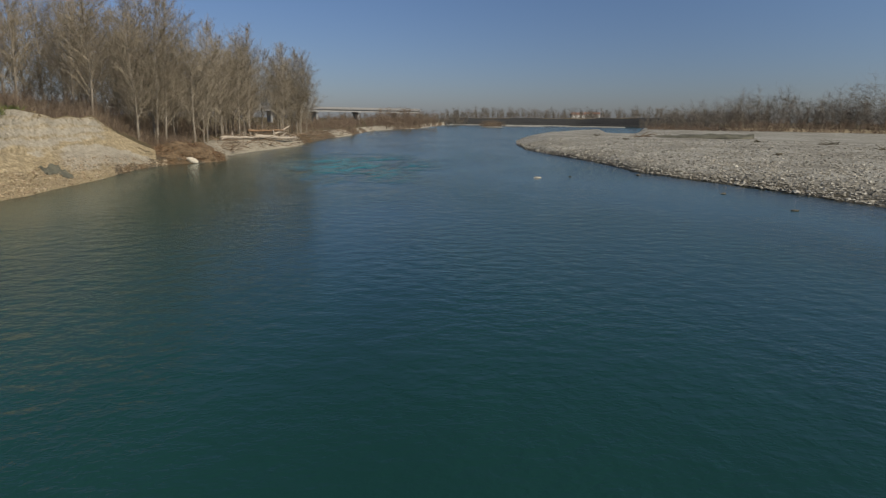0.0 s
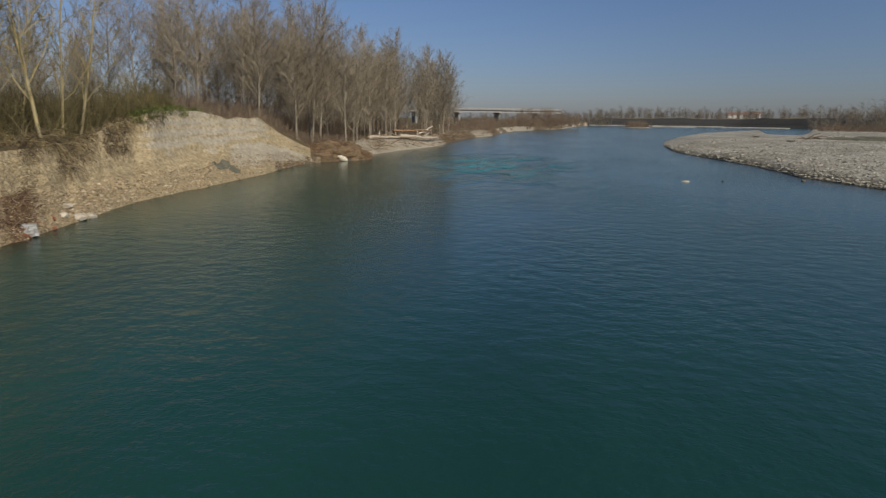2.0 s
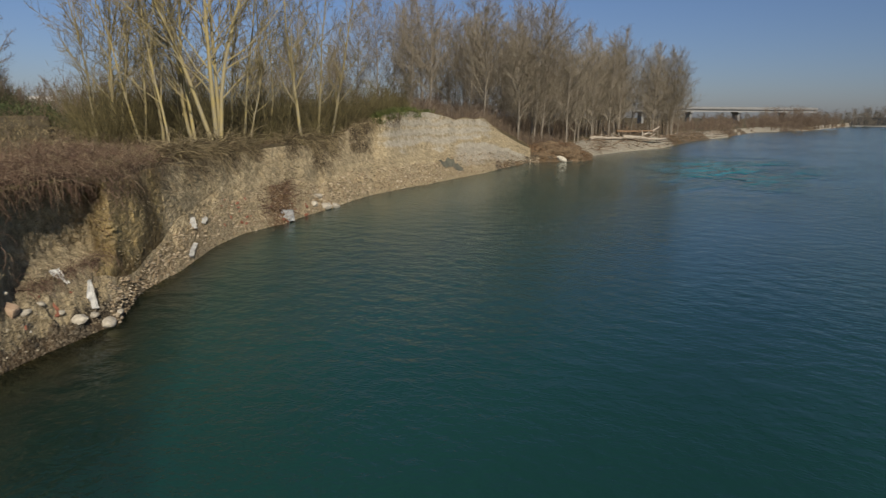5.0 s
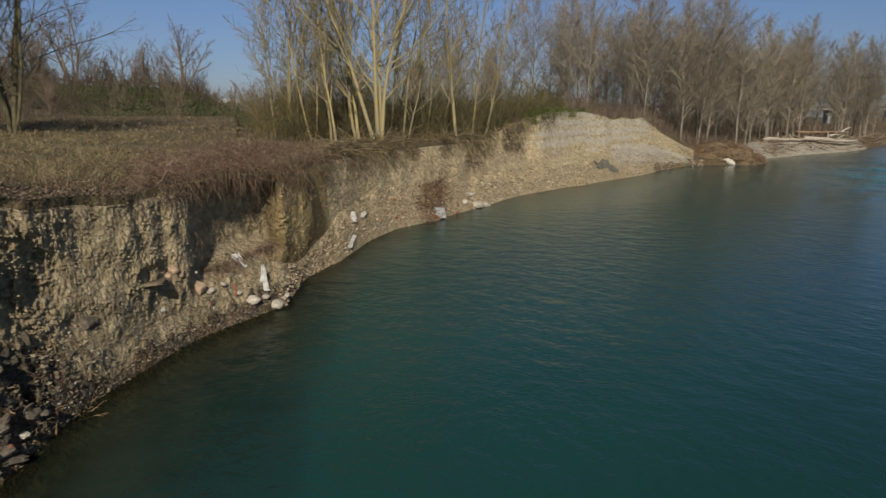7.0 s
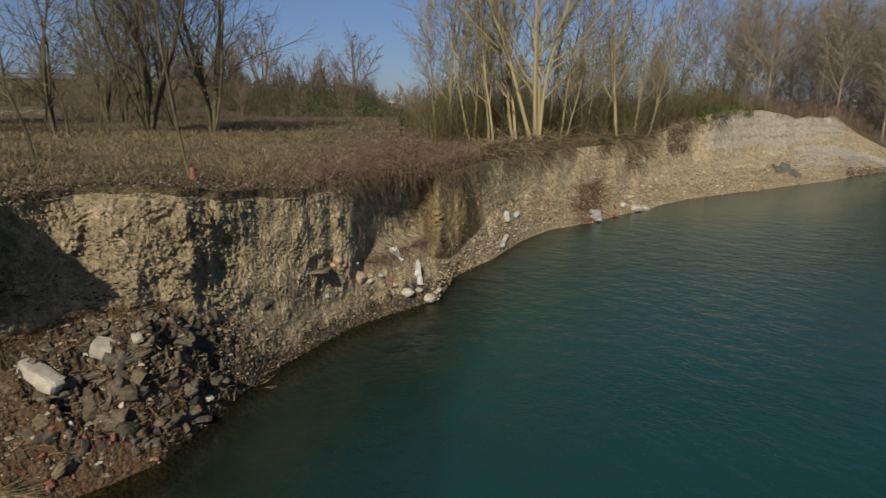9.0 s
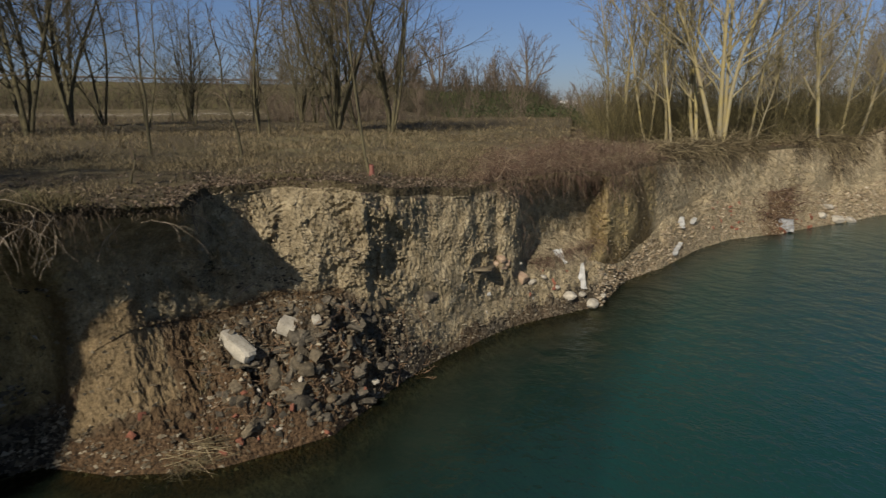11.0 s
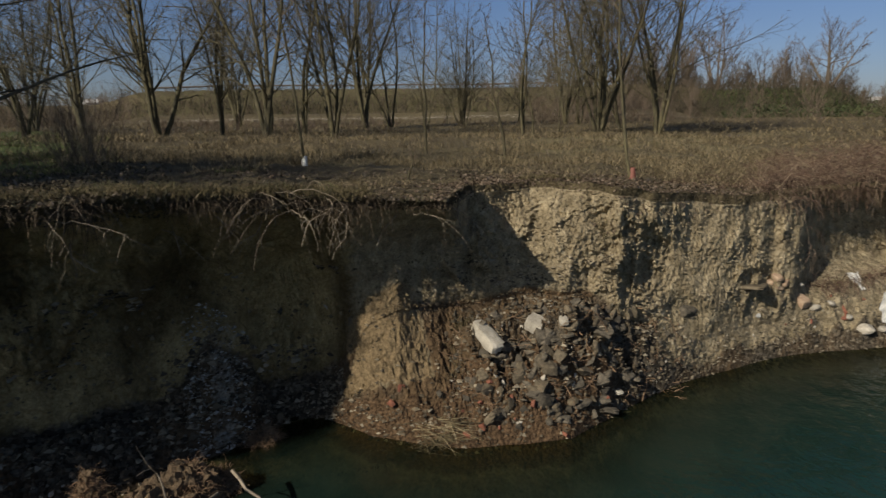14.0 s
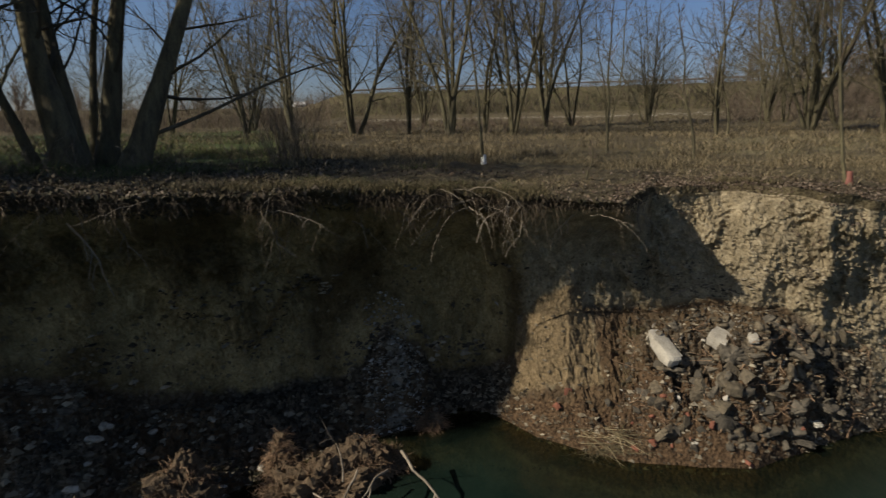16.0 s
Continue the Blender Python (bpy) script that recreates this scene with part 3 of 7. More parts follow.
    heap = step(bb_all, 79, 83) * (1 - step(bb_all, 96, 99))
    P[:, 2] += np.where(toe, heap * (0.2 * w_lump + 0.1 * w_fine) * np.sin(np.pi * share) ** 0.7 + 0.035 * w_grit * np.sin(np.pi * share) ** 0.5, 0)
    gully = wobble(np.stack([bb_all * 1.3, share * 2.0, 0 * share], -1), 1.0, 6.6)
    P[:, 2] += np.where(toe, 0.045 * gully * fan_zone * step(share, 0.25, 0.5) * (1 - step(share, 0.85, 1.0)) + 0.05 * fan_zone * w_fine * step(share, 0.2, 0.4), 0)
    P[:, 2] += np.where((bb_all < 0) & (bb_all > -23) & (K >= 2), 1.3 * wobble(P * (1, 1, 0), 0.045, 8.0) + 0.6 * wobble(P * (1, 1, 0), 0.2, 3.0), 0) * np.clip(P[:, 2] / 5, 0, 1)
    soft = step(flat_in, 0.0, 2.5)
    P[:, 2] += np.where(K == 3, (0.1 * w_big + 0.05 * w_lump) * soft, 0)
    F = grid_faces(n, m, wrap=True)
    me = mesh_of("ground", P, F, GROUND, smooth=True)
    crumbly = np.tile((kind[:-1] > 0) & (kind[:-1] < 3), n) & np.repeat(BEARINGS > 43, m - 1)
    me.polygons.foreach_set("use_smooth", ~crumbly)
    rr, bb = np.hypot(P[:, 0], P[:, 1]), B.reshape(-1)
    turf = np.where(K == 3, 1.0, np.where(face & (s_face > 0.94), 0.75, 0.0))
    sandy = (step(bb, 27, 29) * (1 - step(bb, 41, 43)))
    turf = np.where(face, turf * (1 - sandy), turf)
    turf = np.where((K == 3) & (flat_in < 6) & (sandy > 0.5) & (bb < 33), 0.2, turf)
    gravel = np.where(toe, 0.95, 0.0)
    wide = 3.3 + 2.6 * (1 - share)
    slump = (1 - step(np.abs(bb + 1.2 * w_big - 105.4), wide - 0.7, wide + 0.7)) * step(share + 0.15 * w_big, 0.26, 0.42)
    gravel = np.where(toe, gravel - 0.85 * slump, gravel)
    sandw = np.where(toe, 0.95 * slump, np.where(face, (1 - step(np.abs(bb - 106.4), 2.4, 4.0)) * (1 - step(s_face + 0.1 * w_big, 0.12, 0.3)) * 0.9, 0))
    gravel = np.where(toe & (bb > 28) & (bb < 60), 0.42 - 0.25 * step(share, 0.35, 0.8), gravel)
    gravel = np.where(toe & (bb >= 60) & (bb < 81), 0.8 * (1 - step(share + 0.3 * w_big, 0.25, 0.6) * (1 - step(bb, 78, 81))), gravel)
    gravel = np.where(face & (s_face < 0.12) & (bb > 80), 0.7 * (1 - s_face / 0.12) + 0.1, gravel)
    scree = step(bb, 24.5, 26) * (1 - step(bb, 30.5, 33)) * (1 - step(s_face, 0.1, 0.35)) * (K >= 1) * (K <= 2) * (0.35 + 0.65 * step(share, 0.1, 0.7))
    chute = np.exp(-((bb + 1.5 * w_big - 121.3) / 2.1) ** 2) * (1 - step(s_face, 0.12, 0.34)) * (K >= 1) * (K <= 2)
    chute = np.maximum(chute, 0.8 * step(bb + 2 * w_big, 145, 149) * (1 - step(s_face, 0.02, 0.16)) * (K >= 1) * (K <= 2))
    low = step(-bb, -26, -24) * (bb > -1)
    gravel = np.where((low > 0.5) & (K >= 1) & (flat_in < 7), 0.9, gravel)
    turf = np.where((low > 0.5) & (flat_in < 6), 0.0, turf)
    green = np.where(K == 3, step(bb, 126, 134) * step(rr, 14, 18) * (1 - step(rr, 40, 60)) * 0.95, 0)
    green = np.maximum(green, np.where(K == 3, step(bb, 60, 66) * (1 - step(bb, 76, 80)) * step(rr, 74, 80) * (1 - step(rr, 90, 96)) * 0.8, 0))
    pale = scree * 0.85 + np.where(K == 3, levee_share(bb) * (bb > 78) * (bb < 126) * np.exp(-((rr - 69) / 2.0) ** 2) * 0.48, 0)
    strip = np.where((low > 0.5) & (K >= 1) & (flat_in < 9) & (bb < 22.5), np.clip(0.45 + 1.6 * wobble(P * (1, 1, 0), 0.06, 9.0), 0, 1) * (1 - step(bb, 20, 22)), 0)
    pale = np.maximum(pale, strip * 0.9)
    pale = np.maximum(pale, 0.5 * chute)
    pale = np.maximum(pale, np.where(face, step(bb, 27.5, 29) * (1 - step(bb, 37, 41)) * (0.6 + 0.12 * np.sin(P[:, 2] * 9.0 + 2.0 * w_big)) * (0.5 + 0.5 * step(s_face + 0.3 * w_big, 0.2, 0.4)), 0))
    olive = np.where((K == 3) & (rr > 79) & (rr < 112), levee_share(bb) * 0.42, 0)
    green = np.maximum(green, olive)
    # painted shade: darkens the unlit wall and the columns turned from the sun
    soil_shade = np.where((K == 1) | (K == 2), np.maximum(step(bb, 105, 112) * 0.85, face * 0.62 * step(bb, 56, 58) * (1 - step(bb, 62, 65))), 0)
    loam = np.where(toe, step(bb, 82, 86) * (1 - step(bb, 110, 112)) * (1 - step(share, 0.3 - 0.12 * step(bb, 98, 101), 0.6 - 0.25 * step(bb, 98, 101))) * 1.05, 0)
    loam = np.maximum(loam, np.where(toe, np.exp(-((bb - 47.6) / 1.7) ** 2) * 0.7, 0))
    # brown soil, deepened here for the shade on columns turned away from light
    loam = np.maximum(loam, np.where(face, step(bb, 56.5, 58.5) * (1 - step(bb, 62, 65)) * 0.36, 0))
    tuft = wobble(P * (1, 1, 0), 0.16, 12.0) + 0.6 * wobble(P * (1, 1, 0), 0.5, 2.0)
    straw = np.where(K == 3, step(flat_in, 2.5, 7) * (1 - step(rr, 30, 58)) * step(bb, 60, 66) * (1 - step(bb, 124, 132)) * np.clip(0.4 + 1.1 * tuft, 0, 0.9), 0)
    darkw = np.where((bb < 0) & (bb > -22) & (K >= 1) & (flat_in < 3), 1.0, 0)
    for name, val in (("turf", turf), ("gravel", gravel), ("green", green), ("pale", pale), ("dark", darkw), ("sand", sandw), ("soil_shade", soil_shade), ("loam", loam), ("straw", straw)):
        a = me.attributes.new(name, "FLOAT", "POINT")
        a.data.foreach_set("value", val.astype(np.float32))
    ob = thing("ground", "eroded silt river bank with dry grass plain and low levee", "ground", kind="structure", data=me)
    return ob, BVHTree.FromPolygons([Vector(p) for p in P], F.tolist())


ground, GROUND_TREE = build_ground()

# gravel bar across the water: bearing, near edge, far edge
BAR = np.array([[float(v) for v in r.split()] for r in """-145 380 420|-143 115 330|-130 58 280|-110 41 260|-90 35 250|-70 33.5 250|-50 36 260|-41 42 270
-35.8 46 275|-32.5 48.3 275|-27.3 53.1 280|-20.7 59.9 290|-17.6 64.5 300|-17 65.5 214|-15.4 71.7 214|-14.3 76 222|-13.8 78 300|-11 87.8 240|-8.9 97 204|-7.4 106.8 175|-6.4 131 147""".replace("\n", "|").split("|")])


def build_bar():
    bs = np.concatenate([np.arange(-145, -40, 2.0), np.arange(-40, -6.4, 0.22)])
    near_r, far_r = np.interp(bs, BAR[:, 0], BAR[:, 1]), np.interp(bs, BAR[:, 0], BAR[:, 2])
    s = np.concatenate([[-0.02, 0.0], np.linspace(0.004, 0.12, 24), np.linspace(0.14, 1.0, 40), [1.02]])
    m = len(s)
    R = near_r[:, None] + (far_r - near_r)[:, None] * s[None, :]
    d1, d2 = R - near_r[:, None], far_r[:, None] - R
    merge = (bs < -17.5)[:, None]
    tip = step(-bs, 6.2, 10)[:, None]
    Z = 0.85 * (1 - np.exp(-np.clip(d1, 0, None) / 4.0)) + 0.5 * step(d1, 8, 60)
    Z = Z * (0.35 + 0.65 * tip)
    Z = np.where(merge, Z + 0.5 * step(d1, 60, 200), Z * (1 - np.exp(-np.clip(d2, 0, None) / 6.0)))
    Z = np.where((d1 < 0) | ((d2 < 0) & ~merge), -0.5, Z)
    P = polar(np.repeat(bs[:, None], m, 1), R, Z).reshape(-1, 3)
    w = wobble(P, 0.12, 3.3) * 0.14 + wobble(P, 0.5, 5.1) * 0.06
    P[:, 2] += np.where(P[:, 2] > 0.12, w, 0)
    F = grid_faces(len(bs), m)
    me = mesh_of("gravel_bar", P, F, GRAVEL, smooth=True)
    a = me.attributes.new("wet", "FLOAT", "POINT")
    a.data.foreach_set("value", np.exp(-np.clip(d1, 0, None) / 4.5).reshape(-1).astype(np.float32))
    ob = thing("gravel_bar", "wide pale grey gravel bar with a dark wet margin", "gravel bar", kind="structure", data=me)
    return ob, BVHTree.FromPolygons([Vector(p) for p in P], F.tolist())


gravel_bar, BAR_TREE = build_bar()


def build_water():
    bs = np.concatenate([np.arange(-145, -38, 3.0), np.arange(-38, 160, 0.75), np.arange(160, 214.5, 3.0)])
    rr = np.concatenate([[0.05], np.geomspace(1.0, 900, 110), [2600]])
    rw = bank(bs)[0]
    nb = np.interp(bs, BAR[:, 0], BAR[:, 1], right=1e4)
    nb = np.where(bs > -6.4, 1e4, nb)
    R = np.repeat(rr[None, :], len(bs), 0)
    d = np.minimum(np.abs(rw[:, None] - R) / (3.0 + 11.0 * step(bs, 45, 65))[:, None], np.abs(nb[:, None] - R) / 12.0)
    P = polar(np.repeat(bs[:, None], len(rr), 1), R, 0.0).reshape(-1, 3)
    me = mesh_of("water", P, grid_faces(len(bs), len(rr), wrap=True), WATER, smooth=True)
    a = me.attributes.new("depth", "FLOAT", "POINT")
    a.data.foreach_set("value", np.clip(d, 0, 1).reshape(-1).astype(np.float32))
    bb = np.repeat(bs[:, None], len(rr), 1)
    swirl = 1.7 * np.exp(-((bb - 7.5) / 5.5) ** 2) * np.exp(-((R - 66) / 17) ** 2)
    a = me.attributes.new("boil", "FLOAT", "POINT")
    a.data.foreach_set("value", swirl.reshape(-1).astype(np.float32))
    return thing("water", "rippled deep teal river water", "water", kind="structure", data=me)


water = build_water()


def floor_at(x, y, tree=None):
    """Height of the land at a place of the plan."""
    hit = (tree or GROUND_TREE).ray_cast(Vector((x, y, 60)), Vector((0, 0, -1)))
    return hit[0].z if hit[0] else 0.0


def spot(bearing, r, tree=None):
    x, y, _ = polar(bearing, r)
    return Vector((x, y, floor_at(x, y, tree)))


def on_slope(bearing, dip):
    """The place on the bank that lies along a bearing, at an angle below the level of the drone, and the slope's normal there."""
    a, e = radians(bearing), radians(dip)
    way = Vector((-math.sin(a) * math.cos(e), math.cos(a) * math.cos(e), math.sin(e)))
    hit = GROUND_TREE.ray_cast(Vector(EYE), way)
    place, normal = (hit[0], hit[1]) if hit[0] else (Vector(EYE) + way * 20, Vector((0, 0, 1)))
    if place.z < 0:
        place = Vector(EYE) + way * (EYE[2] / -way.z)
    return place, normal


# ---------------------------------------------------------------- trees
class Tree:
    """Collects the limbs of one bare tree as tapered tubes, thick ones apart from the twigs."""

    def __init__(self, seed):
        self.rng = np.random.default_rng(seed)
        self.wood, self.twig, self.stems = [], [], []

    def limb(self, p, d, length, r0, r1, n, lift=0.0, jit=0.1, fine=False):
        p, d = np.array(p, float), np.array(d, float)
        pts, rad = [p.copy()], [r0]
        for i in range(1, n):
            d = d + self.rng.normal(0, jit, 3) + np.array([0, 0, lift])
            d /= np.linalg.norm(d)
            p = p + d * length / (n - 1)
            pts.append(p.copy())
            rad.append(r0 + (r1 - r0) * i / (n - 1))
        (self.twig if fine else self.wood).append((np.array(pts), np.array(rad)))
        return np.array(pts), np.array(rad), d

    def fork(self, d, angle):
        """A way that leaves d by an angle, to any side."""
        d = np.array(d, float) / np.linalg.norm(d)
        side = self.rng.normal(0, 1, 3)
        side -= d * np.dot(side, d)
        side /= np.linalg.norm(side)
        a = radians(angle)
        return d * math.cos(a) + side * math.sin(a)

    def spray(self, pts, rad, count, length, angle, lift, twigs, start=0.15, tw_len=0.45, tw_r=0.006, side_r=0.4):
        """Side branches along a limb, each with its twigs."""
        n = len(pts)
        for k in range(count):
            s = start + (1 - start) * (k + self.rng.random()) / count
            i = min(int(s * (n - 1)), n - 2)
            f = s * (n - 1) - i
            p = pts[i] * (1 - f) + pts[i + 1] * f
            d = pts[i + 1] - pts[i]
            ln = length * (1.1 - 0.7 * s) * self.rng.uniform(0.6, 1.25)
            rb = max(rad[i] * side_r, tw_r * 1.3)
            bp, br, bd = self.limb(p, self.fork(d, angle * self.rng.uniform(0.7, 1.3)), ln, rb, tw_r * 0.7, 3, lift, 0.14, fine=True)
            for q in range(twigs):
                s2 = 0.2 + 0.8 * (q + self.rng.random()) / twigs
                j = min(int(s2 * 2), 1)
                g = s2 * 2 - j
                tp = bp[j] * (1 - g) + bp[j + 1] * g
                self.limb(tp, self.fork(bp[j + 1] - bp[j], 38 * self.rng.uniform(0.6, 1.4)), ln * tw_len * self.rng.uniform(0.5, 1.2), tw_r, tw_r * 0.35, 2, lift * 0.7, 0.12, fine=True)

    def finish(self, name, label, category, group, bark, twig_mat, sides=6, crown="crown"):
        ob = thing(name, label, category, group)
        for group_of in self.stems or [self.wood]:
            v, f = tubes(group_of, sides)
            stem = "stem" if len(self.stems) > 1 else "trunk"
            part(stem, mesh_of(stem, v, f, bark, smooth=True), ob)
        if self.twig:
            v, f = tubes(self.twig, 3)
            part(crown, mesh_of(crown, v, f, twig_mat), ob)
        return ob


def poplar(seed, height, name="poplar_tree", label="tall bare poplar with a pale trunk and fine brown twigs", group="poplar plantation", bark=None, twig=None, tw=0.012, count=74):
    t = Tree(seed)
    pts, rad, d = t.limb((0, 0, -0.3), (0, 0, 1), height + 0.3, height * 0.0085, 0.02, 12, 0.06, 0.035)
    for k in range(count):
        s = 0.13 + 0.85 * (k + t.rng.random()) / count
        i = min(int(s * 11), 10)
        f = s * 11 - i
        p = pts[i] * (1 - f) + pts[i + 1] * f
        ln = height * (0.33 * (1 - s) ** 0.62 * (0.45 + 0.8 * min(s / 0.35, 1)) + 0.03) * t.rng.uniform(0.55, 1.2)
        bp, br, bd = t.limb(p, t.fork((0, 0, 1), t.rng.uniform(30, 62)), ln, max(rad[i] * 0.3, tw * 1.5), tw * 0.8, 5, 0.09, 0.12, fine=True)
        t.spray(bp, br, 6 + int(ln * 2.2), ln * 0.5, 38, 0.1, 2, start=0.12, tw_r=tw)
    return t.finish(name, label, "tree", group, bark or BARK_GREY, twig or TWIG_GREY, 5)


def stem_tree(seed, stems, name, label, group, bark, twig, height, r0, spread=14, limbs=11, tw=0.008, jit=0.06, lift=0.05, ln_share=0.3, first=0.28, rise=0.09, bend=0.12, twigs=3, open_a=(26, 52), sides=7, limb_r=0.42):
    """A tree with several stems from one stool; stems: (lean bearing, lean angle) or None for random ones."""
    t = Tree(seed)
    leans = stems if isinstance(stems, list) else [(t.rng.uniform(0, 360), t.rng.uniform(3, spread)) for _ in range(stems)]
    for b, a in leans:
        way = (-math.sin(radians(b)) * math.sin(radians(a)), math.cos(radians(b)) * math.sin(radians(a)), math.cos(radians(a)))
        h = height * t.rng.uniform(0.8, 1.08)
        r = r0 * t.rng.uniform(0.75, 1.1)
        mark = len(t.wood)
        p0 = np.array([way[0] * r0 * 3, way[1] * r0 * 3, -0.3])
        pts, rad, d = t.limb(p0, way, h, r, 0.02, 10, lift, jit)
        for k in range(limbs):
            s = first + (0.97 - first) * (k + t.rng.random()) / limbs
            i = min(int(s * 9), 8)
            f = s * 9 - i
            p = pts[i] * (1 - f) + pts[i + 1] * f
            ln = h * ln_share * (1.15 - 0.8 * s) * t.rng.uniform(0.7, 1.25)
            lp, lr, ld = t.limb(p, t.fork(pts[i + 1] - pts[i], t.rng.uniform(*open_a)), ln, rad[i] * limb_r, tw * 1.2, 6, rise, bend)
            t.spray(lp, lr, 5 + int(ln * 1.5), ln * 0.42, 38, rise * 0.65, twigs, tw_r=tw)
        t.stems.append(t.wood[mark:])
    return t.finish(name, label, "tree", group, bark, twig, sides)


rng = np.random.default_rng(11)


def plant(model, bearing, r, turn=0.0, scale=1.0, sink=0.05, first=False):
    p = spot(bearing, r)
    m = Matrix.Translation((p.x, p.y, p.z - sink)) @ Matrix.Rotation(radians(turn), 4, "Z")
    if first:
        model.matrix_basis = m @ Matrix.Diagonal((scale, scale, scale, 1))
        return model
    ob = copy_thing(model, m)
    ob.scale = (scale, scale, scale)
    return ob


def plantation():
    models = [poplar(20 + i, 16.0) for i in range(4)]
    used = set()
    places = []
    for ix in range(9):
        for iy in range(12):
            x = -33.0 - ix * 5.6 + rng.uniform(-1.5, 1.5)
            y = 70.0 + iy * 5.6 + rng.uniform(-1.5, 1.5) - ix * 0.6
            b, r = math.degrees(math.atan2(-x, y)), math.hypot(x, y)
            if r < bank(b)[3] + 4 or x > -25.5 - max(0, (100 - y) * 0.28):
                continue
            if ix > 4 and (ix + iy) % 2 or ix > 6:
                continue                      # the wood's inside, seen through the front rows only
            places.append((b, r, rng.uniform(0.88, 1.1)))
    for b, r, s in [(26.0, 80, 0.8), (24.6, 81, 1.05), (23.9, 83, 1.14), (21.7, 83, 0.95), (21.0, 86, 0.7), (19.4, 100, 1.02), (17.6, 112, 1.0), (14.6, 127, 1.05), (13.2, 131, 0.98), (12.4, 134, 0.86)]:
        places.append((b, r, s))
    for i in range(14):                       # the wood's thinner downstream end
        places.append((rng.uniform(12.5, 24), rng.uniform(118, 150), rng.uniform(0.85, 1.1)))
    for i in range(26):                       # looser trees behind the thicket
        places.append((rng.uniform(42, 60), rng.uniform(105, 150), rng.uniform(0.7, 0.9)))
    for b, r, s in places:
        k = int(rng.integers(0, 4))
        plant(models[k], b, r, rng.uniform(0, 360), s, first=k not in used)
        used.add(k)


plantation()

# lichen-covered clump at the edge: bearing, radius, stems with lean bearing and angle
CLUMP = [(60.2, 40, [(80, 9), (250, 5), (330, 16)], 11.5, 0.17), (56.9, 35, [(300, 6)], 10.5, 0.13), (56.3, 33, [(110, 4)], 9.5, 0.11),
         (54.2, 34, [(120, 13), (100, 5)], 12, 0.16), (52.4, 31.5, [(115, 20), (125, 7), (90, 3), (255, 4)], 13, 0.2), (51.7, 38, [(310, 9)], 12, 0.15),
         (50.6, 36, [(300, 12)], 10, 0.12), (50.2, 34, [(310, 14)], 6.5, 0.08), (45.3, 38, [(140, 10)], 12, 0.17), (44.0, 43, [(110, 4)], 11, 0.14),
         (43.2, 44, [(312, 15)], 11, 0.16), (61.6, 42, [(70, 20), (95, 12)], 10.5, 0.13), (58.3, 37, [(95, 16), (270, 3)], 11.5, 0.14), (55.4, 38, [(60, 8), (290, 10)], 11, 0.11),
         (48.4, 40, [(100, 6), (280, 9)], 11, 0.11), (46.8, 42, [(290, 6)], 10, 0.1)]
for i, (b, r, stems, h, rad) in enumerate(CLUMP):
    rad *= 0.6
    tree = stem_tree(60 + i, stems, "lichen_tree", "bare poplar with yellow lichen on its pale bark", "trees at the bank's edge", BARK_LICHEN, TWIG_OLIVE, h * 1.12, rad, limbs=19, tw=0.01, ln_share=0.36, first=0.2, twigs=4)
    plant(tree, b, r, 0, 1, first=True)

# dark multi-stemmed trees on the plain
MID = [(124.2, 36, 6, 12, 0.15), (119.3, 38, 3, 11, 0.12), (115.6, 33, 4, 13, 0.17), (109.8, 34, 4, 12.5, 0.14), (106.9, 46, 6, 14, 0.15), (104.6, 48, 3, 13, 0.12),
       (92.6, 34, 3, 9, 0.07), (86.0, 37, 8, 12.5, 0.12), (81.2, 38, 5, 13, 0.13), (129.5, 30, 3, 9, 0.11), (133.5, 42, 4, 10, 0.12), (139.5, 50, 4, 10, 0.12), (89.5, 37, 2, 6, 0.05), (152.5, 40, 4, 11, 0.13),
       (112.3, 36, 2, 12, 0.12), (101.5, 44, 2, 9, 0.07), (98.0, 46, 2, 8, 0.06), (84.0, 42, 4, 12, 0.1)]
FIELD = []
for i, (b, r, n, h, rad) in enumerate(MID):
    tree = stem_tree(90 + i, n, "field_tree", "bare many-stemmed tree with dark mossy bark", "trees on the plain", BARK_FIELD, TWIG_FIELD, h * 1.12, rad * 0.92, spread=15, limbs=19, tw=0.0075, ln_share=0.42, first=0.16, jit=0.085, lift=0.03, rise=0.03, bend=0.13, twigs=3, open_a=(26, 66), limb_r=0.34)
    plant(tree, b, r, 0, 1, first=True)
    FIELD.append(tree)

for b0, b1, r0, r1, count in ((96, 127, 52, 72, 3), (86, 97, 50, 72, 3), (127, 156, 48, 78, 6)):
    for i in range(count):
        plant(FIELD[int(rng.integers(0, len(FIELD)))], rng.uniform(b0, b1), rng.uniform(r0, r1), rng.uniform(0, 360), rng.uniform(0.6, 1.05))

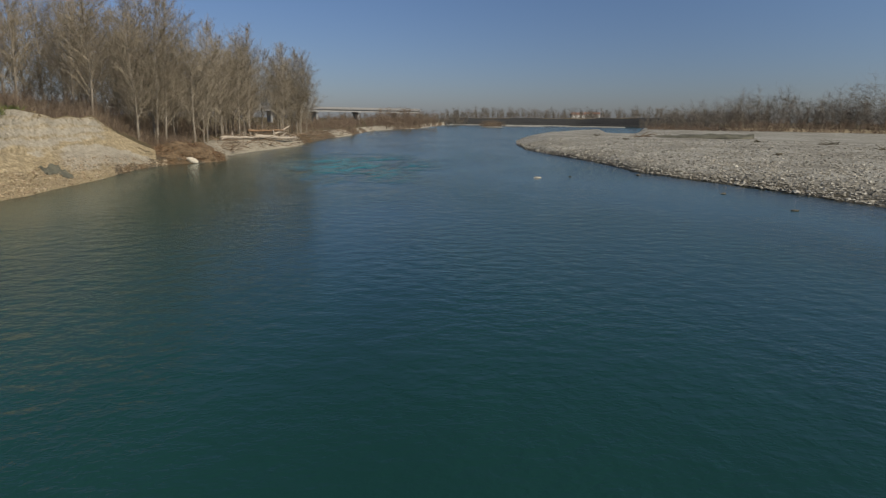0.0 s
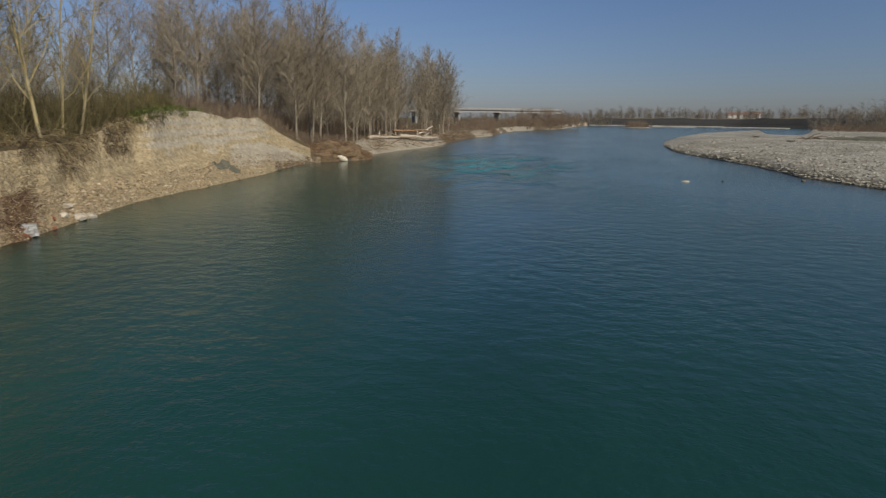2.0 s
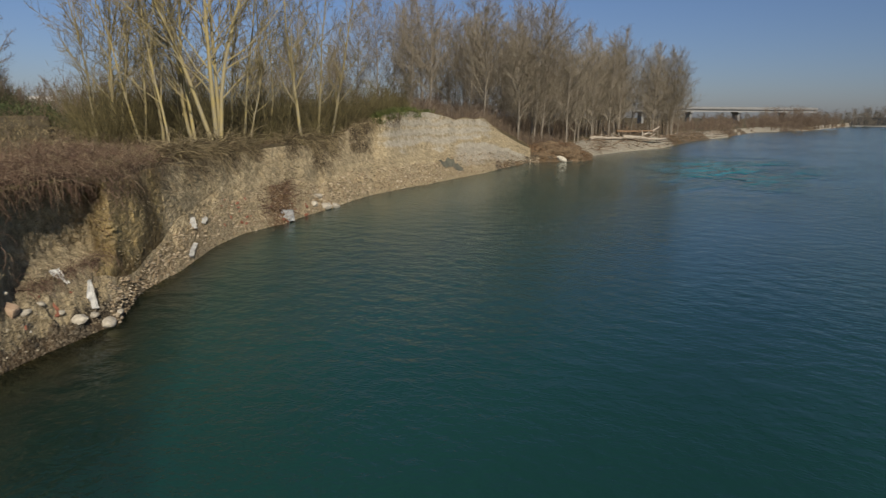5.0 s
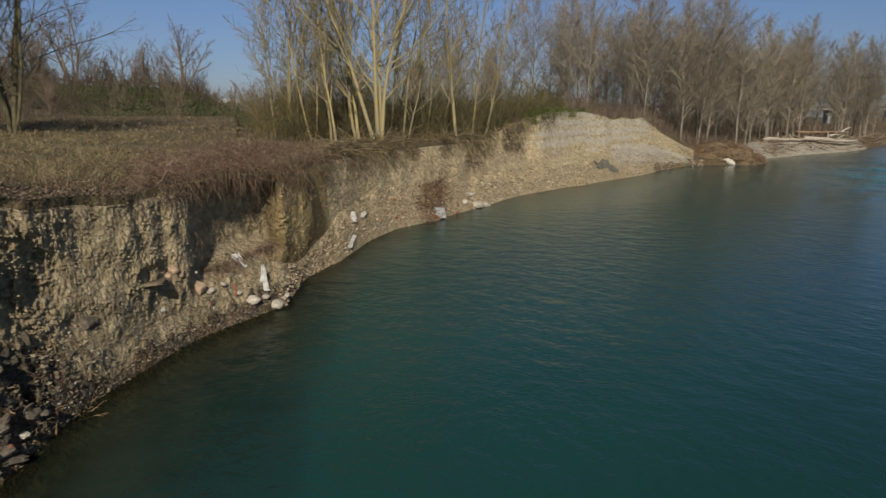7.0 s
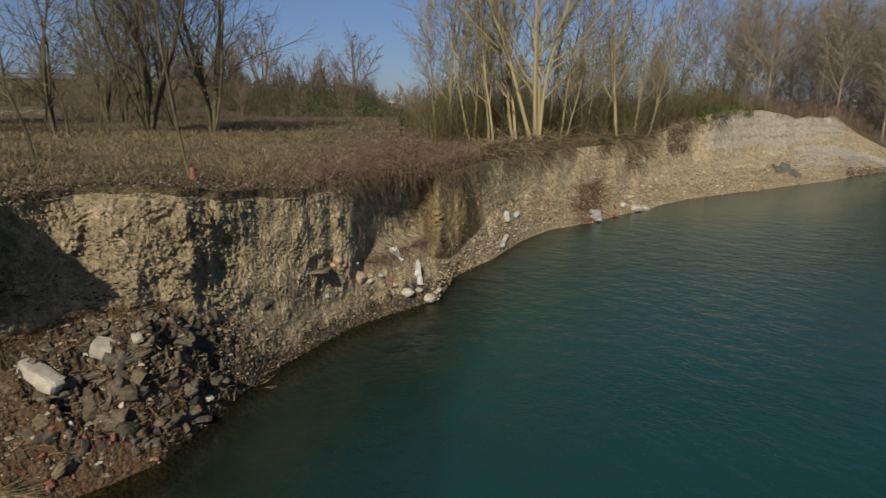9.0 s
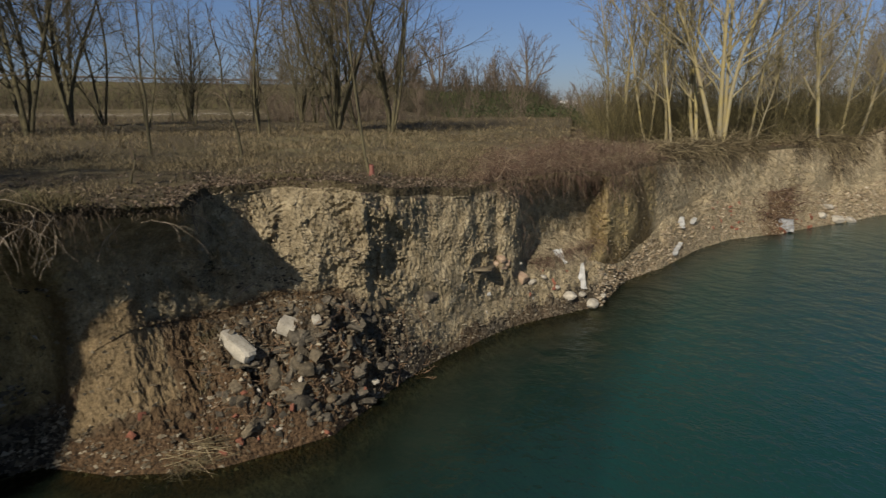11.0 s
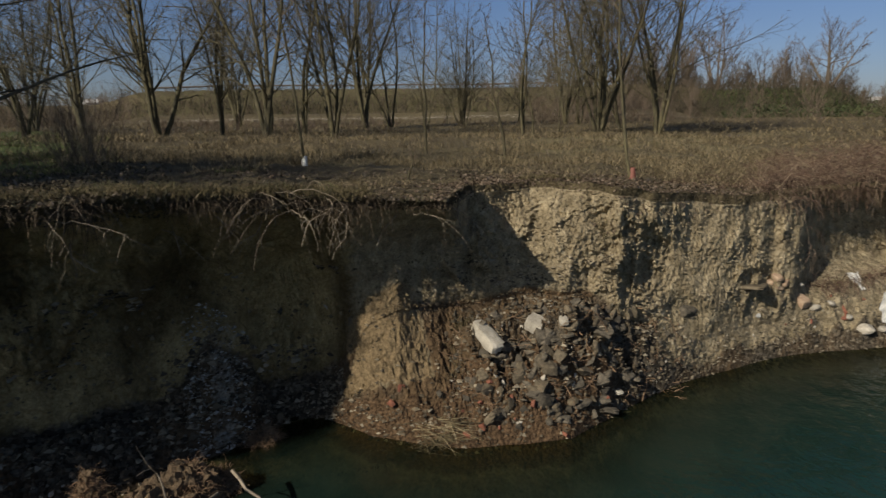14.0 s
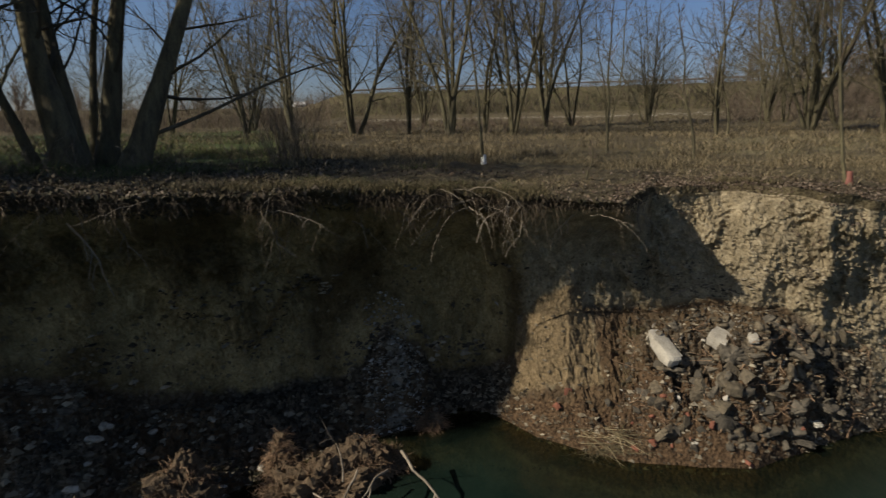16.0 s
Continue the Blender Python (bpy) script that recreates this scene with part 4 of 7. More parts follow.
# the big willow on the near edge, with its long leaning branch
def old_willow():
    """Stems given by the bearing and radius of the foot, the bearing and slope at which they pass overhead, and thickness."""
    t = Tree(140)
    p0 = np.array(spot(145.0, 14.8))
    for fb, fr, tb, te, r0, h in [(147.2, 14.4, 148.9, 9.0, 0.26, 10), (146.3, 15.0, 147.0, 9.2, 0.18, 11), (144.7, 15.3, 142.6, 9.5, 0.21, 11), (143.1, 14.5, 137.8, 9.8, 0.235, 9.5), (149.2, 15.0, 152.5, 7.0, 0.1, 7), (145.6, 15.8, 144.3, 9.0, 0.09, 9)]:
        a = np.array(spot(fb, fr)) - (0, 0, 0.25)
        g = np.array([*polar(tb, fr + 0.4)[:2], 5 + fr * math.tan(radians(te))])
        way = (g - a) / np.linalg.norm(g - a)
        mark = len(t.wood)
        pts, rad, d = t.limb(a - p0, way, h, r0, 0.03, 14, 0.01, 0.03)
        rad[:3] = r0 * np.array([1.6, 1.12, 1.0])
        t.wood[-1] = (pts, rad)
        for k in range(16):
            s = 0.18 + 0.78 * (k + t.rng.random()) / 16
            i = min(int(s * 13), 12)
            f = s * 13 - i
            p = pts[i] * (1 - f) + pts[i + 1] * f
            ln = h * 0.3 * (1.15 - 0.7 * s) * t.rng.uniform(0.6, 1.3)
            lp, lr, ld = t.limb(p, t.fork(pts[i + 1] - pts[i], t.rng.uniform(30, 75)), ln, max(rad[i] * 0.2, 0.015), 0.008, 6, 0.03, 0.16, fine=True)
            t.spray(lp, lr, 5 + int(ln * 1.5), ln * 0.42, 42, 0.02, 3, tw_r=0.006)
        t.stems.append(t.wood[mark:])
    ob = t.finish("old_willow", "old dark willow with thick leaning stems on the bank", "tree", "", BARK_WILLOW, TWIG_HEDGE, 12)
    ob.matrix_basis = Matrix.Translation(p0)


old_willow()
# unseen willows of the same stand upstream, added to shade the plain
shade_tree = stem_tree(150, 5, "bank_willow", "bare many-stemmed willow standing on the bank", "bank willows", BARK_DARK, TWIG_DARK, 9.5, 0.16, spread=22, limbs=15, tw=0.012, first=0.14, ln_share=0.42, rise=0.03, bend=0.1, open_a=(28, 65))
plant(shade_tree, 158.5, 15.0, 0, 1, first=True)
for b, r, turn, s in [(163.5, 13.2, 70, 1.0), (170.0, 15.5, 200, 1.1), (166.0, 19.0, 140, 1.1), (175.0, 14.0, 300, 0.9), (160.0, 22.0, 20, 1.0)]:
    plant(shade_tree, b, r, turn, s)


def leaning_branch():
    t = Tree(7)
    a, b = spot(142.6, 14.6), Vector(EYE)
    start = np.array(a) + (0, 0, 0.55)
    e, g = radians(5.6), radians(124.3)
    end = np.array([-math.sin(g) * 15.5, math.cos(g) * 15.5, 5 + 15.5 * math.tan(e)])
    pts = np.array([start + (end - start) * s + np.array([0, 0, 0.45 * math.sin(math.pi * s) * (s - 0.35)]) for s in np.linspace(0, 1, 10)])
    rad = np.linspace(0.055, 0.012, 10)
    t.wood.append((pts, rad))
    t.spray(pts, rad, 14, 1.2, 40, 0.02, 3, start=0.45, tw_r=0.006)
    return t.finish("leaning_branch", "long bare branch leaning out from a willow", "branch", "", BARK_DARK, TWIG_DARK, 6, "foliage")


leaning_branch()


def sapling(seed, b, r, h, rad, name, label, sleeve=None, sleeve_label="", lean=(0, 0), jit=0.12):
    t = Tree(seed)
    pts, rd, d = t.limb((0, 0, -0.1), (lean[0], lean[1], 1), h, rad, 0.008, 11, 0.1 if lean == (0, 0) else 0.0, jit)
    t.spray(pts, rd, 22, h * 0.24, 42, 0.08, 3, start=0.35, tw_r=0.006)
    ob = t.finish(name, label, "sapling", "young trees", BARK_FIELD, TWIG_BROWN, 6)
    if sleeve:
        n = 10
        zs, rs = [0.0, 0.02, 0.16, 0.27, 0.29, 0.28], [rad + 0.05, rad + 0.047, rad + 0.032, rad + 0.02, rad + 0.016, rad + 0.006]
        v = [(math.cos(k * 2 * math.pi / n) * q * (1 + 0.1 * math.sin(3 * k)), math.sin(k * 2 * math.pi / n) * q, z) for z, q in zip(zs, rs) for k in range(n)]
        f = [(j * n + k, j * n + (k + 1) % n, (j + 1) * n + (k + 1) % n, (j + 1) * n + k) for j in range(5) for k in range(n)]
        part("trunk_guard", mesh_of("trunk_guard", v, f, sleeve, smooth=True), ob, sleeve_label)
    plant(ob, b, r, 0, 1, first=True)


sapling(201, 83.0, 13.2, 5.6, 0.034, "sapling", "thin pale sapling with a red plastic guard at its foot", SLEEVE_RED, "faded red plastic trunk guard", lean=(-0.03, -0.17), jit=0.05)
sapling(202, 112.5, 15.6, 6.5, 0.04, "sapling", "thin grey sapling with a white sleeve at its foot", SLEEVE_WHITE, "white plastic sleeve", jit=0.05)
sapling(203, 94.3, 18.0, 4.2, 0.045, "sapling", "thin bushy bare sapling in the dry grass")
sapling(204, 101.5, 21.0, 6.0, 0.05, "sapling", "slender bare sapling in the dry grass")
sapling(205, 103.4, 12.0, 0.9, 0.03, "tree_stump", "short broken stump of a young tree")
sapling(206, 91.8, 34.0, 6.0, 0.06, "sapling", "slender bare sapling in the dry grass")

# trees on and behind the levee
def round_tree(seed, h, name="levee_tree", label="bare round-crowned tree on the levee", group="levee trees"):
    return stem_tree(seed, [(0, 3), (70, 30), (145, 27), (216, 33), (290, 26)], name, label, group, BARK_BROWN, TWIG_BROWN, h, h * 0.02, limbs=11, tw=0.016, ln_share=0.5, first=0.3, lift=0.02, open_a=(30, 65), sides=5)


oak = round_tree(300, 9.5)
plant(oak, 76.7, 92, 0, 1, first=True)
shrub_tree = stem_tree(301, 6, "levee_bush", "bare spreading bush on the levee", "levee trees", BARK_BROWN, TWIG_BROWN, 6.5, 0.1, 34, 11, 0.016, ln_share=0.45, first=0.1, twigs=2, sides=4)
plant(shrub_tree, 67.6, 92, 0, 0.6, first=True)
plant(oak, 68.9, 90, 130, 0.85)
plant(oak, 63.4, 96, 40, 0.7)
for b, r, turn, size in ((79.4, 95, 200, 0.8), (81.8, 90, 300, 0.7), (73.2, 98, 90, 0.6)):
    plant(oak, b, r, turn, size)
for b, r, s in [(70.3, 90, 0.62), (72.4, 95, 0.55), (74.3, 97, 0.7), (78.5, 96, 0.6), (80.5, 93, 0.75), (83.2, 97, 0.8), (85.0, 95, 0.6), (63.2, 90, 0.8), (61.5, 84, 0.9), (66.3, 86, 0.45),
                (61, 100, 1.2), (64, 104, 1.0), (71.5, 100, 1.0), (75.4, 92, 0.8), (79.3, 100, 1.1), (81.6, 96, 0.9), (84.2, 90, 0.8), (87, 100, 1.1), (90.5, 97, 0.7), (93, 102, 0.9), (65, 76, 0.6), (69.5, 72, 0.6), (74, 74, 0.55), (78.6, 70, 0.6), (83.5, 72, 0.5), (88, 99, 0.6), (99, 125, 0.9), (97, 130, 0.8), (134, 110, 0.9), (137, 116, 1.1), (128, 104, 0.5), (141, 100, 0.8), (146, 105, 1.0), (150, 98, 0.9), (59.5, 95, 1.0), (58, 80, 0.9)]:
    plant(shrub_tree, b, r, rng.uniform(0, 360), s * rng.uniform(0.9, 1.1))
plant(oak, 82.2, 110, 70, 0.8)
plant(oak, 96.2, 140, 150, 0.85)

# ---------------------------------------------------------------- undergrowth, grass, litter
def sticks(base, way, length, r, n=4, droop=0.0, jit=0.12, gen=None):
    """Points and radii of many bent sticks at once: base (N, 3), way (N, 3), length (N,)."""
    gen = gen or rng
    N = len(base)
    way = way / (np.linalg.norm(way, axis=1, keepdims=True) + 1e-9)
    P, d, p = [base], way.copy(), base.copy()
    for i in range(1, n):
        d = d + gen.normal(0, jit, (N, 3)) - np.array([0, 0, droop]) * i
        d /= np.linalg.norm(d, axis=1, keepdims=True)
        p = p + d * (length / (n - 1))[:, None]
        P.append(p)
    P = np.stack(P, 1)
    R = np.linspace(1, 0.25, n)[None, :] * np.broadcast_to(r, (N,))[:, None]
    return [(a, b) for a, b in zip(P, R)]


def scatter(count, b0, b1, r0, r1, gen=None, beyond_edge=None, tree=None):
    """Places on the land between two bearings and radii; beyond_edge: radii counted from the top edge of the bank."""
    gen = gen or rng
    b = gen.uniform(b0, b1, count)
    if beyond_edge:
        r = bank(b)[3] + beyond_edge[0] + (beyond_edge[1] - beyond_edge[0]) * gen.random(count) ** 1.5
    else:
        r = np.sqrt(gen.uniform(r0 * r0, r1 * r1, count))
    P = polar(b, r)
    for p in P:
        p[2] = floor_at(p[0], p[1], tree)
    return P, b, r


def brush(name, label, category, zones, mat, twigs=3, r=0.012, lean=0.35, droop=0.0, tw=0.5, jit=0.12):
    """Thicket of bare stems with side twigs, one mesh; zones: (count, b0, b1, r0, r1, h0, h1)."""
    polys = []
    for count, b0, b1, r0, r1, h0, h1 in zones:
        P, b, rr = scatter(count, b0, b1, r0, r1)
        top = rr > bank(b)[3] + 0.3
        P, count = P[top], int(top.sum())
        h = rng.uniform(h0, h1, count) * (0.6 + 0.5 * np.abs(wobble(P, 0.25, 2.2)))
        way = rng.normal(0, lean, (count, 3))
        way[:, 2] = 1
        st = sticks(P - (0, 0, 0.05), way, h, r * (0.7 + 0.6 * rng.random(count)), 4, droop, jit)
        polys += st
        for k in range(twigs):
            s = rng.uniform(0.25, 0.95, count)
            i = np.minimum((s * 3).astype(int), 2)
            A = np.array([q[0] for q in st])
            f = (s * 3 - i)[:, None]
            idx = np.arange(count)
            tp = A[idx, i] * (1 - f) + A[idx, i + 1] * f
            tway = (A[idx, i + 1] - A[idx, i]) / (h / 3)[:, None] + rng.normal(0, 0.55, (count, 3))
            polys += sticks(tp, tway, h * tw * rng.uniform(0.4, 1, count), r * 0.6, 2, droop, jit)
    v, f = tubes(polys, 3)
    return thing(name, label, category, kind="stuff", data=mesh_of(name, v, f, mat))


def blades(name, label, category, zones, mat):
    """Grass: tapering bent blades in tufts; zones: (tufts, b0, b1, beyond edge r0, r1, height, spread)."""
    V, F, base = [], [], 0
    for tufts, b0, b1, r0, r1, h, spread in zones:
        P, b, r = scatter(tufts, b0, b1, 0, 0, beyond_edge=(r0, r1))
        keep = wobble(P, 0.35, 6.0) > -0.08
        P, r = P[keep] - (0, 0, 0.02), r[keep]
        per = 10
        C = np.repeat(P, per, 0) + np.concatenate([rng.normal(0, spread, (len(P) * per, 2)), np.zeros((len(P) * per, 1))], 1)
        n = len(C)
        hh = h * rng.uniform(0.5, 1.25, n) * np.repeat(0.7 + 0.6 * rng.random(len(P)), per)
        a = rng.uniform(0, 2 * np.pi, n)
        wdt = np.repeat(np.clip(r * 0.00045, 0.005, 0.02), per)
        side = np.stack([np.cos(a), np.sin(a), 0 * a], -1) * wdt[:, None]
        bend = np.concatenate([rng.normal(0, 1.0, (n, 2)), np.ones((n, 1))], 1) * hh[:, None]
        mid = C + bend * (0.5, 0.5, 0.62) * (0.6, 0.6, 1)
        V.append(np.stack([C - side, C + side, mid + side * 0.7, mid - side * 0.7, C + bend * (1.2, 1.2, 0.92)], 1).reshape(-1, 3))
        i = base + np.arange(n) * 5
        F += np.stack([i, i + 1, i + 2, i + 3], -1).tolist() + np.stack([i + 3, i + 2, i + 4], -1).tolist()
        base += n * 5
    return thing(name, label, category, kind="stuff", data=mesh_of(name, np.concatenate(V), F, mat))


def flakes(name, label, category, P, size, mat, lift=0.02, tilt=0.5):
    """Leaves: small bent lozenges lying about."""
    n = len(P)
    a = rng.uniform(0, 2 * np.pi, n)
    s = size * rng.uniform(0.5, 1.3, n)
    u = np.stack([np.cos(a), np.sin(a), rng.normal(0, tilt, n)], -1) * s[:, None]
    w = np.stack([-np.sin(a), np.cos(a), rng.normal(0, tilt, n)], -1) * s[:, None] * 0.6
    c = P + np.stack([0 * a, 0 * a, lift * rng.random(n) + 0.01], -1)
    V = np.stack([c - u, c + w, c + u, c - w], 1).reshape(-1, 3)
    i = np.arange(n) * 4
    F = np.concatenate([np.stack([i, i + 1, i + 2], -1), np.stack([i, i + 2, i + 3], -1)])
    return thing(name, label, category, kind="stuff", data=mesh_of(name, V, F, mat))


brush("thicket", "olive brown bare thicket behind the bank's edge", "thicket",
      [(3600, 41, 63, 36, 62, 2.4, 6.2), (1400, 37.5, 46, 48, 66, 1.6, 4.6), (900, 36, 42, 48.5, 58, 0.8, 2.0), (1300, 48.5, 61, 36, 46, 1.2, 3.6), (500, 43, 49, 43, 52, 1.2, 3.6)], TWIG_THICKET, 6, 0.014, 0.5)
brush("undergrowth", "brown bare undergrowth beneath the poplars", "undergrowth",
      [(3600, 21, 47, 84, 150, 2.0, 7.5), (1300, 9, 22, 100, 190, 1.2, 4.5), (1000, 27, 36, 66, 90, 0.8, 3.0), (700, 22, 27, 77, 84, 0.6, 2.2), (1200, 44, 64, 75, 120, 2.0, 6.0)], TWIG_BROWN, 4, 0.026, 0.35)
brush("levee_scrub", "brown bare scrub along the foot of the levee", "scrub",
      [(900, 60, 80, 84, 98, 1.2, 4.0), (1300, 80, 92, 52, 96, 1.2, 4.0), (1500, 92, 158, 78, 92, 0.8, 2.6), (500, 92, 158, 46, 66, 0.5, 1.4), (700, 56, 62.5, 55, 95, 2.0, 5.5), (500, 104, 125, 36, 60, 0.5, 1.6), (1200, 126, 158, 60, 105, 1.8, 5.0), (700, 66, 126, 88, 98, 0.5, 1.6)], TWIG_BROWN, 5, 0.02, 0.5)
brush("field_scrub", "low brown scrub before the ivy at the foot of the levee", "scrub", [(420, 62, 80, 54, 70, 0.6, 2.0)], TWIG_BROWN, 5, 0.014, 0.45)
brush("hedge", "dark bare hedge below the levee", "hedge", [(2200, 78, 158, 79, 85, 1.0, 2.6), (500, 70, 80, 74, 84, 1.0, 3.0), (1900, 61, 84, 80, 94, 1.2, 3.4)], TWIG_HEDGE, 5, 0.03, 0.4)
brush("bank_scrub", "dark bare scrub round the old willow", "scrub",
      [(80, 128.4, 131.8, 14, 17, 1.2, 3.3), (160, 139, 156, 12.5, 17, 0.3, 1.2), (60, 126, 136, 14, 20, 0.8, 2.4), (140, 128, 156, 20, 34, 0.8, 2.6), (40, 146, 156, 12, 17, 0.6, 1.6), (90, 92, 118, 18, 32, 0.3, 1.0), (800, 60, 125, 18, 38, 0.3, 1.1)], TWIG_DARK, 5, 0.008, 0.35)


def bramble():
    """Red-brown canes heaped on the edge of the bank, the outer ones hanging over it."""
    polys = []
    for count, b0, b1, e0, e1, h0, h1, droop in [(3000, 57, 73, 0.2, 9.0, 0.6, 1.5, 0.17), (700, 60, 71, -0.2, 1.2, 0.4, 1.1, 0.22), (500, 52, 60, 0.2, 3.0, 0.5, 1.1, 0.25), (300, 40, 56, 0.0, 1.6, 0.5, 1.2, 0.24), (350, 70, 79, 1.0, 6.0, 0.3, 0.9, 0.2), (420, 59.5, 68, -0.3, 0.4, 0.4, 1.2, 0.3)]:
        P, b, r = scatter(count, b0, b1, 0, 0, beyond_edge=(e0, e1))
        mound = np.exp(-((b - 64.5) / 4.5) ** 2) * 0.55 * np.clip((r - bank(b)[3]) / 2, 0.2, 1)
        P[:, 2] += mound * rng.random(count)
        way = rng.normal(0, 0.55, (count, 3))
        way[:, 2] = rng.uniform(0.15, 0.9, count)
        hang = np.exp(-(r - bank(b)[3]) / 0.8)
        way[:, :2] -= (P[:, :2] / r[:, None]) * hang[:, None] * 0.9
        polys += sticks(P, way, rng.uniform(h0, h1, count), 0.004 + 0.005 * rng.random(count), 7, droop * 0.7, 0.5)
    v, f = tubes(polys, 3)
    thing("bramble", "red brown bramble canes heaped over the bank's edge", "bramble", kind="stuff", data=mesh_of("bramble", v, f, CANE_RED))


bramble()


def hanging_brush():
    polys = []
    g = np.random.default_rng(29)
    # count, bearings, distances from the edge, lengths, how far it leans out, droop
    for count, b0, b1, e0, e1, l0, l1, out, droop in [(1700, 43.5, 57.5, -0.1, 1.6, 0.9, 2.4, 0.9, 0.06), (650, 38.5, 42.5, -0.3, 1.2, 0.7, 1.9, 0.6, 0.5), (500, 42.5, 45.5, -0.4, 0.8, 0.8, 1.8, 0.5, 0.4),
                                                      (500, 28, 38, -0.1, 1.6, 0.3, 1.0, 0.4, 0.2), (200, 46, 54, -0.3, 0.3, 0.7, 1.5, 0.4, 0.45)]:
        P, b, r = scatter(count, b0, b1, 0, 0, g, beyond_edge=(e0, e1))
        edge_z = bank(b)[4]
        P[:, 2] = np.where(r < bank(b)[3] + 0.15, edge_z - g.uniform(0.0, 0.25, count), P[:, 2])
        P[:, 2] += g.uniform(0.0, 0.4, count) * (droop < 0.2)
        keep = wobble(P, 0.3, 4.4) > -0.22
        P, b, r = P[keep], b[keep], r[keep]
        n = len(P)
        way = g.normal(0, 0.5, (n, 3))
        way[:, 2] = g.uniform(0.05, 0.5, n)
        way[:, :2] -= (P[:, :2] / r[:, None]) * g.uniform(0.2, 1.1, (n, 1)) * out
        polys += sticks(P, way, g.uniform(l0, l1, n), 0.01 + 0.012 * g.random(n), 6, droop, 0.2, g)
    v, f = tubes(polys, 3)
    thing("hanging_brush", "dead brown brush and straw hanging over the slumped bank", "brush", kind="stuff", data=mesh_of("hanging_brush", v, f, TWIG_HANG))


hanging_brush()
blades("dry_grass", "tufts of straw-coloured dry grass on the plain", "grass",
       [(2600, 60, 154, 1.2, 12, 0.11, 0.28), (3600, 60, 154, 7, 32, 0.17, 0.5), (2200, 62, 154, 22, 52, 0.22, 0.9), (700, 40, 62, 0.3, 10, 0.4, 0.12), (500, 60, 80, 2, 14, 0.3, 0.14), (2600, 62, 130, 4, 24, 0.26, 0.3)], GRASS_DRY)
blades("green_grass", "patches of short green grass on the plain", "grass",
       [(1500, 128, 154, 3.5, 30, 0.16, 0.14), (250, 110, 130, 0.6, 4, 0.12, 0.1), (420, 34, 39, -0.3, 3, 0.35, 0.2)], GRASS_GREEN)
blades("edge_grass", "ragged brown grass along the bank's edge", "grass", [(1500, 97, 156, -0.15, 0.9, 0.17, 0.07), (700, 62, 97, -0.1, 0.7, 0.13, 0.07)], GRASS_EDGE)
litter, _, _ = scatter(9000, 62, 156, 0, 0, beyond_edge=(-0.12, 4.5))
more, _, _ = scatter(6000, 62, 101, 0, 0, beyond_edge=(-0.15, 2.2))
litter = np.concatenate([litter, more])
flakes("leaf_litter", "dead leaves strewn along the bank's edge", "leaf litter", litter, 0.026, LEAF_DEAD)


def strands(b, ln, g):
    """Fine roots that hang from the top edge at these bearings."""
    rt, zt = bank(b)[3], bank(b)[4]
    n = len(b)
    P = polar(b, rt + g.uniform(-0.05, 0.25, n), zt - g.uniform(-0.02, 0.12, n))
    way = g.normal(0, 0.5, (n, 3))
    way[:, :2] -= P[:, :2] / rt[:, None] * 0.6
    way[:, 2] -= 0.2
    return sticks(P, way, ln, 0.002 + 0.004 * g.random(n), 5, 0.25, 0.4, g)


def hanging_turf():
    """Root mat and straw that hang from the top edge."""
    polys = []
    g = np.random.default_rng(63)
    for count, b0, b1, l0, l1 in [(1500, 98, 158, 0.05, 0.22), (700, 62, 98, 0.05, 0.22), (120, 40, 60, 0.3, 0.9)]:
        b = g.uniform(b0, b1, count)
        polys += strands(b, g.uniform(l0, l1, count), g)
    mats = g.uniform(98.5, 157, 46)            # ragged mats that hang lower than the rest
    for c in mats:
        count = int(g.uniform(25, 75))
        wide = g.uniform(0.3, 1.4)
        b = g.normal(c, wide, count)
        polys += strands(b, g.uniform(0.25, 1.0) * g.uniform(0.4, 1.1, count) * np.exp(-((b - c) / wide) ** 2 * 0.5), g)
    v, f = tubes(polys, 3)
    thing("hanging_roots", "matted straw and fine roots hanging from the turf edge", "roots", kind="stuff", data=mesh_of("hanging_roots", v, f, WOOD_BROWN_FINE))


WOOD_BROWN_FINE = islands("fine_roots", [(0.035, 0.026, 0.016), (0.07, 0.05, 0.032), (0.14, 0.105, 0.068)])
hanging_turf()


def green_scrub():
    P, b, r = scatter(380, 62.5, 76, 69, 88)
    out = []
    for p, size in zip(P, rng.uniform(0.45, 1.25, len(P))):
        k = 42
        d = rng.normal(0, 1, (k, 3))
        d /= np.linalg.norm(d, axis=1, keepdims=True)
        d[:, 2] = np.abs(d[:, 2])
        out.append(p + d * rng.uniform(0.3, 1.0, (k, 1)) * np.array((1.6, 1.6, 1.5)) * size)
    flakes("ivy_scrub", "evergreen ivy-grown scrub at the foot of the levee", "scrub", np.concatenate(out), 0.09, LEAF_GREEN, 0.02, 0.9)


green_scrub()


def willow_litter():
    P, b, r = scatter(7000, 124, 156, 0, 0, beyond_edge=(-0.1, 7.0))
    flakes("ivy_leaves", "low dark ivy and leaves at the willow's foot", "ground cover", P, 0.03, LEAF_DARK, 0.05, 0.7)


willow_litter()


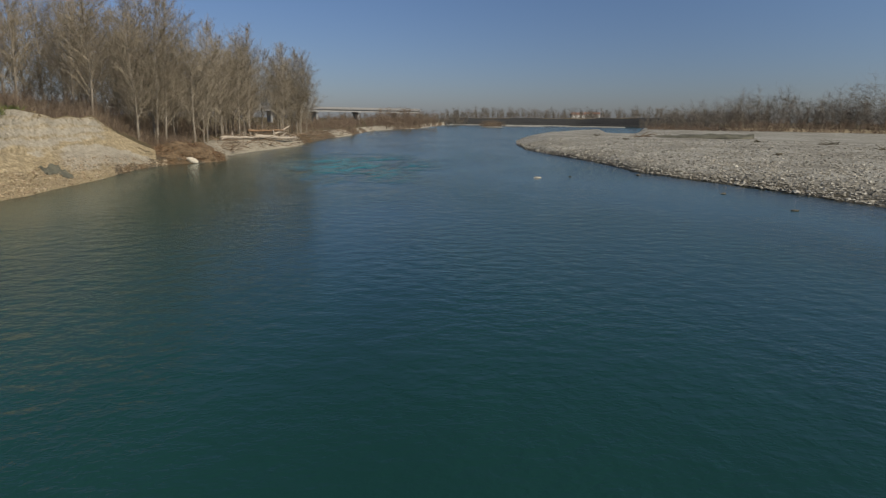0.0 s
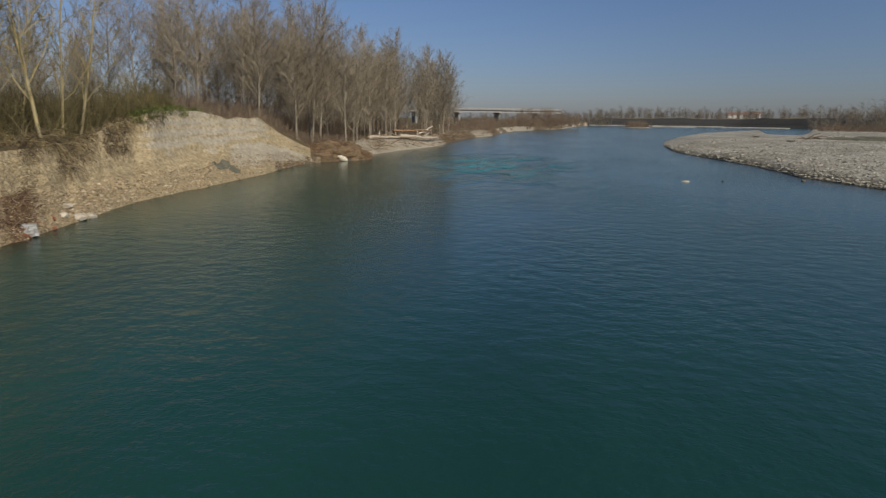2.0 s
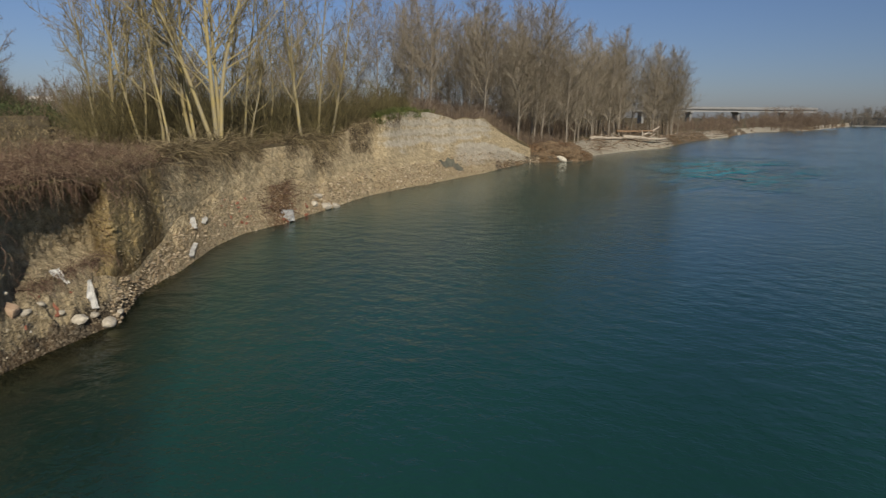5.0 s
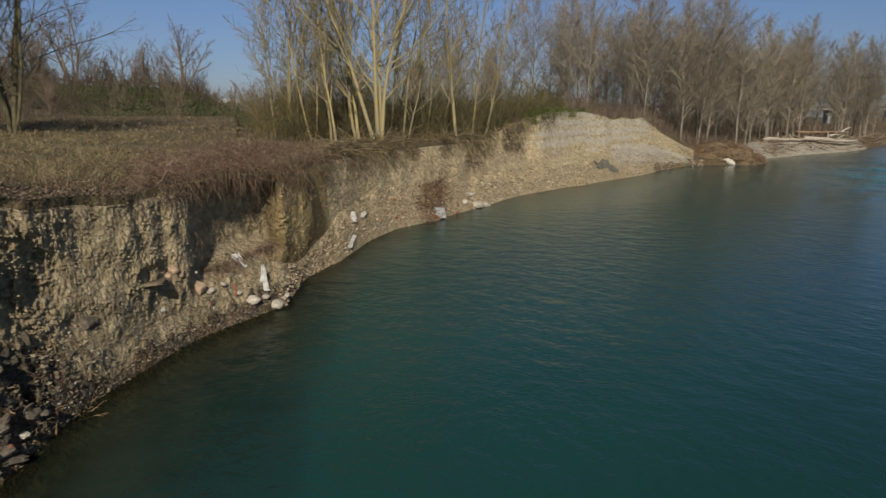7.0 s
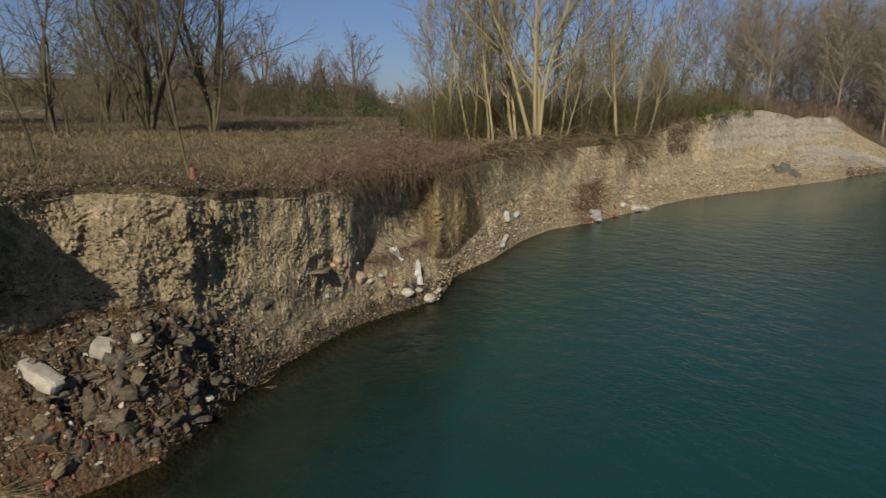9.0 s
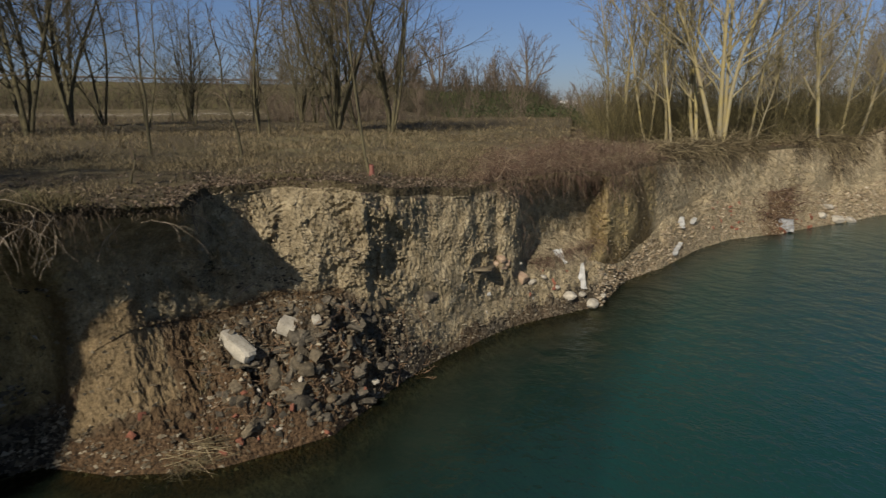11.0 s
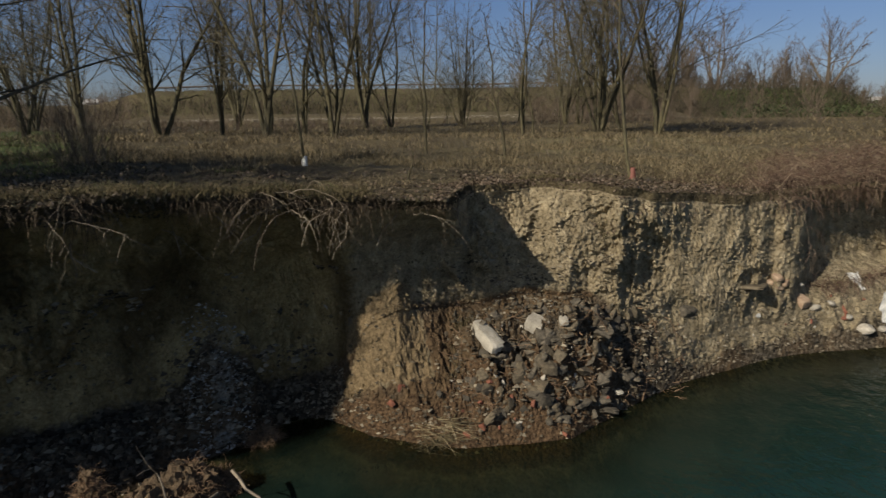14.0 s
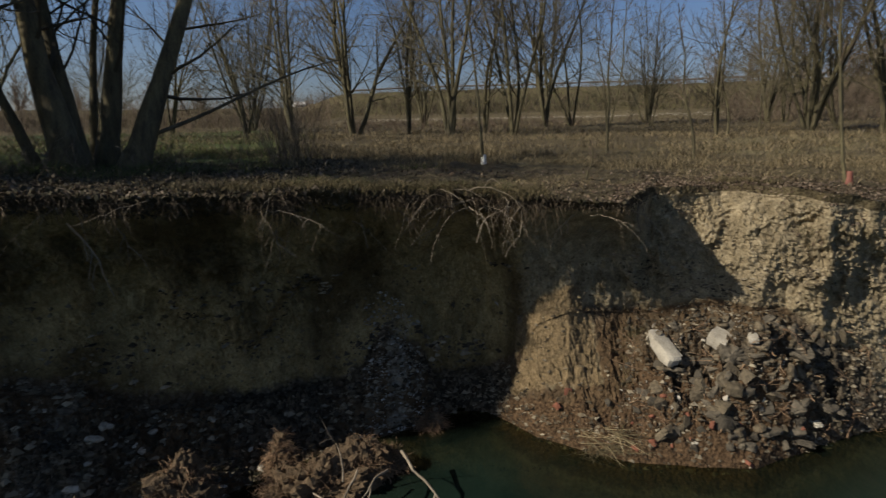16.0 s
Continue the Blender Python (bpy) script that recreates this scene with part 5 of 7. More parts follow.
# ---------------------------------------------------------------- far woods, bridge and houses
def far_woods(name, label, zones, mat, seed, twigs=70):
    """Woods too far to count: many stems with upswept branches in one mesh; zones: (count, b0, b1, r0, r1, h0, h1, stick radius)."""
    g = np.random.default_rng(seed)
    polys = []
    for count, b0, b1, r0, r1, h0, h1, rad in zones:
        P, b, r = scatter(count, b0, b1, r0, r1, g)
        P[:, 2] = np.maximum(P[:, 2], 0.8)
        for p in P:
            h = h0 + (h1 - h0) * g.random() ** 1.6
            way = np.array([[g.normal(0, 0.16), g.normal(0, 0.16), 1.0]])
            st = sticks(p[None] - (0, 0, 0.3), way, np.array([h]), rad * 2.0, 5, 0, 0.04, g)
            polys += st
            s = g.uniform(0.12, 1.0, twigs)
            k = np.minimum((s * 4).astype(int), 3)
            A = st[0][0]
            tp = A[k] + (A[k + 1] - A[k]) * (s * 4 - k)[:, None]
            tw = g.normal(0, 0.95, (twigs, 3))
            tw[:, 2] = g.uniform(0.0, 1.0, twigs)
            polys += sticks(tp, tw, h * (0.12 + 0.46 * np.sin(np.pi * np.clip(s * 0.75 + 0.15, 0, 1))) * g.uniform(0.4, 1.0, twigs), rad * g.uniform(0.5, 1.1, twigs), 2, 0, 0.15, g)
    v, f = tubes(polys, 3)
    thing(name, label, "woods", kind="stuff", data=mesh_of(name, v, f, mat))


far_woods("far_woods", "grey brown bare woods beyond the gravel", [(330, -40, -21, 262, 310, 6, 13, 0.04), (45, -40, -25, 258, 285, 11, 16.5, 0.04), (16, -40, -33.5, 256, 275, 15, 19, 0.04), (160, -26, -17, 300, 420, 5, 8, 0.06),
                                                                  (120, -60, -40, 255, 300, 8, 14, 0.08), (430, -22, 3, 560, 700, 4.5, 11.5, 0.07), (200, -2, 14, 440, 560, 4, 8, 0.08)], FAR_TWIGS, 5, 60)
far_woods("red_osier_scrub", "reddish bare scrub at the edge of the gravel", [(620, -40, -18, 240, 262, 2.0, 4.2, 0.045), (70, -20, -17.8, 245, 300, 1.5, 3.0, 0.06), (150, 0.8, 6.2, 318, 345, 4, 9.5, 0.06), (200, 3, 10, 250, 330, 2.5, 5.5, 0.06), (160, 8, 13, 180, 250, 2, 4, 0.05)],
          SCRUB_TAN, 6, 26)


def box_mesh(name, sx, sy, sz, mat, bevel=0.0, z0=0.0):
    bm = bmesh.new()
    bmesh.ops.create_cube(bm, size=1)
    bmesh.ops.scale(bm, verts=bm.verts, vec=(sx, sy, sz))
    bmesh.ops.translate(bm, verts=bm.verts, vec=(0, 0, z0 + sz / 2))
    if bevel:
        bmesh.ops.bevel(bm, geom=bm.edges[:], offset=bevel, segments=1, affect="EDGES")
    me = bpy.data.meshes.new(name)
    bm.to_mesh(me)
    bm.free()
    me.materials.append(mat)
    return me


def at(ob, x, y, z, rz=0.0):
    ob.matrix_basis = pose(x, y, z, 0, 0, rz)
    return ob


def bridge():
    a, b = polar(34.0, 330.0), polar(2.6, 395.0)
    span = b - a
    length, turn = float(np.linalg.norm(span)), math.degrees(math.atan2(span[1], span[0]))
    ob = thing("road_bridge", "long pale concrete road bridge on slab piers", "bridge")
    mid = (a + b) / 2
    at(ob, mid[0], mid[1], 0, turn)
    part("deck", box_mesh("deck", length, 9, 0.5, DECK, z0=9.3), ob)
    for y in (-3.2, 0, 3.2):
        part("girder", box_mesh("girder", length, 0.7, 1.3, DECK, z0=8.0), ob).location.y = y
    for y in (-4.4, 4.4):
        part("parapet", box_mesh("parapet", length, 0.2, 0.8, DECK, z0=9.8), ob, "pale concrete parapet").location.y = y
    pier = None
    n = int(length // 26)
    for i in range(n + 1):
        x = -length / 2 + 8 + i * 26
        shaft = part("pier", box_mesh("pier", 1.2, 6, 8.2, DECK, 0.2, z0=-0.8) if pier is None else pier, ob)
        pier = shaft.data
        shaft.location.x = x
        part("pier_cap", box_mesh("pier_cap", 1.6, 8.6, 0.7, DECK, 0.15, z0=7.3), shaft)


bridge()


def house(bearing, r, w, d, h, base, label, turn=0.0, roof=None):
    x, y, _ = polar(bearing, r)
    z = min(floor_at(x, y), base) if base is not None else floor_at(x, y)
    ob = at(thing("house", label, "house", "far houses"), x, y, z - 0.2, bearing + turn)
    part("wall", box_mesh("wall", w, d, h, HOUSE_WALL), ob)
    o = 0.4
    rise = d * 0.24
    v = [(-w / 2 - o, -d / 2 - o, h), (w / 2 + o, -d / 2 - o, h), (w / 2 + o, d / 2 + o, h), (-w / 2 - o, d / 2 + o, h), (-w / 2 - o, 0, h + rise), (w / 2 + o, 0, h + rise)]
    v += [(a, b, c + 0.25) for a, b, c in v]
    f = [(0, 1, 2, 3), (6, 7, 11, 10), (8, 9, 10, 11), (0, 1, 7, 6), (2, 3, 9, 8), (1, 2, 8, 11, 7), (3, 0, 6, 10, 9)]
    part("roof", mesh_of("roof", v, f, roof or HOUSE_ROOF), ob, "pale sheet roof" if roof else "red clay tile roof")
    for fl in range(int(h // 2.9)):
        for k in range(max(int(w // 3), 1)):
            win = part("window", box_mesh("window", 0.9, 0.12, 1.2, WINDOW_DARK), ob)
            win.location = (-w / 2 + 1.5 + k * 3, -d / 2, fl * 2.9 + 1.0)


house(65.1, 200, 6, 4, 4.9, 3.3, "pale rendered house behind the levee", 8, HOUSE_WALL)
house(128.8, 190, 3, 4, 7.0, 3.3, "pale rendered house beyond the plain", 10, HOUSE_WALL)
house(-11.8, 690, 12, 9, 5, None, "pale house with a red roof among far trees", 12)
house(-13.1, 700, 16, 9, 4.5, None, "long pale house with a red roof among far trees", -6)


def guard_rail():
    ob = thing("guard_rail", "steel guard rail along the levee's crest", "guard rail")
    bs = np.arange(67, 127, 2.4)
    rr = 93.0
    pts = [polar(b, rr) for b in bs]
    tops = [floor_at(p[0], p[1]) for p in pts]
    post = box_mesh("post", 0.12, 0.12, 0.85, STEEL, z0=-0.1)
    for p, z, b in zip(pts, tops, bs):
        q = part("post", post, ob)
        q.matrix_basis = pose(p[0], p[1], z, 0, 0, b)
    line = np.array([(p[0], p[1], z + 0.62) for p, z in zip(pts, tops)])
    v, f = tubes([(line, np.full(len(line), 0.13))], 6)
    part("beam", mesh_of("beam", v, f, STEEL), ob)


guard_rail()


# ---------------------------------------------------------------- stones, rubble and rubbish on the bank
def stone_mesh(name, seed, mat, flat=0.7, points=16, angular=True):
    """A broken stone about 1 across: the hull of random points."""
    g = np.random.default_rng(seed)
    d = g.normal(0, 1, (points if angular else 40, 3))
    d /= np.linalg.norm(d, axis=1, keepdims=True)
    d *= (g.uniform(0.36, 0.58, (len(d), 1)) if angular else 0.5) * np.array([1, g.uniform(0.6, 0.9), flat])
    bm = bmesh.new()
    for p in d:
        bm.verts.new(p)
    bmesh.ops.convex_hull(bm, input=bm.verts[:])
    for v in [v for v in bm.verts if not v.link_faces]:
        bm.verts.remove(v)
    me = bpy.data.meshes.new(name)
    bm.to_mesh(me)
    bm.free()
    me.materials.append(mat)
    return me


def block_mesh(name, sx, sy, sz, mat, seed, chip=0.12):
    """A broken block: a box with knocked-off corners and uneven faces."""
    g = np.random.default_rng(seed)
    bm = bmesh.new()
    bmesh.ops.create_cube(bm, size=1)
    bmesh.ops.subdivide_edges(bm, edges=bm.edges[:], cuts=3, use_grid_fill=True)
    for v in bm.verts:
        c = np.array(v.co)
        corner = np.sum(np.abs(c) > 0.45) - 1
        k = 1 - chip * corner * g.uniform(0.2, 1.0) + g.normal(0, 0.018)
        v.co = (c[0] * k * sx, c[1] * k * sy, c[2] * k * sz)
    me = bpy.data.meshes.new(name)
    bm.to_mesh(me)
    bm.free()
    me.materials.append(mat)
    return me


def lay(ob, bearing, dip, size=1.0, rx=0, ry=0, rz=0, lift=0.0):
    p, n = on_slope(bearing, dip)
    ob.matrix_basis = Matrix.Translation(p + Vector((0, 0, lift))) @ Euler((radians(rx), radians(ry), radians(rz))).to_matrix().to_4x4() @ Matrix.Diagonal((size, size, size, 1))
    return ob


SLABS = [stone_mesh("concrete_chunk", 120 + i, (ROCK_DARK, ROCK_GREY, ROCK_TAN)[i % 3], 0.3 + 0.05 * i, 14) for i in range(9)]
SLABS += [block_mesh("concrete_chunk", 1.0, 0.75, 0.26 + 0.08 * i, (ROCK_GREY, ROCK_TAN, ROCK_DARK)[i % 3], 140 + i, 0.2) for i in range(6)]
lay(thing("concrete_block", "long broken block of pale concrete on the rubble", "block", data=block_mesh("concrete_block", 0.66, 0.27, 0.24, CONCRETE, 1, 0.16)), 95.9, -20.1, 1, 0, 27, 47, 0.03)
lay(thing("concrete_block", "squarish pale block lying on the rubble", "block", data=block_mesh("concrete_block", 0.33, 0.27, 0.24, CONCRETE, 2, 0.1)), 91.2, -19.0, 1, 14, 16, 65, 0.05)
lay(thing("concrete_block", "small flat pale concrete fragment", "block", data=block_mesh("concrete_block", 0.21, 0.14, 0.1, CONCRETE, 3)), 88.6, -18.6, 1, 5, 10, 10, 0.06)
lay(thing("concrete_fragment", "broken pale slab leaning on the rubble", "rubble", data=block_mesh("concrete_fragment", 0.24, 0.15, 0.09, ROCK_TAN, 4)), 87.6, -25.6, 1, 20, -15, 30, 0.06)
lay(thing("concrete_fragment", "thin pale slab near the water", "rubble", data=block_mesh("concrete_fragment", 0.3, 0.12, 0.06, CONCRETE, 5)), 83.4, -24.3, 1, 5, -8, 20, 0.05)
lay(thing("concrete_slab", "flat broken slab jutting from the cut face", "slab", data=block_mesh("concrete_slab", 0.75, 0.5, 0.08, ROCK_TAN, 6)), 72.6, -14.0, 1, 4, -6, -25, 0.0)
for b, dp, size, rz in ((70.9, -13.2, 1.1, 20), (71.5, -13.6, 0.9, 70), (70.3, -13.6, 1.0, -30), (70.7, -14.0, 0.8, 110)):
    lay(thing("brick_fragment", "broken tan brick in the cut face", "brick", "brick fragments", data=block_mesh("brick_fragment", 0.2, 0.13, 0.09, SOIL_BRICK, 72)), b, dp, size, 10, 15, rz, 0.03)
lay(thing("concrete_fragment", "squarish pale fragment below the cut face", "rubble", data=block_mesh("concrete_fragment", 0.3, 0.24, 0.2, SOIL_BRICK, 8)), 69.0, -15.0, 1, 10, 20, 35, 0.06)
for i, (b, dp, s, rz) in enumerate([(90.7, -24.4, 0.5, 20), (92.9, -23.0, 0.42, 70), (86.7, -22.7, 0.5, 120), (84.8, -23.2, 0.5, 10), (89.0, -21.6, 0.36, 40), (97.6, -24.0, 0.3, 80), (93.6, -26.0, 0.3, 0),
                                    (88.8, -27.0, 0.26, 60), (85.5, -20.5, 0.4, 15), (94.3, -21.2, 0.28, 33), (82.8, -21.0, 0.34, 77), (100.6, -25.2, 0.2, 0)]):
    lay(thing("boulder", "angular grey boulder in the rubble heap", "boulder", "rubble boulders", data=stone_mesh("boulder", 30 + i, ROCK_GREY if i % 2 else ROCK_TAN, 0.6, 12)), b, dp, s * 0.85, 15 * i, 20, rz, 0.03)

for i in range(230):
    b, dp = 88.8 + rng.normal(0, 4.6), rng.uniform(-27.5, -16.4)
    p, n = on_slope(b, dp)
    if 0.05 < p.z < 2.1 and b < 97.3:
        ob = thing("concrete_chunk", "angular chunk of broken concrete in the dirty heap", "rubble", "rubble chunks", data=SLABS[i % 15])
        s = 0.06 + 0.36 * rng.random() ** 3.4
        ob.matrix_basis = Matrix.Translation(p + n * s * 0.1) @ Euler((rng.normal(0, 0.45), rng.normal(0, 0.45), rng.uniform(0, 6.3))).to_matrix().to_4x4() @ Matrix.Diagonal((s, s, s, 1))
PLATES = [block_mesh("concrete_plate", 1.0, 0.5 + 0.1 * i, 0.13 + 0.03 * i, (ROCK_GREY, ROCK_TAN, ROCK_GREY, ROCK_DARK)[i % 4], 160 + i, 0.22) for i in range(5)]
for i in range(64):
    b, dp = 89.0 + rng.normal(0, 4.0), rng.uniform(-26.5, -17.0)
    p, n = on_slope(b, dp)
    if 0.1 < p.z < 2.1 and b < 97:
        ob = thing("concrete_plate", "flat broken plate of concrete tilted in the heap", "rubble", "rubble plates", data=PLATES[i % 5])
        s = 0.15 + 0.28 * rng.random() ** 2.0
        ob.matrix_basis = Matrix.Translation(p + n * 0.05) @ Euler((rng.normal(0, 0.4), rng.normal(0.15, 0.4), rng.uniform(0, 6.3))).to_matrix().to_4x4() @ Matrix.Diagonal((s, s, s, 1))
STONES = [stone_mesh("rubble_stone", 50 + i, (ROCK_DARK, ROCK_TAN, ROCK_GREY, ROCK_DARK, STONE_PALE, ROCK_TAN)[i], 0.55, 16) for i in range(6)]
for i in range(300):
    b = rng.uniform(78, 99.5) if i < 215 else rng.uniform(62, 116)
    dp = -16.6 - rng.random() * (28.5 - 16.6 - 0.42 * abs(b - 93))
    p, n = on_slope(b, dp)
    if p.z > 2.2 or p.z < 0.0 or (101 < b < 109 and p.z > 0.5):
        continue
    ob = thing("rubble_stone", "broken grey stone on the bank's foot", "stone", "rubble stones", data=STONES[i % 6])
    s = 0.05 + 0.2 * rng.random() ** 3.0
    ob.matrix_basis = Matrix.Translation(p + n * s * 0.12) @ Euler(tuple(rng.uniform(0, 6.3, 3))).to_matrix().to_4x4() @ Matrix.Diagonal((s * 1.2, s, s, 1))

BRICKS = [block_mesh("brick_fragment", 0.22, 0.11, 0.06, BRICK_RED, 70), block_mesh("brick_fragment", 0.12, 0.11, 0.06, BRICK_RED, 71, 0.2)]
for i in range(52):
    if i < 18:
        b, dp = rng.uniform(84, 106), rng.uniform(-29, -24)
    elif i < 24:
        b, dp = rng.uniform(62, 70), rng.uniform(-17, -14)
    else:
        b, dp = rng.uniform(44.5, 53), rng.uniform(-9.6, -7.0)
    p, n = on_slope(b, dp)
    if p.z < 0.02 or p.z > 2.2:
        continue
    ob = thing("brick_fragment", "broken red brick in the eroded bank", "brick", "brick fragments", data=BRICKS[i % 2])
    s = rng.uniform(0.6, 1.1) * (1.25 if b < 60 else 1)
    ob.matrix_basis = Matrix.Translation(p + n * 0.03) @ Euler(tuple(rng.uniform(0, 6.3, 3))).to_matrix().to_4x4() @ Matrix.Diagonal((s, s, s, 1))

PALE_STONES = [stone_mesh("pale_stone", 90 + i, STONE_PALE, 0.55, angular=False) for i in range(3)]
for i, (b, dp, s) in enumerate([(64.4, -16.4, 0.42), (62.3, -17.0, 0.5), (63.3, -16.2, 0.25), (61.4, -16.2, 0.22), (65.6, -15.7, 0.22), (43.6, -8.2, 0.75), (42.7, -8.25, 0.7), (44.6, -8.0, 0.6), (44.3, -7.3, 0.6),
                                (68.0, -15.3, 0.28), (66.9, -14.8, 0.2), (69.2, -13.6, 0.18)]):
    ob = thing("pale_stone", "smooth pale stone near the waterline", "stone", "pale stones", data=PALE_STONES[i % 3])
    lay(ob, b, dp, s, rng.uniform(-20, 20), rng.uniform(-20, 20), rng.uniform(0, 360), 0.04)
ob = thing("white_stone", "large white stone at the foot of a reed heap", "stone", data=stone_mesh("white_stone", 99, CONCRETE, 0.6, angular=False))
p = polar(22.0, 71.5)
ob.matrix_basis = pose(p[0], p[1], 0.3, 10, 25, 30) @ Matrix.Diagonal((1.3, 0.9, 1.1, 1))
ob = thing("sunken_boulder", "pale boulder just under the water by the bank", "boulder", data=stone_mesh("sunken_boulder", 98, STONE_PALE, 0.3, angular=False))
p = polar(60.6, 15.7)
ob.matrix_basis = pose(p[0], p[1], -0.16, 0, 5, 30) @ Matrix.Diagonal((1.6, 0.8, 0.7, 1))


def pebbles(name, label, P, N, size, mat, seed, flat=0.55):
    """Loose pebbles: small eight-sided lumps, half sunk."""
    g = np.random.default_rng(seed)
    n = len(P)
    s = size * (0.4 + 1.2 * g.random(n) ** 2.2)
    base = np.array([(1, 0, 0), (0, 1, 0), (-1, 0, 0), (0, -1, 0), (0, 0, 1), (0, 0, -1)], float)
    V = base[None] * (0.5 + 0.35 * g.random((n, 6, 1))) * s[:, None, None] * np.array([1.2, 1, flat])
    V += g.normal(0, 0.12, V.shape) * s[:, None, None]
    a = g.uniform(0, 2 * np.pi, n)
    c, si = np.cos(a)[:, None], np.sin(a)[:, None]
    V = np.stack([V[..., 0] * c - V[..., 1] * si, V[..., 0] * si + V[..., 1] * c, V[..., 2]], -1) + (P + N * (s * 0.15)[:, None])[:, None]
    tri = np.array([(0, 1, 4), (1, 2, 4), (2, 3, 4), (3, 0, 4), (1, 0, 5), (2, 1, 5), (3, 2, 5), (0, 3, 5)])
    F = (np.arange(n)[:, None, None] * 6 + tri[None]).reshape(-1, 3)
    thing(name, label, "pebbles", kind="stuff", data=mesh_of(name, V.reshape(-1, 3), F, mat))


def toe_places(count, b0, b1, s0, s1, gen):
    """Places on the bank's foot, by share of the way from the waterline to the foot of the cut."""
    b = gen.uniform(b0, b1, count)
    rw, rf, zf, rt, zt = bank(b)
    r = rw + (rf - rw) * gen.uniform(s0, s1, count)
    P, N = polar(b, r), []
    for p in P:
        hit = GROUND_TREE.ray_cast(Vector((p[0], p[1], 2.6)), Vector((0, 0, -1)))
        p[2] = hit[0].z if hit[0] else 0
        N.append(hit[1] if hit[0] else (0, 0, 1))
    return P, np.array(N)


g9 = np.random.default_rng(77)
P, N = toe_places(12500, 62, 112, -0.05, 1.1, g9)
bb = np.degrees(np.arctan2(-P[:, 0], P[:, 1]))
slump = (np.abs(bb - 104.6) < 5.4) & (P[:, 2] > 0.5 + 0.15 * np.sin(bb * 2.1)) & (g9.random(len(bb)) < 0.95)
thin = (bb < 81) & (g9.random(len(bb)) < 0.55)
low = bb < 81
pebbles("bank_pebbles", "tan pebbles and crumbled silt on the bank's foot", P[low & ~thin], N[low & ~thin], 0.045, PEBBLE_MIX, 11)
bare = (bb > 84) & (P[:, 2] < 0.6) & (g9.random(len(bb)) < 0.55)
P, N = P[~slump & ~low & ~bare], N[~slump & ~low & ~bare]
pebbles("bank_pebbles", "dirty mixed pebbles and crumbs on the bank's foot", P, N, 0.055, PEBBLE_DARK, 1)
P, N = toe_places(4200, 110, 156, 0.0, 1.1, g9)
pebbles("bank_pebbles", "grey pebbles on the shaded foot of the bank", P, N, 0.075, PEBBLE_DARK, 2)
P, N = toe_places(1100, 118.6, 124.4, 0.0, 1.3, g9)
pebbles("bank_pebbles", "grey gravel of a small chute in the shaded bank", P, N, 0.045, PEBBLE, 9)
COBBLES = [stone_mesh("bank_cobble", 210 + i, ROCK_GREY if i % 2 else STONE_PALE, 0.5, angular=False) for i in range(4)]
P, N = toe_places(130, 134, 156, 0.0, 0.9, g9)
for i, (p, n) in enumerate(zip(P, N)):
    ob = thing("bank_cobble", "rounded grey cobble on the shaded gravel slope", "stone", "bank cobbles", data=COBBLES[i % 4])
    s = 0.07 + 0.16 * g9.random() ** 2
    ob.matrix_basis = Matrix.Translation(Vector(p) + Vector(n) * s * 0.1) @ Euler((g9.normal(0, 0.3), g9.normal(0, 0.3), g9.uniform(0, 6.3))).to_matrix().to_4x4() @ Matrix.Diagonal((s * 1.3, s, s, 1))
P, N = toe_places(6500, 24, 45, 0.0, 0.8, g9)
pebbles("bank_pebbles", "pale pebbles below the sandy cliff", P, N, 0.11, PEBBLE_TAN, 3)
P, N = toe_places(5500, 45, 62, 0.0, 0.7, g9)
pebbles("bank_pebbles", "tan pebbles and crumbs below the slumped bank", P, N, 0.065, PEBBLE_TAN, 8)

b = -6.6 - 33.0 * g9.random(15000) ** 0.8
near_r = np.interp(b, BAR[:, 0], BAR[:, 1])
P = polar(b, near_r + 90 * g9.random(15000) ** 2.2 * np.clip((-b - 6.2) / 8, 0.1, 1))
for p in P:
    p[2] = floor_at(p[0], p[1], BAR_TREE)
P = P[P[:, 2] > 0.03]
pebbles("bar_cobbles", "pale rounded cobbles of the gravel bar", P, np.zeros_like(P) + (0, 0, 1), 0.16, PEBBLE, 4)


def face_places(count, b0, b1, s0, s1, gen):
    b = gen.uniform(b0, b1, count)
    rw, rf, zf, rt, zt = bank(b)
    z = zf + (zt - zf) * gen.uniform(s0, s1, count)
    P, N = [], []
    for x, zz in zip(b, z):
        way = Vector(polar(x, 1.0))
        hit = GROUND_TREE.ray_cast(Vector((0, 0, zz)), way)
        if hit[0]:
            P.append(hit[0])
            N.append(hit[1])
    return np.array(P), np.array(N)


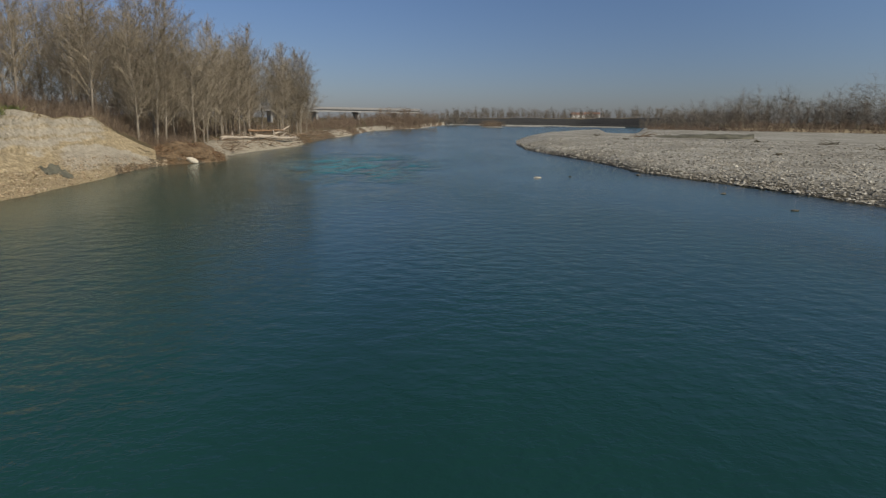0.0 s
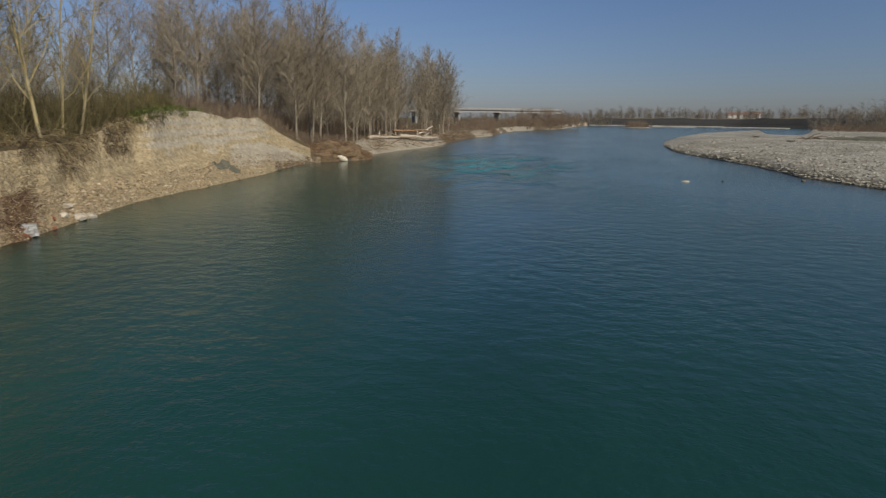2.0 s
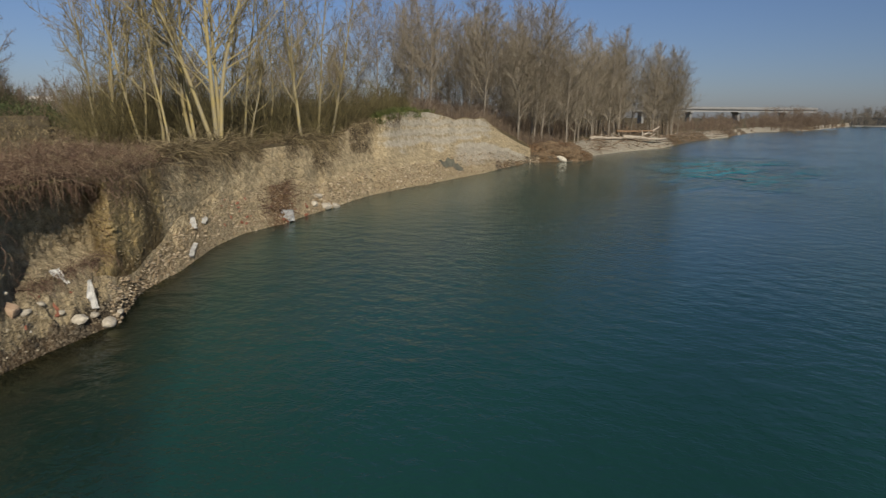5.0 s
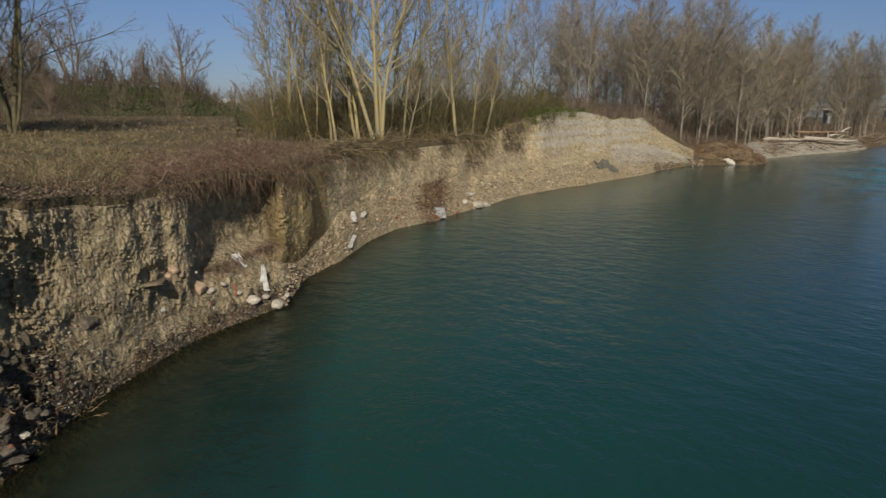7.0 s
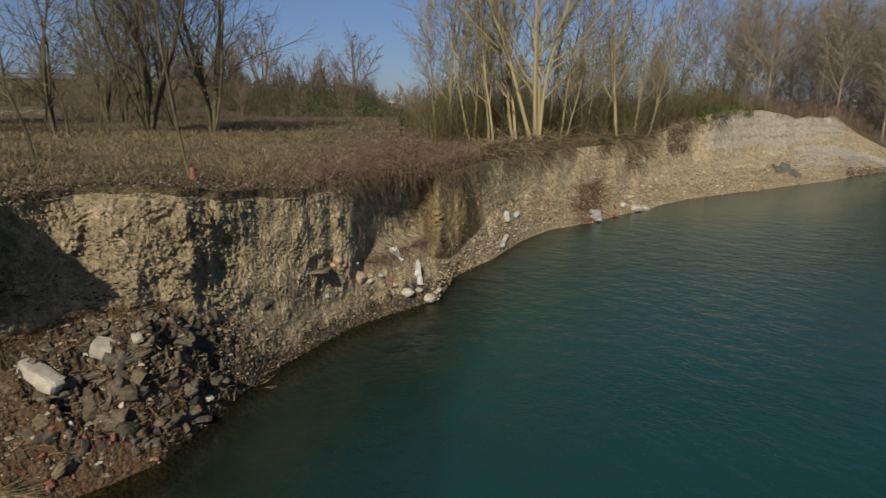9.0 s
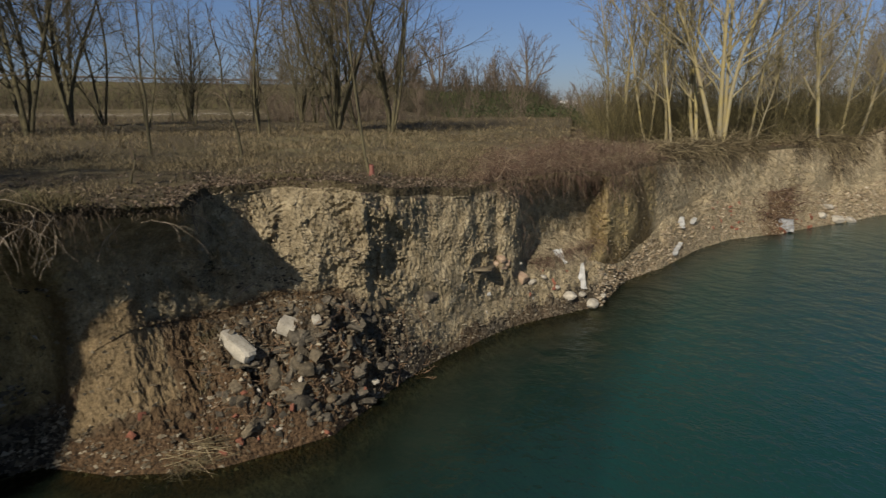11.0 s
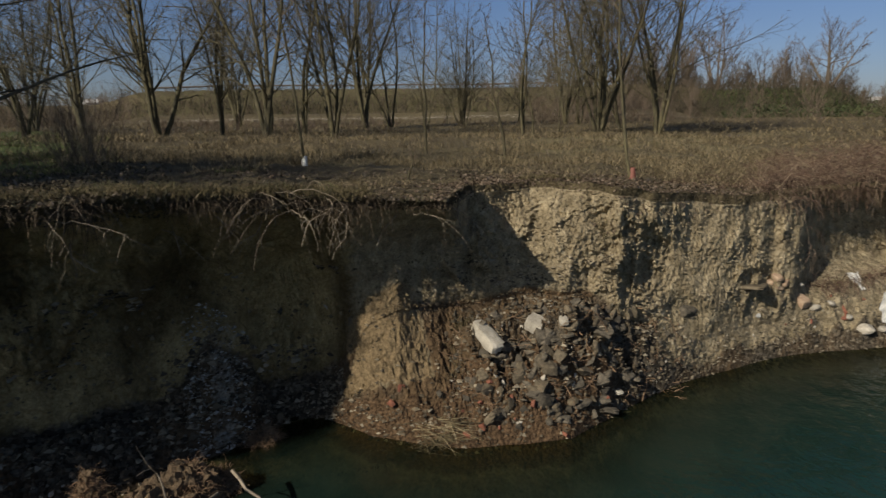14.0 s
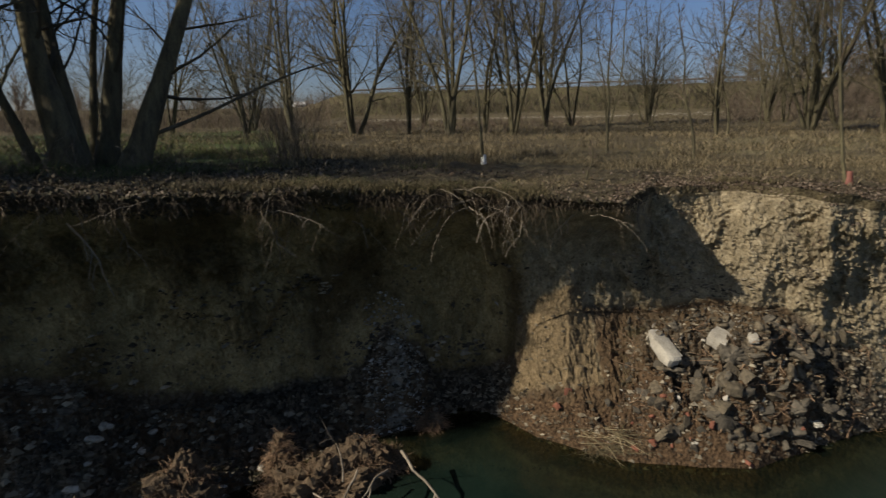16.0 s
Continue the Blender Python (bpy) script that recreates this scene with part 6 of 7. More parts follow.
def slope_brush():
    """Curtains of dead brush that cling to the slumped slope below its edge."""
    g = np.random.default_rng(88)
    polys = []
    # middle bearing, half width, lowest share of the face, count, thickness
    for c, wide, low_s, count, thick in [(37.4, 0.7, 0.7, 130, 0.016), (40.5, 0.8, 0.4, 420, 0.021), (42.7, 0.4, 0.5, 170, 0.019), (44.2, 0.4, 0.35, 220, 0.019), (46.6, 0.5, 0.72, 110, 0.013), (49.4, 0.6, 0.7, 130, 0.012),
                                         (52.0, 0.6, 0.7, 130, 0.011), (54.6, 0.8, 0.6, 160, 0.01), (57.4, 0.7, 0.6, 110, 0.007), (59.4, 0.5, 0.65, 70, 0.006)]:
        P, N = face_places(count, c - wide, c + wide, low_s, 1.0, g)
        n = len(P)
        side = -P * (1, 1, 0) / np.linalg.norm(P * (1, 1, 0), axis=1, keepdims=True)
        way = side * g.uniform(0.3, 1.0, (n, 1)) + g.normal(0, 0.4, (n, 3)) + np.array([0, 0, 0.1])
        polys += sticks(P - side * 0.1, way, g.uniform(0.5, 1.5, n), thick * g.uniform(0.6, 1.3, n), 6, 0.16, 0.25, g)
    v, f = tubes(polys, 3)
    thing("slope_brush", "dead brown brush clinging to the slumped slope", "brush", kind="stuff", data=mesh_of("slope_brush", v, f, TWIG_CURTAIN))


slope_brush()
P, N = face_places(2600, 58, 99, 0.0, 0.95, g9)
pebbles("soil_clods", "crumbling clods of silt in the cut face", P, N * np.sign(np.sum(-N * P * (1, 1, 0), 1))[:, None], 0.034, SOIL_CLOD, 5, 0.9)
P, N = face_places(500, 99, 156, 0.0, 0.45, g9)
pebbles("soil_clods", "clods and stones in the shaded cut face", P, N * np.sign(np.sum(-N * P * (1, 1, 0), 1))[:, None], 0.045, CLOD_SHADED, 6, 0.9)
P, N = face_places(420, 38, 58, 0.0, 0.6, g9)
pebbles("soil_clods", "clods of silt in the slumped bank", P, N * np.sign(np.sum(-N * P * (1, 1, 0), 1))[:, None], 0.07, SOIL_CLOD, 7, 0.9)


P, N = face_places(3600, 98, 156, 0.9, 1.0, g9)
flakes("lip_leaves", "pale dead leaves and ivy caught in the overhanging turf", "leaf litter", P - 0.03 * P * (1, 1, 0) / 8, 0.032, LEAF_DARK, 0.02, 0.9)


def crumpled(name, w, h, mat, seed, label, category, bearing, dip, rz, stand=0.0, lift=0.05, taper=0.0):
    """A crumpled sheet or sack with thickness."""
    g = np.random.default_rng(seed)
    nx, nz = 9, 11
    V = []
    for i in range(nx):
        for j in range(nz):
            u, t = i / (nx - 1) - 0.5, j / (nz - 1)
            k = 1 - taper * t
            q = Vector((u * 5 + seed, t * 4, 0))
            V.append((u * w * k + 0.06 * w * noise.noise(q * 1.7), 0.28 * w * noise.noise(q) + 0.1 * w * noise.noise(q * 2.7), t * h + 0.05 * h * noise.noise(q * 2)))
    V = np.array(V)
    n = len(V)
    back = V + (0, 0.03 * w + 0.004, 0)
    F = grid_faces(nx, nz)
    rim = [i * nz for i in range(nx)] + [(nx - 1) * nz + j for j in range(1, nz)] + [i * nz + nz - 1 for i in range(nx - 2, -1, -1)] + [j for j in range(nz - 2, 0, -1)]
    edge = [(rim[i], rim[(i + 1) % len(rim)], rim[(i + 1) % len(rim)] + n, rim[i] + n) for i in range(len(rim))]
    faces = F.tolist() + [tuple(x + n for x in f[::-1]) for f in F.tolist()] + edge
    ob = thing(name, label, category, data=mesh_of(name, np.concatenate([V, back]), faces, mat, smooth=True))
    return lay(ob, bearing, dip, 1, -90 + stand, 0, rz, lift)


crumpled("plastic_sack", 0.3, 0.7, PLASTIC, 3, "torn white plastic sack standing in the rubble", "sack", 63.4, -15.6, 60, 78, 0.0, 0.75)
crumpled("plastic_sheet", 0.28, 0.22, PLASTIC, 8, "small white plastic sheet on the bank", "plastic sheet", 72.4, -16.5, 80, 30, 0.0, 0.2)
crumpled("plastic_sack", 0.3, 0.45, PLASTIC, 5, "torn white plastic sack caught in the bank", "sack", 55.1, -9.7, 50, 60, 0.0, 0.5)
crumpled("plastic_sheet", 0.2, 0.85, PLASTIC, 11, "long strip of white plastic sheet by the water", "plastic sheet", 55.5, -12.2, 40, 22, 0.05, 0.3)
crumpled("plastic_sack", 0.75, 0.6, PLASTIC_GREY, 14, "grey white plastic sack by the waterline", "sack", 47.1, -9.4, 40, 55, 0.0, 0.3)
crumpled("plastic_sheet", 0.3, 0.3, PLASTIC, 17, "scrap of white plastic in the debris", "plastic sheet", 54.3, -9.3, 10, 50, 0.0, 0.2)
crumpled("plastic_sheet", 0.28, 0.5, PLASTIC, 21, "grey plastic scrap under the cut face", "plastic sheet", 65.2, -13.4, 90, 40, 0.0, 0.2)


def root(name, label, bearing, dip, way, length, r, seed, droop=0.1, fork=3, mat=None, group="exposed roots"):
    """A bare root or stick with side roots, from a place on the bank."""
    t = Tree(seed)
    p, n = on_slope(bearing, dip)
    pts, rad, d = t.limb(np.array(p) - np.array(way) * 0.1, way, length, r, r * 0.3, 8, -droop, 0.27)
    for k in range(fork):
        i = 2 + k % 5
        t.limb(pts[i], t.fork(pts[i + 1] - pts[i], 40), length * t.rng.uniform(0.25, 0.5), rad[i] * 0.6, r * 0.2, 6, -droop, 0.2)
    v, f = tubes(t.wood, 5)
    return thing(name, label, "root", group, data=mesh_of(name, v, f, mat or WOOD_ROOT, smooth=True))


for i, (b, dp, l, r) in enumerate([(98.6, -7.6, 0.8, 0.016), (99.2, -8.0, 0.9, 0.014), (104.5, -8.6, 0.7, 0.016), (110.0, -7.6, 1.0, 0.014), (112.8, -7.4, 1.1, 0.016), (108.8, -8.2, 0.9, 0.012), (116.5, -8.6, 0.8, 0.012),
                                   (125.0, -9.0, 1.1, 0.014), (131.4, -9.5, 0.9, 0.014), (120.5, -8.0, 0.8, 0.01), (147.6, -7.5, 1.2, 0.02), (144.6, -8.0, 1.0, 0.012), (94.0, -14.6, 0.7, 0.012), (101.4, -12.0, 0.8, 0.01), (93.2, -11.0, 0.5, 0.01)]):
    g5 = np.random.default_rng(400 + i)
    out = -np.array(polar(b, 1.0))
    side = np.array([out[1], -out[0], 0]) * g5.choice([-1, 1])
    root("exposed_root", "pale bare root hanging from the bank", b, dp, out * 0.5 + side * g5.uniform(0.3, 1.0) + (0, 0, -g5.uniform(0.1, 0.7)), l, r, 500 + i, 0.12)


def arching_root(bearing, seed):
    """A pale root that springs out of the turf edge, curls and hangs."""
    g = np.random.default_rng(seed)
    rt, zt = float(bank(bearing)[3]), float(bank(bearing)[4])
    out = -np.array(polar(bearing, 1.0))
    side = np.array([out[1], -out[0], 0.0]) * g.choice([-1, 1])
    up = np.array([0, 0, 1.0])
    spread, reach, rise, fall = g.uniform(0.2, 1.0), g.uniform(0.1, 0.45), g.uniform(-0.05, 0.22), g.uniform(0.2, 0.95)
    s = np.linspace(0, 1, 14)[:, None]
    pts = np.array(polar(bearing, rt + 0.08, zt - g.uniform(-0.03, 0.25))) + out * reach * np.sin(s * 2.0) + side * spread * s + up * (rise * np.sin(s * 3.0) - fall * s ** 2.2)
    pts = pts + np.cumsum(g.normal(0, 0.014, (14, 3)), 0)
    r = g.uniform(0.004, 0.009)
    polys = [(pts, np.linspace(r, r * 0.35, 14))]
    for k in g.integers(3, 11, 3):
        way = (pts[k + 1] - pts[k]) + g.normal(0, 0.07, 3)
        polys += sticks(pts[k][None], way[None], np.array([g.uniform(0.15, 0.5)]), r * 0.6, 7, 0.09, 0.25, g)
    v, f = tubes(polys, 5)
    thing("exposed_root", "pale bare root curling out of the turf edge", "root", "exposed roots", data=mesh_of("exposed_root", v, f, WOOD_ROOT, smooth=True))


g5 = np.random.default_rng(450)
for i in range(22):
    arching_root(g5.normal(114.2, 2.4) if i < 10 else g5.uniform(98, 152), 560 + i)
for i in range(110):
    g5 = np.random.default_rng(600 + i)
    b = g5.uniform(78, 100)
    dp = g5.uniform(-24.5 if b < 90 else -26, -16.5)
    w = g5.normal(0, 1, 3)
    w[2] = abs(w[2]) * 0.25
    root("stick", "brown broken stick in the rubble", b, dp, w / np.linalg.norm(w), g5.uniform(0.2, 0.75), g5.uniform(0.005, 0.014), 700 + i, 0.04, 3, WOOD_BROWN, "sticks in the rubble")


def root_clump(bearing, r, size, seed, label):
    """A lump of fallen turf with roots sticking out of it, at the waterline."""
    p = polar(bearing, r)
    ob = at(thing("root_clump", label, "root clump", "fallen root clumps"), p[0], p[1], -0.1, bearing)
    bm = bmesh.new()
    bmesh.ops.create_icosphere(bm, subdivisions=5, radius=1)
    for v in bm.verts:
        c = v.co.copy()
        p = Vector((c.x * size[0], c.y * size[1], c.z * size[2]))
        q = p * 2.4 + Vector((seed, 0, 0))
        v.co = p + c * min(size) / 0.55 * (0.34 * noise.noise(q) + 0.2 * noise.noise(q * 2.6) - 0.3 * abs(noise.noise(q * 4.3)) + 0.12 * noise.noise(q * 8) + 0.07 * noise.noise(q * 17) + 0.04 * noise.noise(q * 33))
    me = bpy.data.meshes.new("soil_lump")
    bm.to_mesh(me)
    bm.free()
    me.materials.append(EARTH_BROWN)
    part("soil_lump", me, ob)
    g = np.random.default_rng(seed)
    n = 900
    d = g.normal(0, 1, (n, 3))
    d[:, 2] = np.abs(d[:, 2]) * 0.7
    d /= np.linalg.norm(d, axis=1, keepdims=True)
    polys = sticks(d * np.array(size) * 0.85, d + g.normal(0, 0.6, (n, 3)), g.uniform(0.05, 0.3, n), 0.0025 + 0.008 * g.random(n) ** 5, 5, 0.12, 0.35, g)
    v, f = tubes(polys, 4)
    tagged(part("root_tangle", mesh_of("root_tangle", v, f, WOOD_BROWN), ob, "tangle of brown roots"), kind="stuff")


root_clump(129.6, 7.95, (0.95, 0.5, 0.55), 3, "fallen clod of earth matted with fine brown roots at the waterline")
root_clump(124.6, 8.2, (0.36, 0.32, 0.72), 12, "upright fallen clod of earth and roots at the waterline")
root_clump(122.2, 8.35, (0.24, 0.22, 0.42), 21, "small fallen clod of earth with dangling roots")
root_clump(118.0, 9.5, (0.24, 0.2, 0.34), 5, "small brown clod of earth by the gravel chute")
root_clump(132.9, 8.5, (0.2, 0.2, 0.75), 15, "narrow fallen clod of brown earth under the bank")
root_clump(141.9, 8.1, (0.45, 0.36, 0.9), 8, "upright fallen clod of brown earth at the waterline")
for i, (b, r, z, w, l, rad) in enumerate([(121.0, 7.9, 0.5, (0.5, 0.9, -0.25), 1.5, 0.026), (127.0, 7.6, 0.3, (0.05, 0.1, 1.0), 1.3, 0.014), (125.5, 7.5, 0.5, (0.6, 0.3, -0.3), 0.9, 0.018), (130.0, 7.5, 0.25, (0.3, 0.9, 0.1), 1.4, 0.014), (122.5, 7.6, 0.4, (0.9, 0.2, -0.1), 0.8, 0.02)]):
    t = Tree(800 + i)
    pts, rd, d = t.limb(np.array(polar(b, r, z)), w, l, rad, rad * 0.4, 8, -0.02, 0.16)
    t.limb(pts[4], t.fork(d, 45), l * 0.4, rad * 0.6, rad * 0.2, 5, 0, 0.15)
    v, f = tubes(t.wood, 5)
    thing("exposed_root", "pale bare root reaching from a fallen clod", "root", "exposed roots", data=mesh_of("exposed_root", v, f, WOOD_ROOT, smooth=True))


def wreckage():
    g = np.random.default_rng(91)
    P, N = toe_places(900, 44.8, 50.6, 0.0, 1.15, g)
    b = np.degrees(np.arctan2(-P[:, 0], P[:, 1]))
    rw, rf = bank(b)[0], bank(b)[1]
    share = (np.hypot(P[:, 0], P[:, 1]) - rw) / (rf - rw)
    P = P[((b - 47.6) / 1.9) ** 2 + ((share - 0.55) / 0.5) ** 2 + g.normal(0, 0.35, len(b)) < 1]
    n = len(P)
    way = g.normal(0, 1, (n, 3)) * (1, 1, 0.4)
    v, f = tubes(sticks(P + (0, 0, 0.08), way, g.uniform(0.2, 0.9, n), 0.008 + 0.02 * g.random(n) ** 2, 4, 0.02, 0.25, g), 3)
    thing("debris_sticks", "reddish brown sticks and rubbish washed onto the bank", "debris", kind="stuff", data=mesh_of("debris_sticks", v, f, CANE_RED))


wreckage()


def sand_slump():
    """The tongue of loose brown sand below the corner of the bank."""
    P, N = toe_places(1600, 99.5, 109, 0.0, 0.4, np.random.default_rng(5))
    way = np.random.default_rng(6).normal(0, 1, (140, 3)) * (1, 1, 0.1)
    base, _ = toe_places(140, 98.5, 103.5, 0.02, 0.12, np.random.default_rng(8))
    v, f = tubes(sticks(base + (0, 0, 0.03), way + np.array([-0.8, 1.2, 0]), np.full(140, 0.6), 0.007, 4, 0.0, 0.1), 3)
    thing("straw", "washed-up straw stalks at the waterline", "straw", kind="stuff", data=mesh_of("straw", v, f, GRASS_DRY))


sand_slump()


# ---------------------------------------------------------------- driftwood and the reed heap farther up the bank
def log(name, label, a, b, r, seed, mat=WOOD_GREY):
    t = Tree(seed)
    a, b = np.array(a), np.array(b)
    pts = np.array([a + (b - a) * s + t.rng.normal(0, r * 0.4, 3) for s in np.linspace(0, 1, 8)])
    t.wood.append((pts, r * np.linspace(1, 0.55, 8)))
    for k in range(3):
        i = 2 + k
        t.limb(pts[i], t.fork(b - a, 50), r * 5, r * 0.4, r * 0.2, 4, 0, 0.1)
    v, f = tubes(t.wood, 8)
    caps = [list(range(7, -1, -1)), list(range(56, 64))]
    return thing(name, label, "log", "driftwood", data=mesh_of(name, v, f + caps, mat, smooth=True))


def ground_pt(b, r, dz=0.0):
    p = spot(b, r)
    return (p.x, p.y, p.z + dz)


log("drift_log", "long bleached driftwood trunk on the low bank", ground_pt(16.8, 101, 0.6), ground_pt(13.3, 112, 1.2), 0.32, 1)
log("drift_log", "bleached driftwood trunk among sticks", ground_pt(19.6, 92, 0.4), ground_pt(16.2, 103, 0.6), 0.24, 2)
log("drift_log", "weathered driftwood trunk among sticks", ground_pt(17.4, 106, 1.0), ground_pt(14.4, 112, 1.5), 0.2, 3, WOOD_BROWN)
log("drift_log", "forked driftwood limb leaning on the pile", ground_pt(15.2, 110, 0.5), ground_pt(13.8, 116, 2.0), 0.16, 4)
g6 = np.random.default_rng(31)
b = g6.uniform(8.5, 20.0, 520)
rw = bank(b)[0]
base = np.array([ground_pt(x, y, 0.1) for x, y in zip(b, rw + g6.uniform(1.5, 15, 520))])
way = g6.normal(0, 1, (520, 3)) * (1, 1, 0.22)
v, f = tubes(sticks(base, way, g6.uniform(0.8, 3.5, 520), 0.03 + 0.05 * g6.random(520), 4, 0.01, 0.12, g6), 4)
thing("drift_sticks", "tangled driftwood sticks on the low bank", "driftwood", kind="stuff", data=mesh_of("drift_sticks", v, f, islands("driftwood_sticks", [(0.1, 0.07, 0.045), (0.24, 0.17, 0.11), (0.42, 0.35, 0.27)])))


def reed_heap():
    c = polar(22.9, 74.5)
    g = np.random.default_rng(41)
    bm = bmesh.new()
    bmesh.ops.create_icosphere(bm, subdivisions=5, radius=1)
    for v in bm.verts:
        q = v.co * 2.0
        k = 1 + 0.2 * noise.noise(q) + 0.1 * noise.noise(q * 3.1)
        v.co = Vector((v.co.x * 4.6, v.co.y * 2.6, v.co.z * 2.0)) * k
    me = bpy.data.meshes.new("reed_heap")
    bm.to_mesh(me)
    bm.free()
    me.materials.append(EARTH_BROWN)
    ob = at(thing("reed_heap", "heap of washed-up brown reeds at the waterline", "reed heap", data=None), c[0], c[1], 0, 35)
    part("core", me, ob)
    n = 1500
    d = g.normal(0, 1, (n, 3))
    d[:, 2] = np.abs(d[:, 2])
    d /= np.linalg.norm(d, axis=1, keepdims=True)
    way = g.normal(0, 1, (n, 3)) * (1, 1, 0.3)
    v, f = tubes(sticks(d * (4.5, 2.6, 2.0), way, g.uniform(0.5, 1.6, n), 0.018, 3, 0.05, 0.1, g), 3)
    part("reeds", mesh_of("reeds", v, f, islands("brown_reeds", [(0.1, 0.055, 0.03), (0.2, 0.12, 0.065), (0.3, 0.2, 0.12)])), ob)


reed_heap()


def draped_sheet():
    """A dark sheet that lies on the gravel below the cliff."""
    a, c = on_slope(33.0, -4.3)[0], on_slope(31.1, -4.7)[0]
    along = (c - a)
    across = Vector((-along.y, along.x, 0)).normalized()
    nx, ny = 22, 9
    V = []
    for i in range(nx):
        for j in range(ny):
            u, t = i / (nx - 1), j / (ny - 1) - 0.5
            q = Vector((u * 6, t * 2.5, 4.2))
            p = a + along * u + across * t * (0.6 + 0.4 * noise.noise(q * 0.6)) * (0.5 + 0.5 * math.sin(math.pi * (0.15 + 0.7 * u)))
            V.append((p.x, p.y, floor_at(p.x, p.y) + 0.1 + 0.07 * noise.noise(q * 1.7)))
    n = len(V)
    F = grid_faces(nx, ny).tolist()
    F += [tuple(k + n for k in f[::-1]) for f in F]
    V += [(x, y, z - 0.05) for x, y, z in V]
    thing("rubber_sheet", "dark green sheet lying crumpled below the cliff", "sheet", data=mesh_of("rubber_sheet", V, F, TARP, smooth=True))


draped_sheet()


# things on the gravel bar and in the water
def bar_drift(bearing, r, length, rad, seed, label, mat):
    p = spot(bearing, r, BAR_TREE)
    g = np.random.default_rng(seed)
    n = 26
    way = g.normal(0, 1, (n, 3)) * (1, 0.6, 0.18)
    v, f = tubes(sticks(np.array(p) + g.normal(0, 1, (n, 3)) * (length * 0.25, length * 0.2, 0.05) + (0, 0, rad), way, g.uniform(0.4, 1, n) * length, rad * g.uniform(0.3, 1, n), 5, 0.0, 0.15, g), 5)
    thing("drift_pile", label, "driftwood", "drift on the bar", data=mesh_of("drift_pile", v, f, mat))


bar_drift(-28.1, 86, 1.1, 0.08, 1, "small dark heap of driftwood on the gravel", BARK_DARK)
bar_drift(-31.6, 128, 2.6, 0.1, 2, "long dark streak of driftwood on the gravel", BARK_DARK)
bar_drift(-26.6, 132, 1.3, 0.09, 3, "dark driftwood on the gravel", BARK_DARK)
bar_drift(-17.4, 150, 3.4, 0.16, 4, "brown root stock on the gravel", BARK_BROWN)
bar_drift(-19.2, 160, 3.0, 0.16, 5, "brown root stock on the gravel", BARK_BROWN)
bar_drift(-35.2, 110, 1.6, 0.08, 6, "dark driftwood on the gravel", BARK_DARK)
bar_drift(-16.2, 130, 0.9, 0.08, 7, "dark driftwood on the gravel", BARK_DARK)
bar_drift(-13.6, 160, 1.2, 0.1, 8, "dark driftwood on the gravel", BARK_DARK)


def tarpaulin():
    c = spot(-22.4, 150, BAR_TREE)
    nx, ny = 24, 12
    V = []
    for i in range(nx):
        for j in range(ny):
            u, t = i / (nx - 1), j / (ny - 1)
            q = Vector((u * 5, t * 3, 1.7))
            k = 0.45 + 0.55 * math.sin(math.pi * (0.1 + 0.8 * u)) + 0.35 * noise.noise(q * 1.3)
            V.append(((u - 0.5) * 20, (t - 0.5) * 6 * k, 0.2 + (0.45 + 0.7 * u) * math.sin(math.pi * t) ** 0.7 * k + 0.3 * noise.noise(q * 2)))
    F = grid_faces(nx, ny).tolist()
    n = len(V)
    V += [(a, b, c2 - 0.12) for a, b, c2 in V]
    F += [tuple(x + n for x in f[::-1]) for f in F]
    ob = thing("mud_slab", "dark slab of dried mud and matting on the gravel", "debris", data=mesh_of("mud_slab", V, F, TARP, smooth=True))
    at(ob, c.x, c.y, c.z - 0.1, -18)


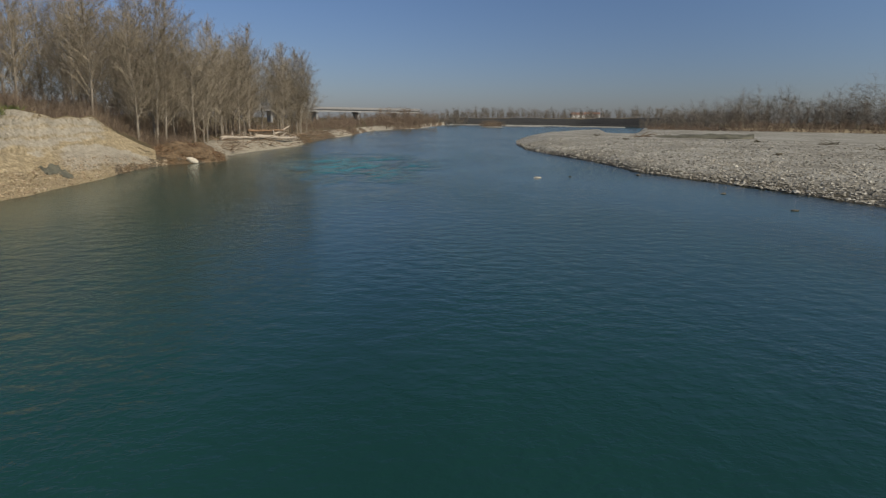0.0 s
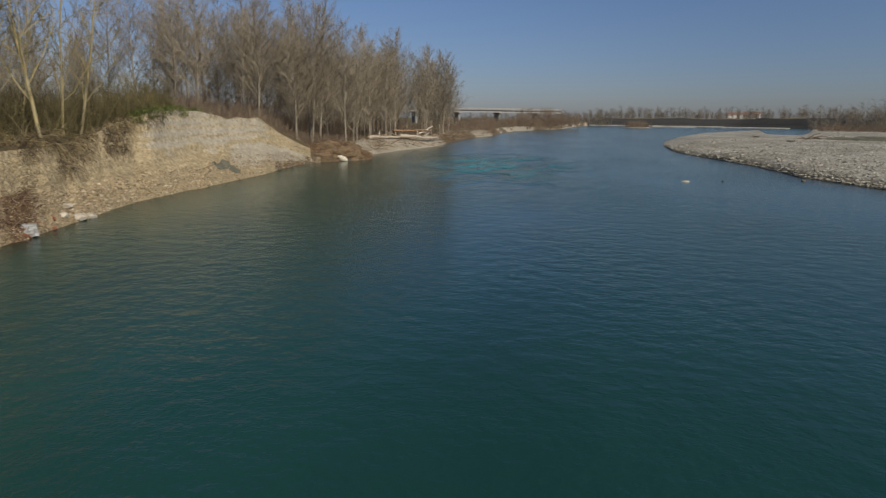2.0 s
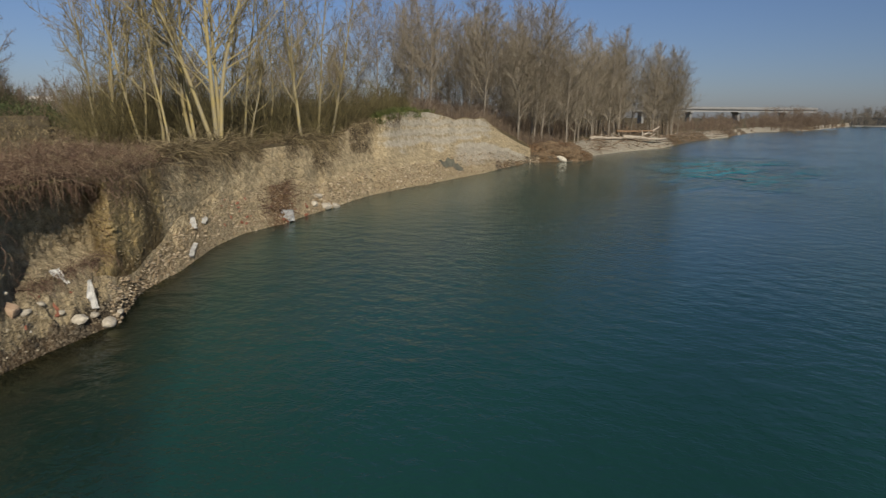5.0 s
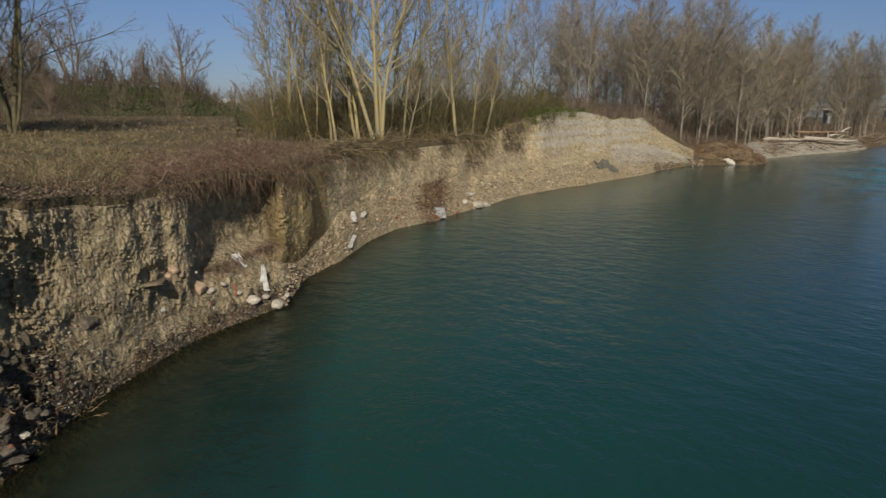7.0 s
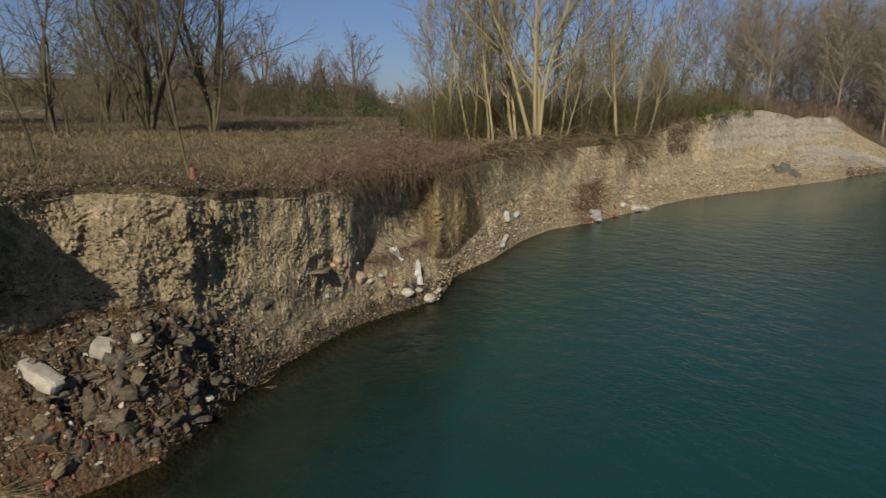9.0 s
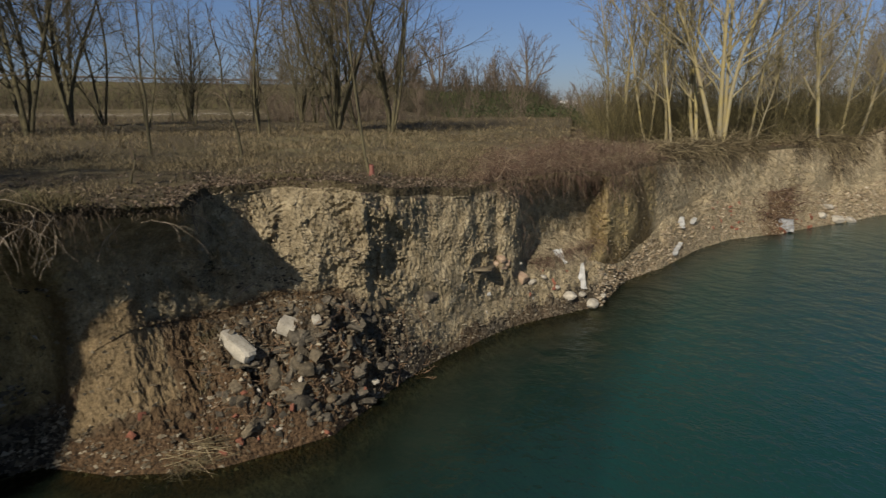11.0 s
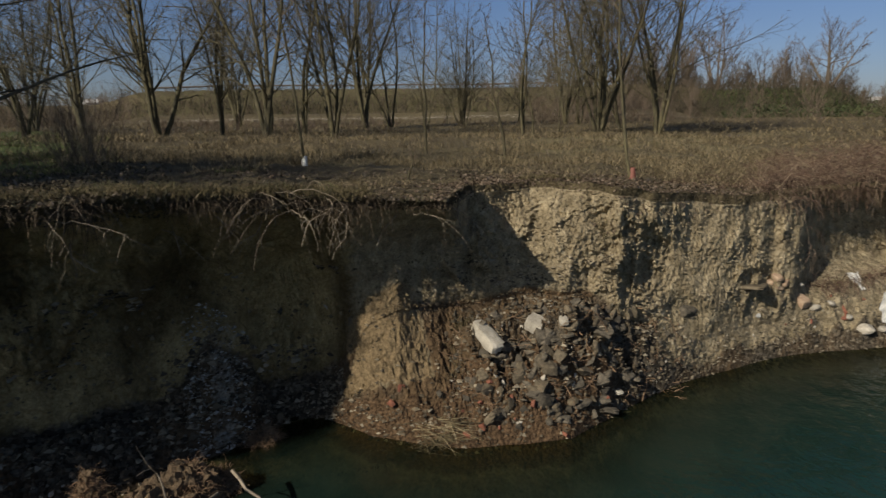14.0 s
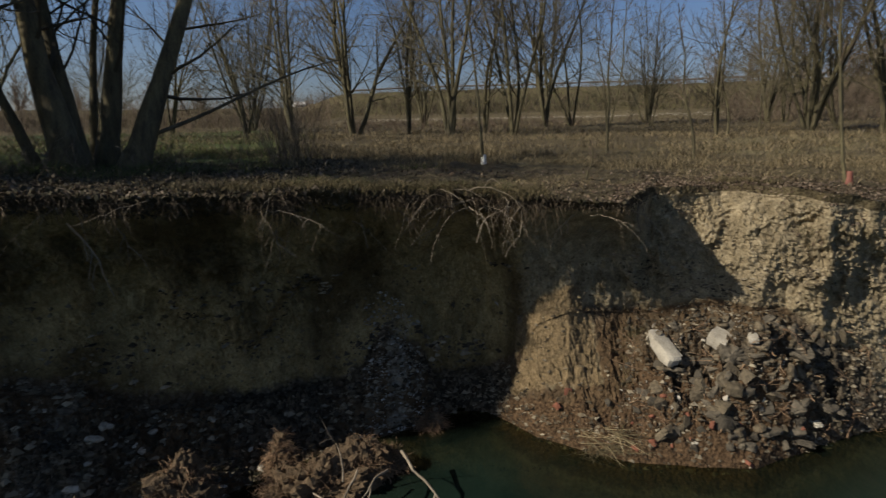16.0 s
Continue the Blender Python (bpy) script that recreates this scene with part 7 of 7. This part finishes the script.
tarpaulin()
for i, (b, r, s, m) in enumerate([(-8.6, 55, 0.5, CONCRETE), (-24.4, 48, 0.4, ROCK_GREY), (-17.4, 61, 0.6, ROCK_GREY), (-11.5, 57, 0.3, ROCK_GREY), (-29.8, 41, 0.35, ROCK_GREY)]):
    p = polar(b, r)
    ob = thing("river_stone", "stone just breaking the river's surface", "stone", "stones in the river", data=stone_mesh("river_stone", 120 + i, m, 0.5, angular=False))
    ob.matrix_basis = pose(p[0], p[1], 0.02, 0, 0, 40 * i) @ Matrix.Diagonal((s * 1.4, s, s * 0.7, 1))


def island():
    P = polar(-4.3, 400.0)
    nb, nr = 36, 10
    V, F = [], []
    for i in range(nb):
        a = i * 2 * math.pi / nb
        for j in range(nr):
            s = j / (nr - 1)
            k = 1 + 0.2 * noise.noise(Vector((math.cos(a) * 2, math.sin(a) * 2, 3)))
            V.append((math.cos(a) * 8 * s * k, math.sin(a) * 16 * s * k, 1.0 * (1 - s ** 2) - 0.15))
    ob = thing("river_island", "small gravel island grown with brown scrub", "island", data=mesh_of("river_island", V, grid_faces(nb, nr, True), GRAVEL, smooth=True))
    at(ob, P[0], P[1], 0)
    g = np.random.default_rng(51)
    n = 500
    base = np.stack([g.normal(0, 3.2, n), g.normal(0, 6, n), np.full(n, 0.5)], -1) + (P[0], P[1], 0)
    way = g.normal(0, 0.5, (n, 3))
    way[:, 2] = 1
    v, f = tubes(sticks(base, way, g.uniform(1.5, 5.5, n), 0.09, 4, 0, 0.15, g), 3)
    thing("island_scrub", "brown bare scrub on the river island", "scrub", kind="stuff", data=mesh_of("island_scrub", v, f, TWIG_BROWN))


island()


def far_bars():
    """Thin bright gravel strips before the far bank."""
    for b0, b1, r in ((-11.2, 0.6, 500.0), (-16.0, -11.0, 470.0), (-9.0, -5.5, 455.0)):
        bs = np.linspace(b0, b1, 40)
        s = np.linspace(0, 1, 8)
        wdt = 16 * np.sin(np.pi * np.linspace(0.04, 0.96, 40)) ** 0.5
        R = r + wdt[:, None] * s[None, :]
        Z = 0.75 * np.sin(np.pi * s)[None, :] * np.ones((40, 1)) - 0.06
        V = polar(np.repeat(bs[:, None], 8, 1), R, Z).reshape(-1, 3)
        thing("far_gravel_strip", "thin pale gravel strip in the far river bend", "gravel bar", kind="structure", data=mesh_of("far_gravel_strip", V, grid_faces(40, 8), GRAVEL, smooth=True))


far_bars()
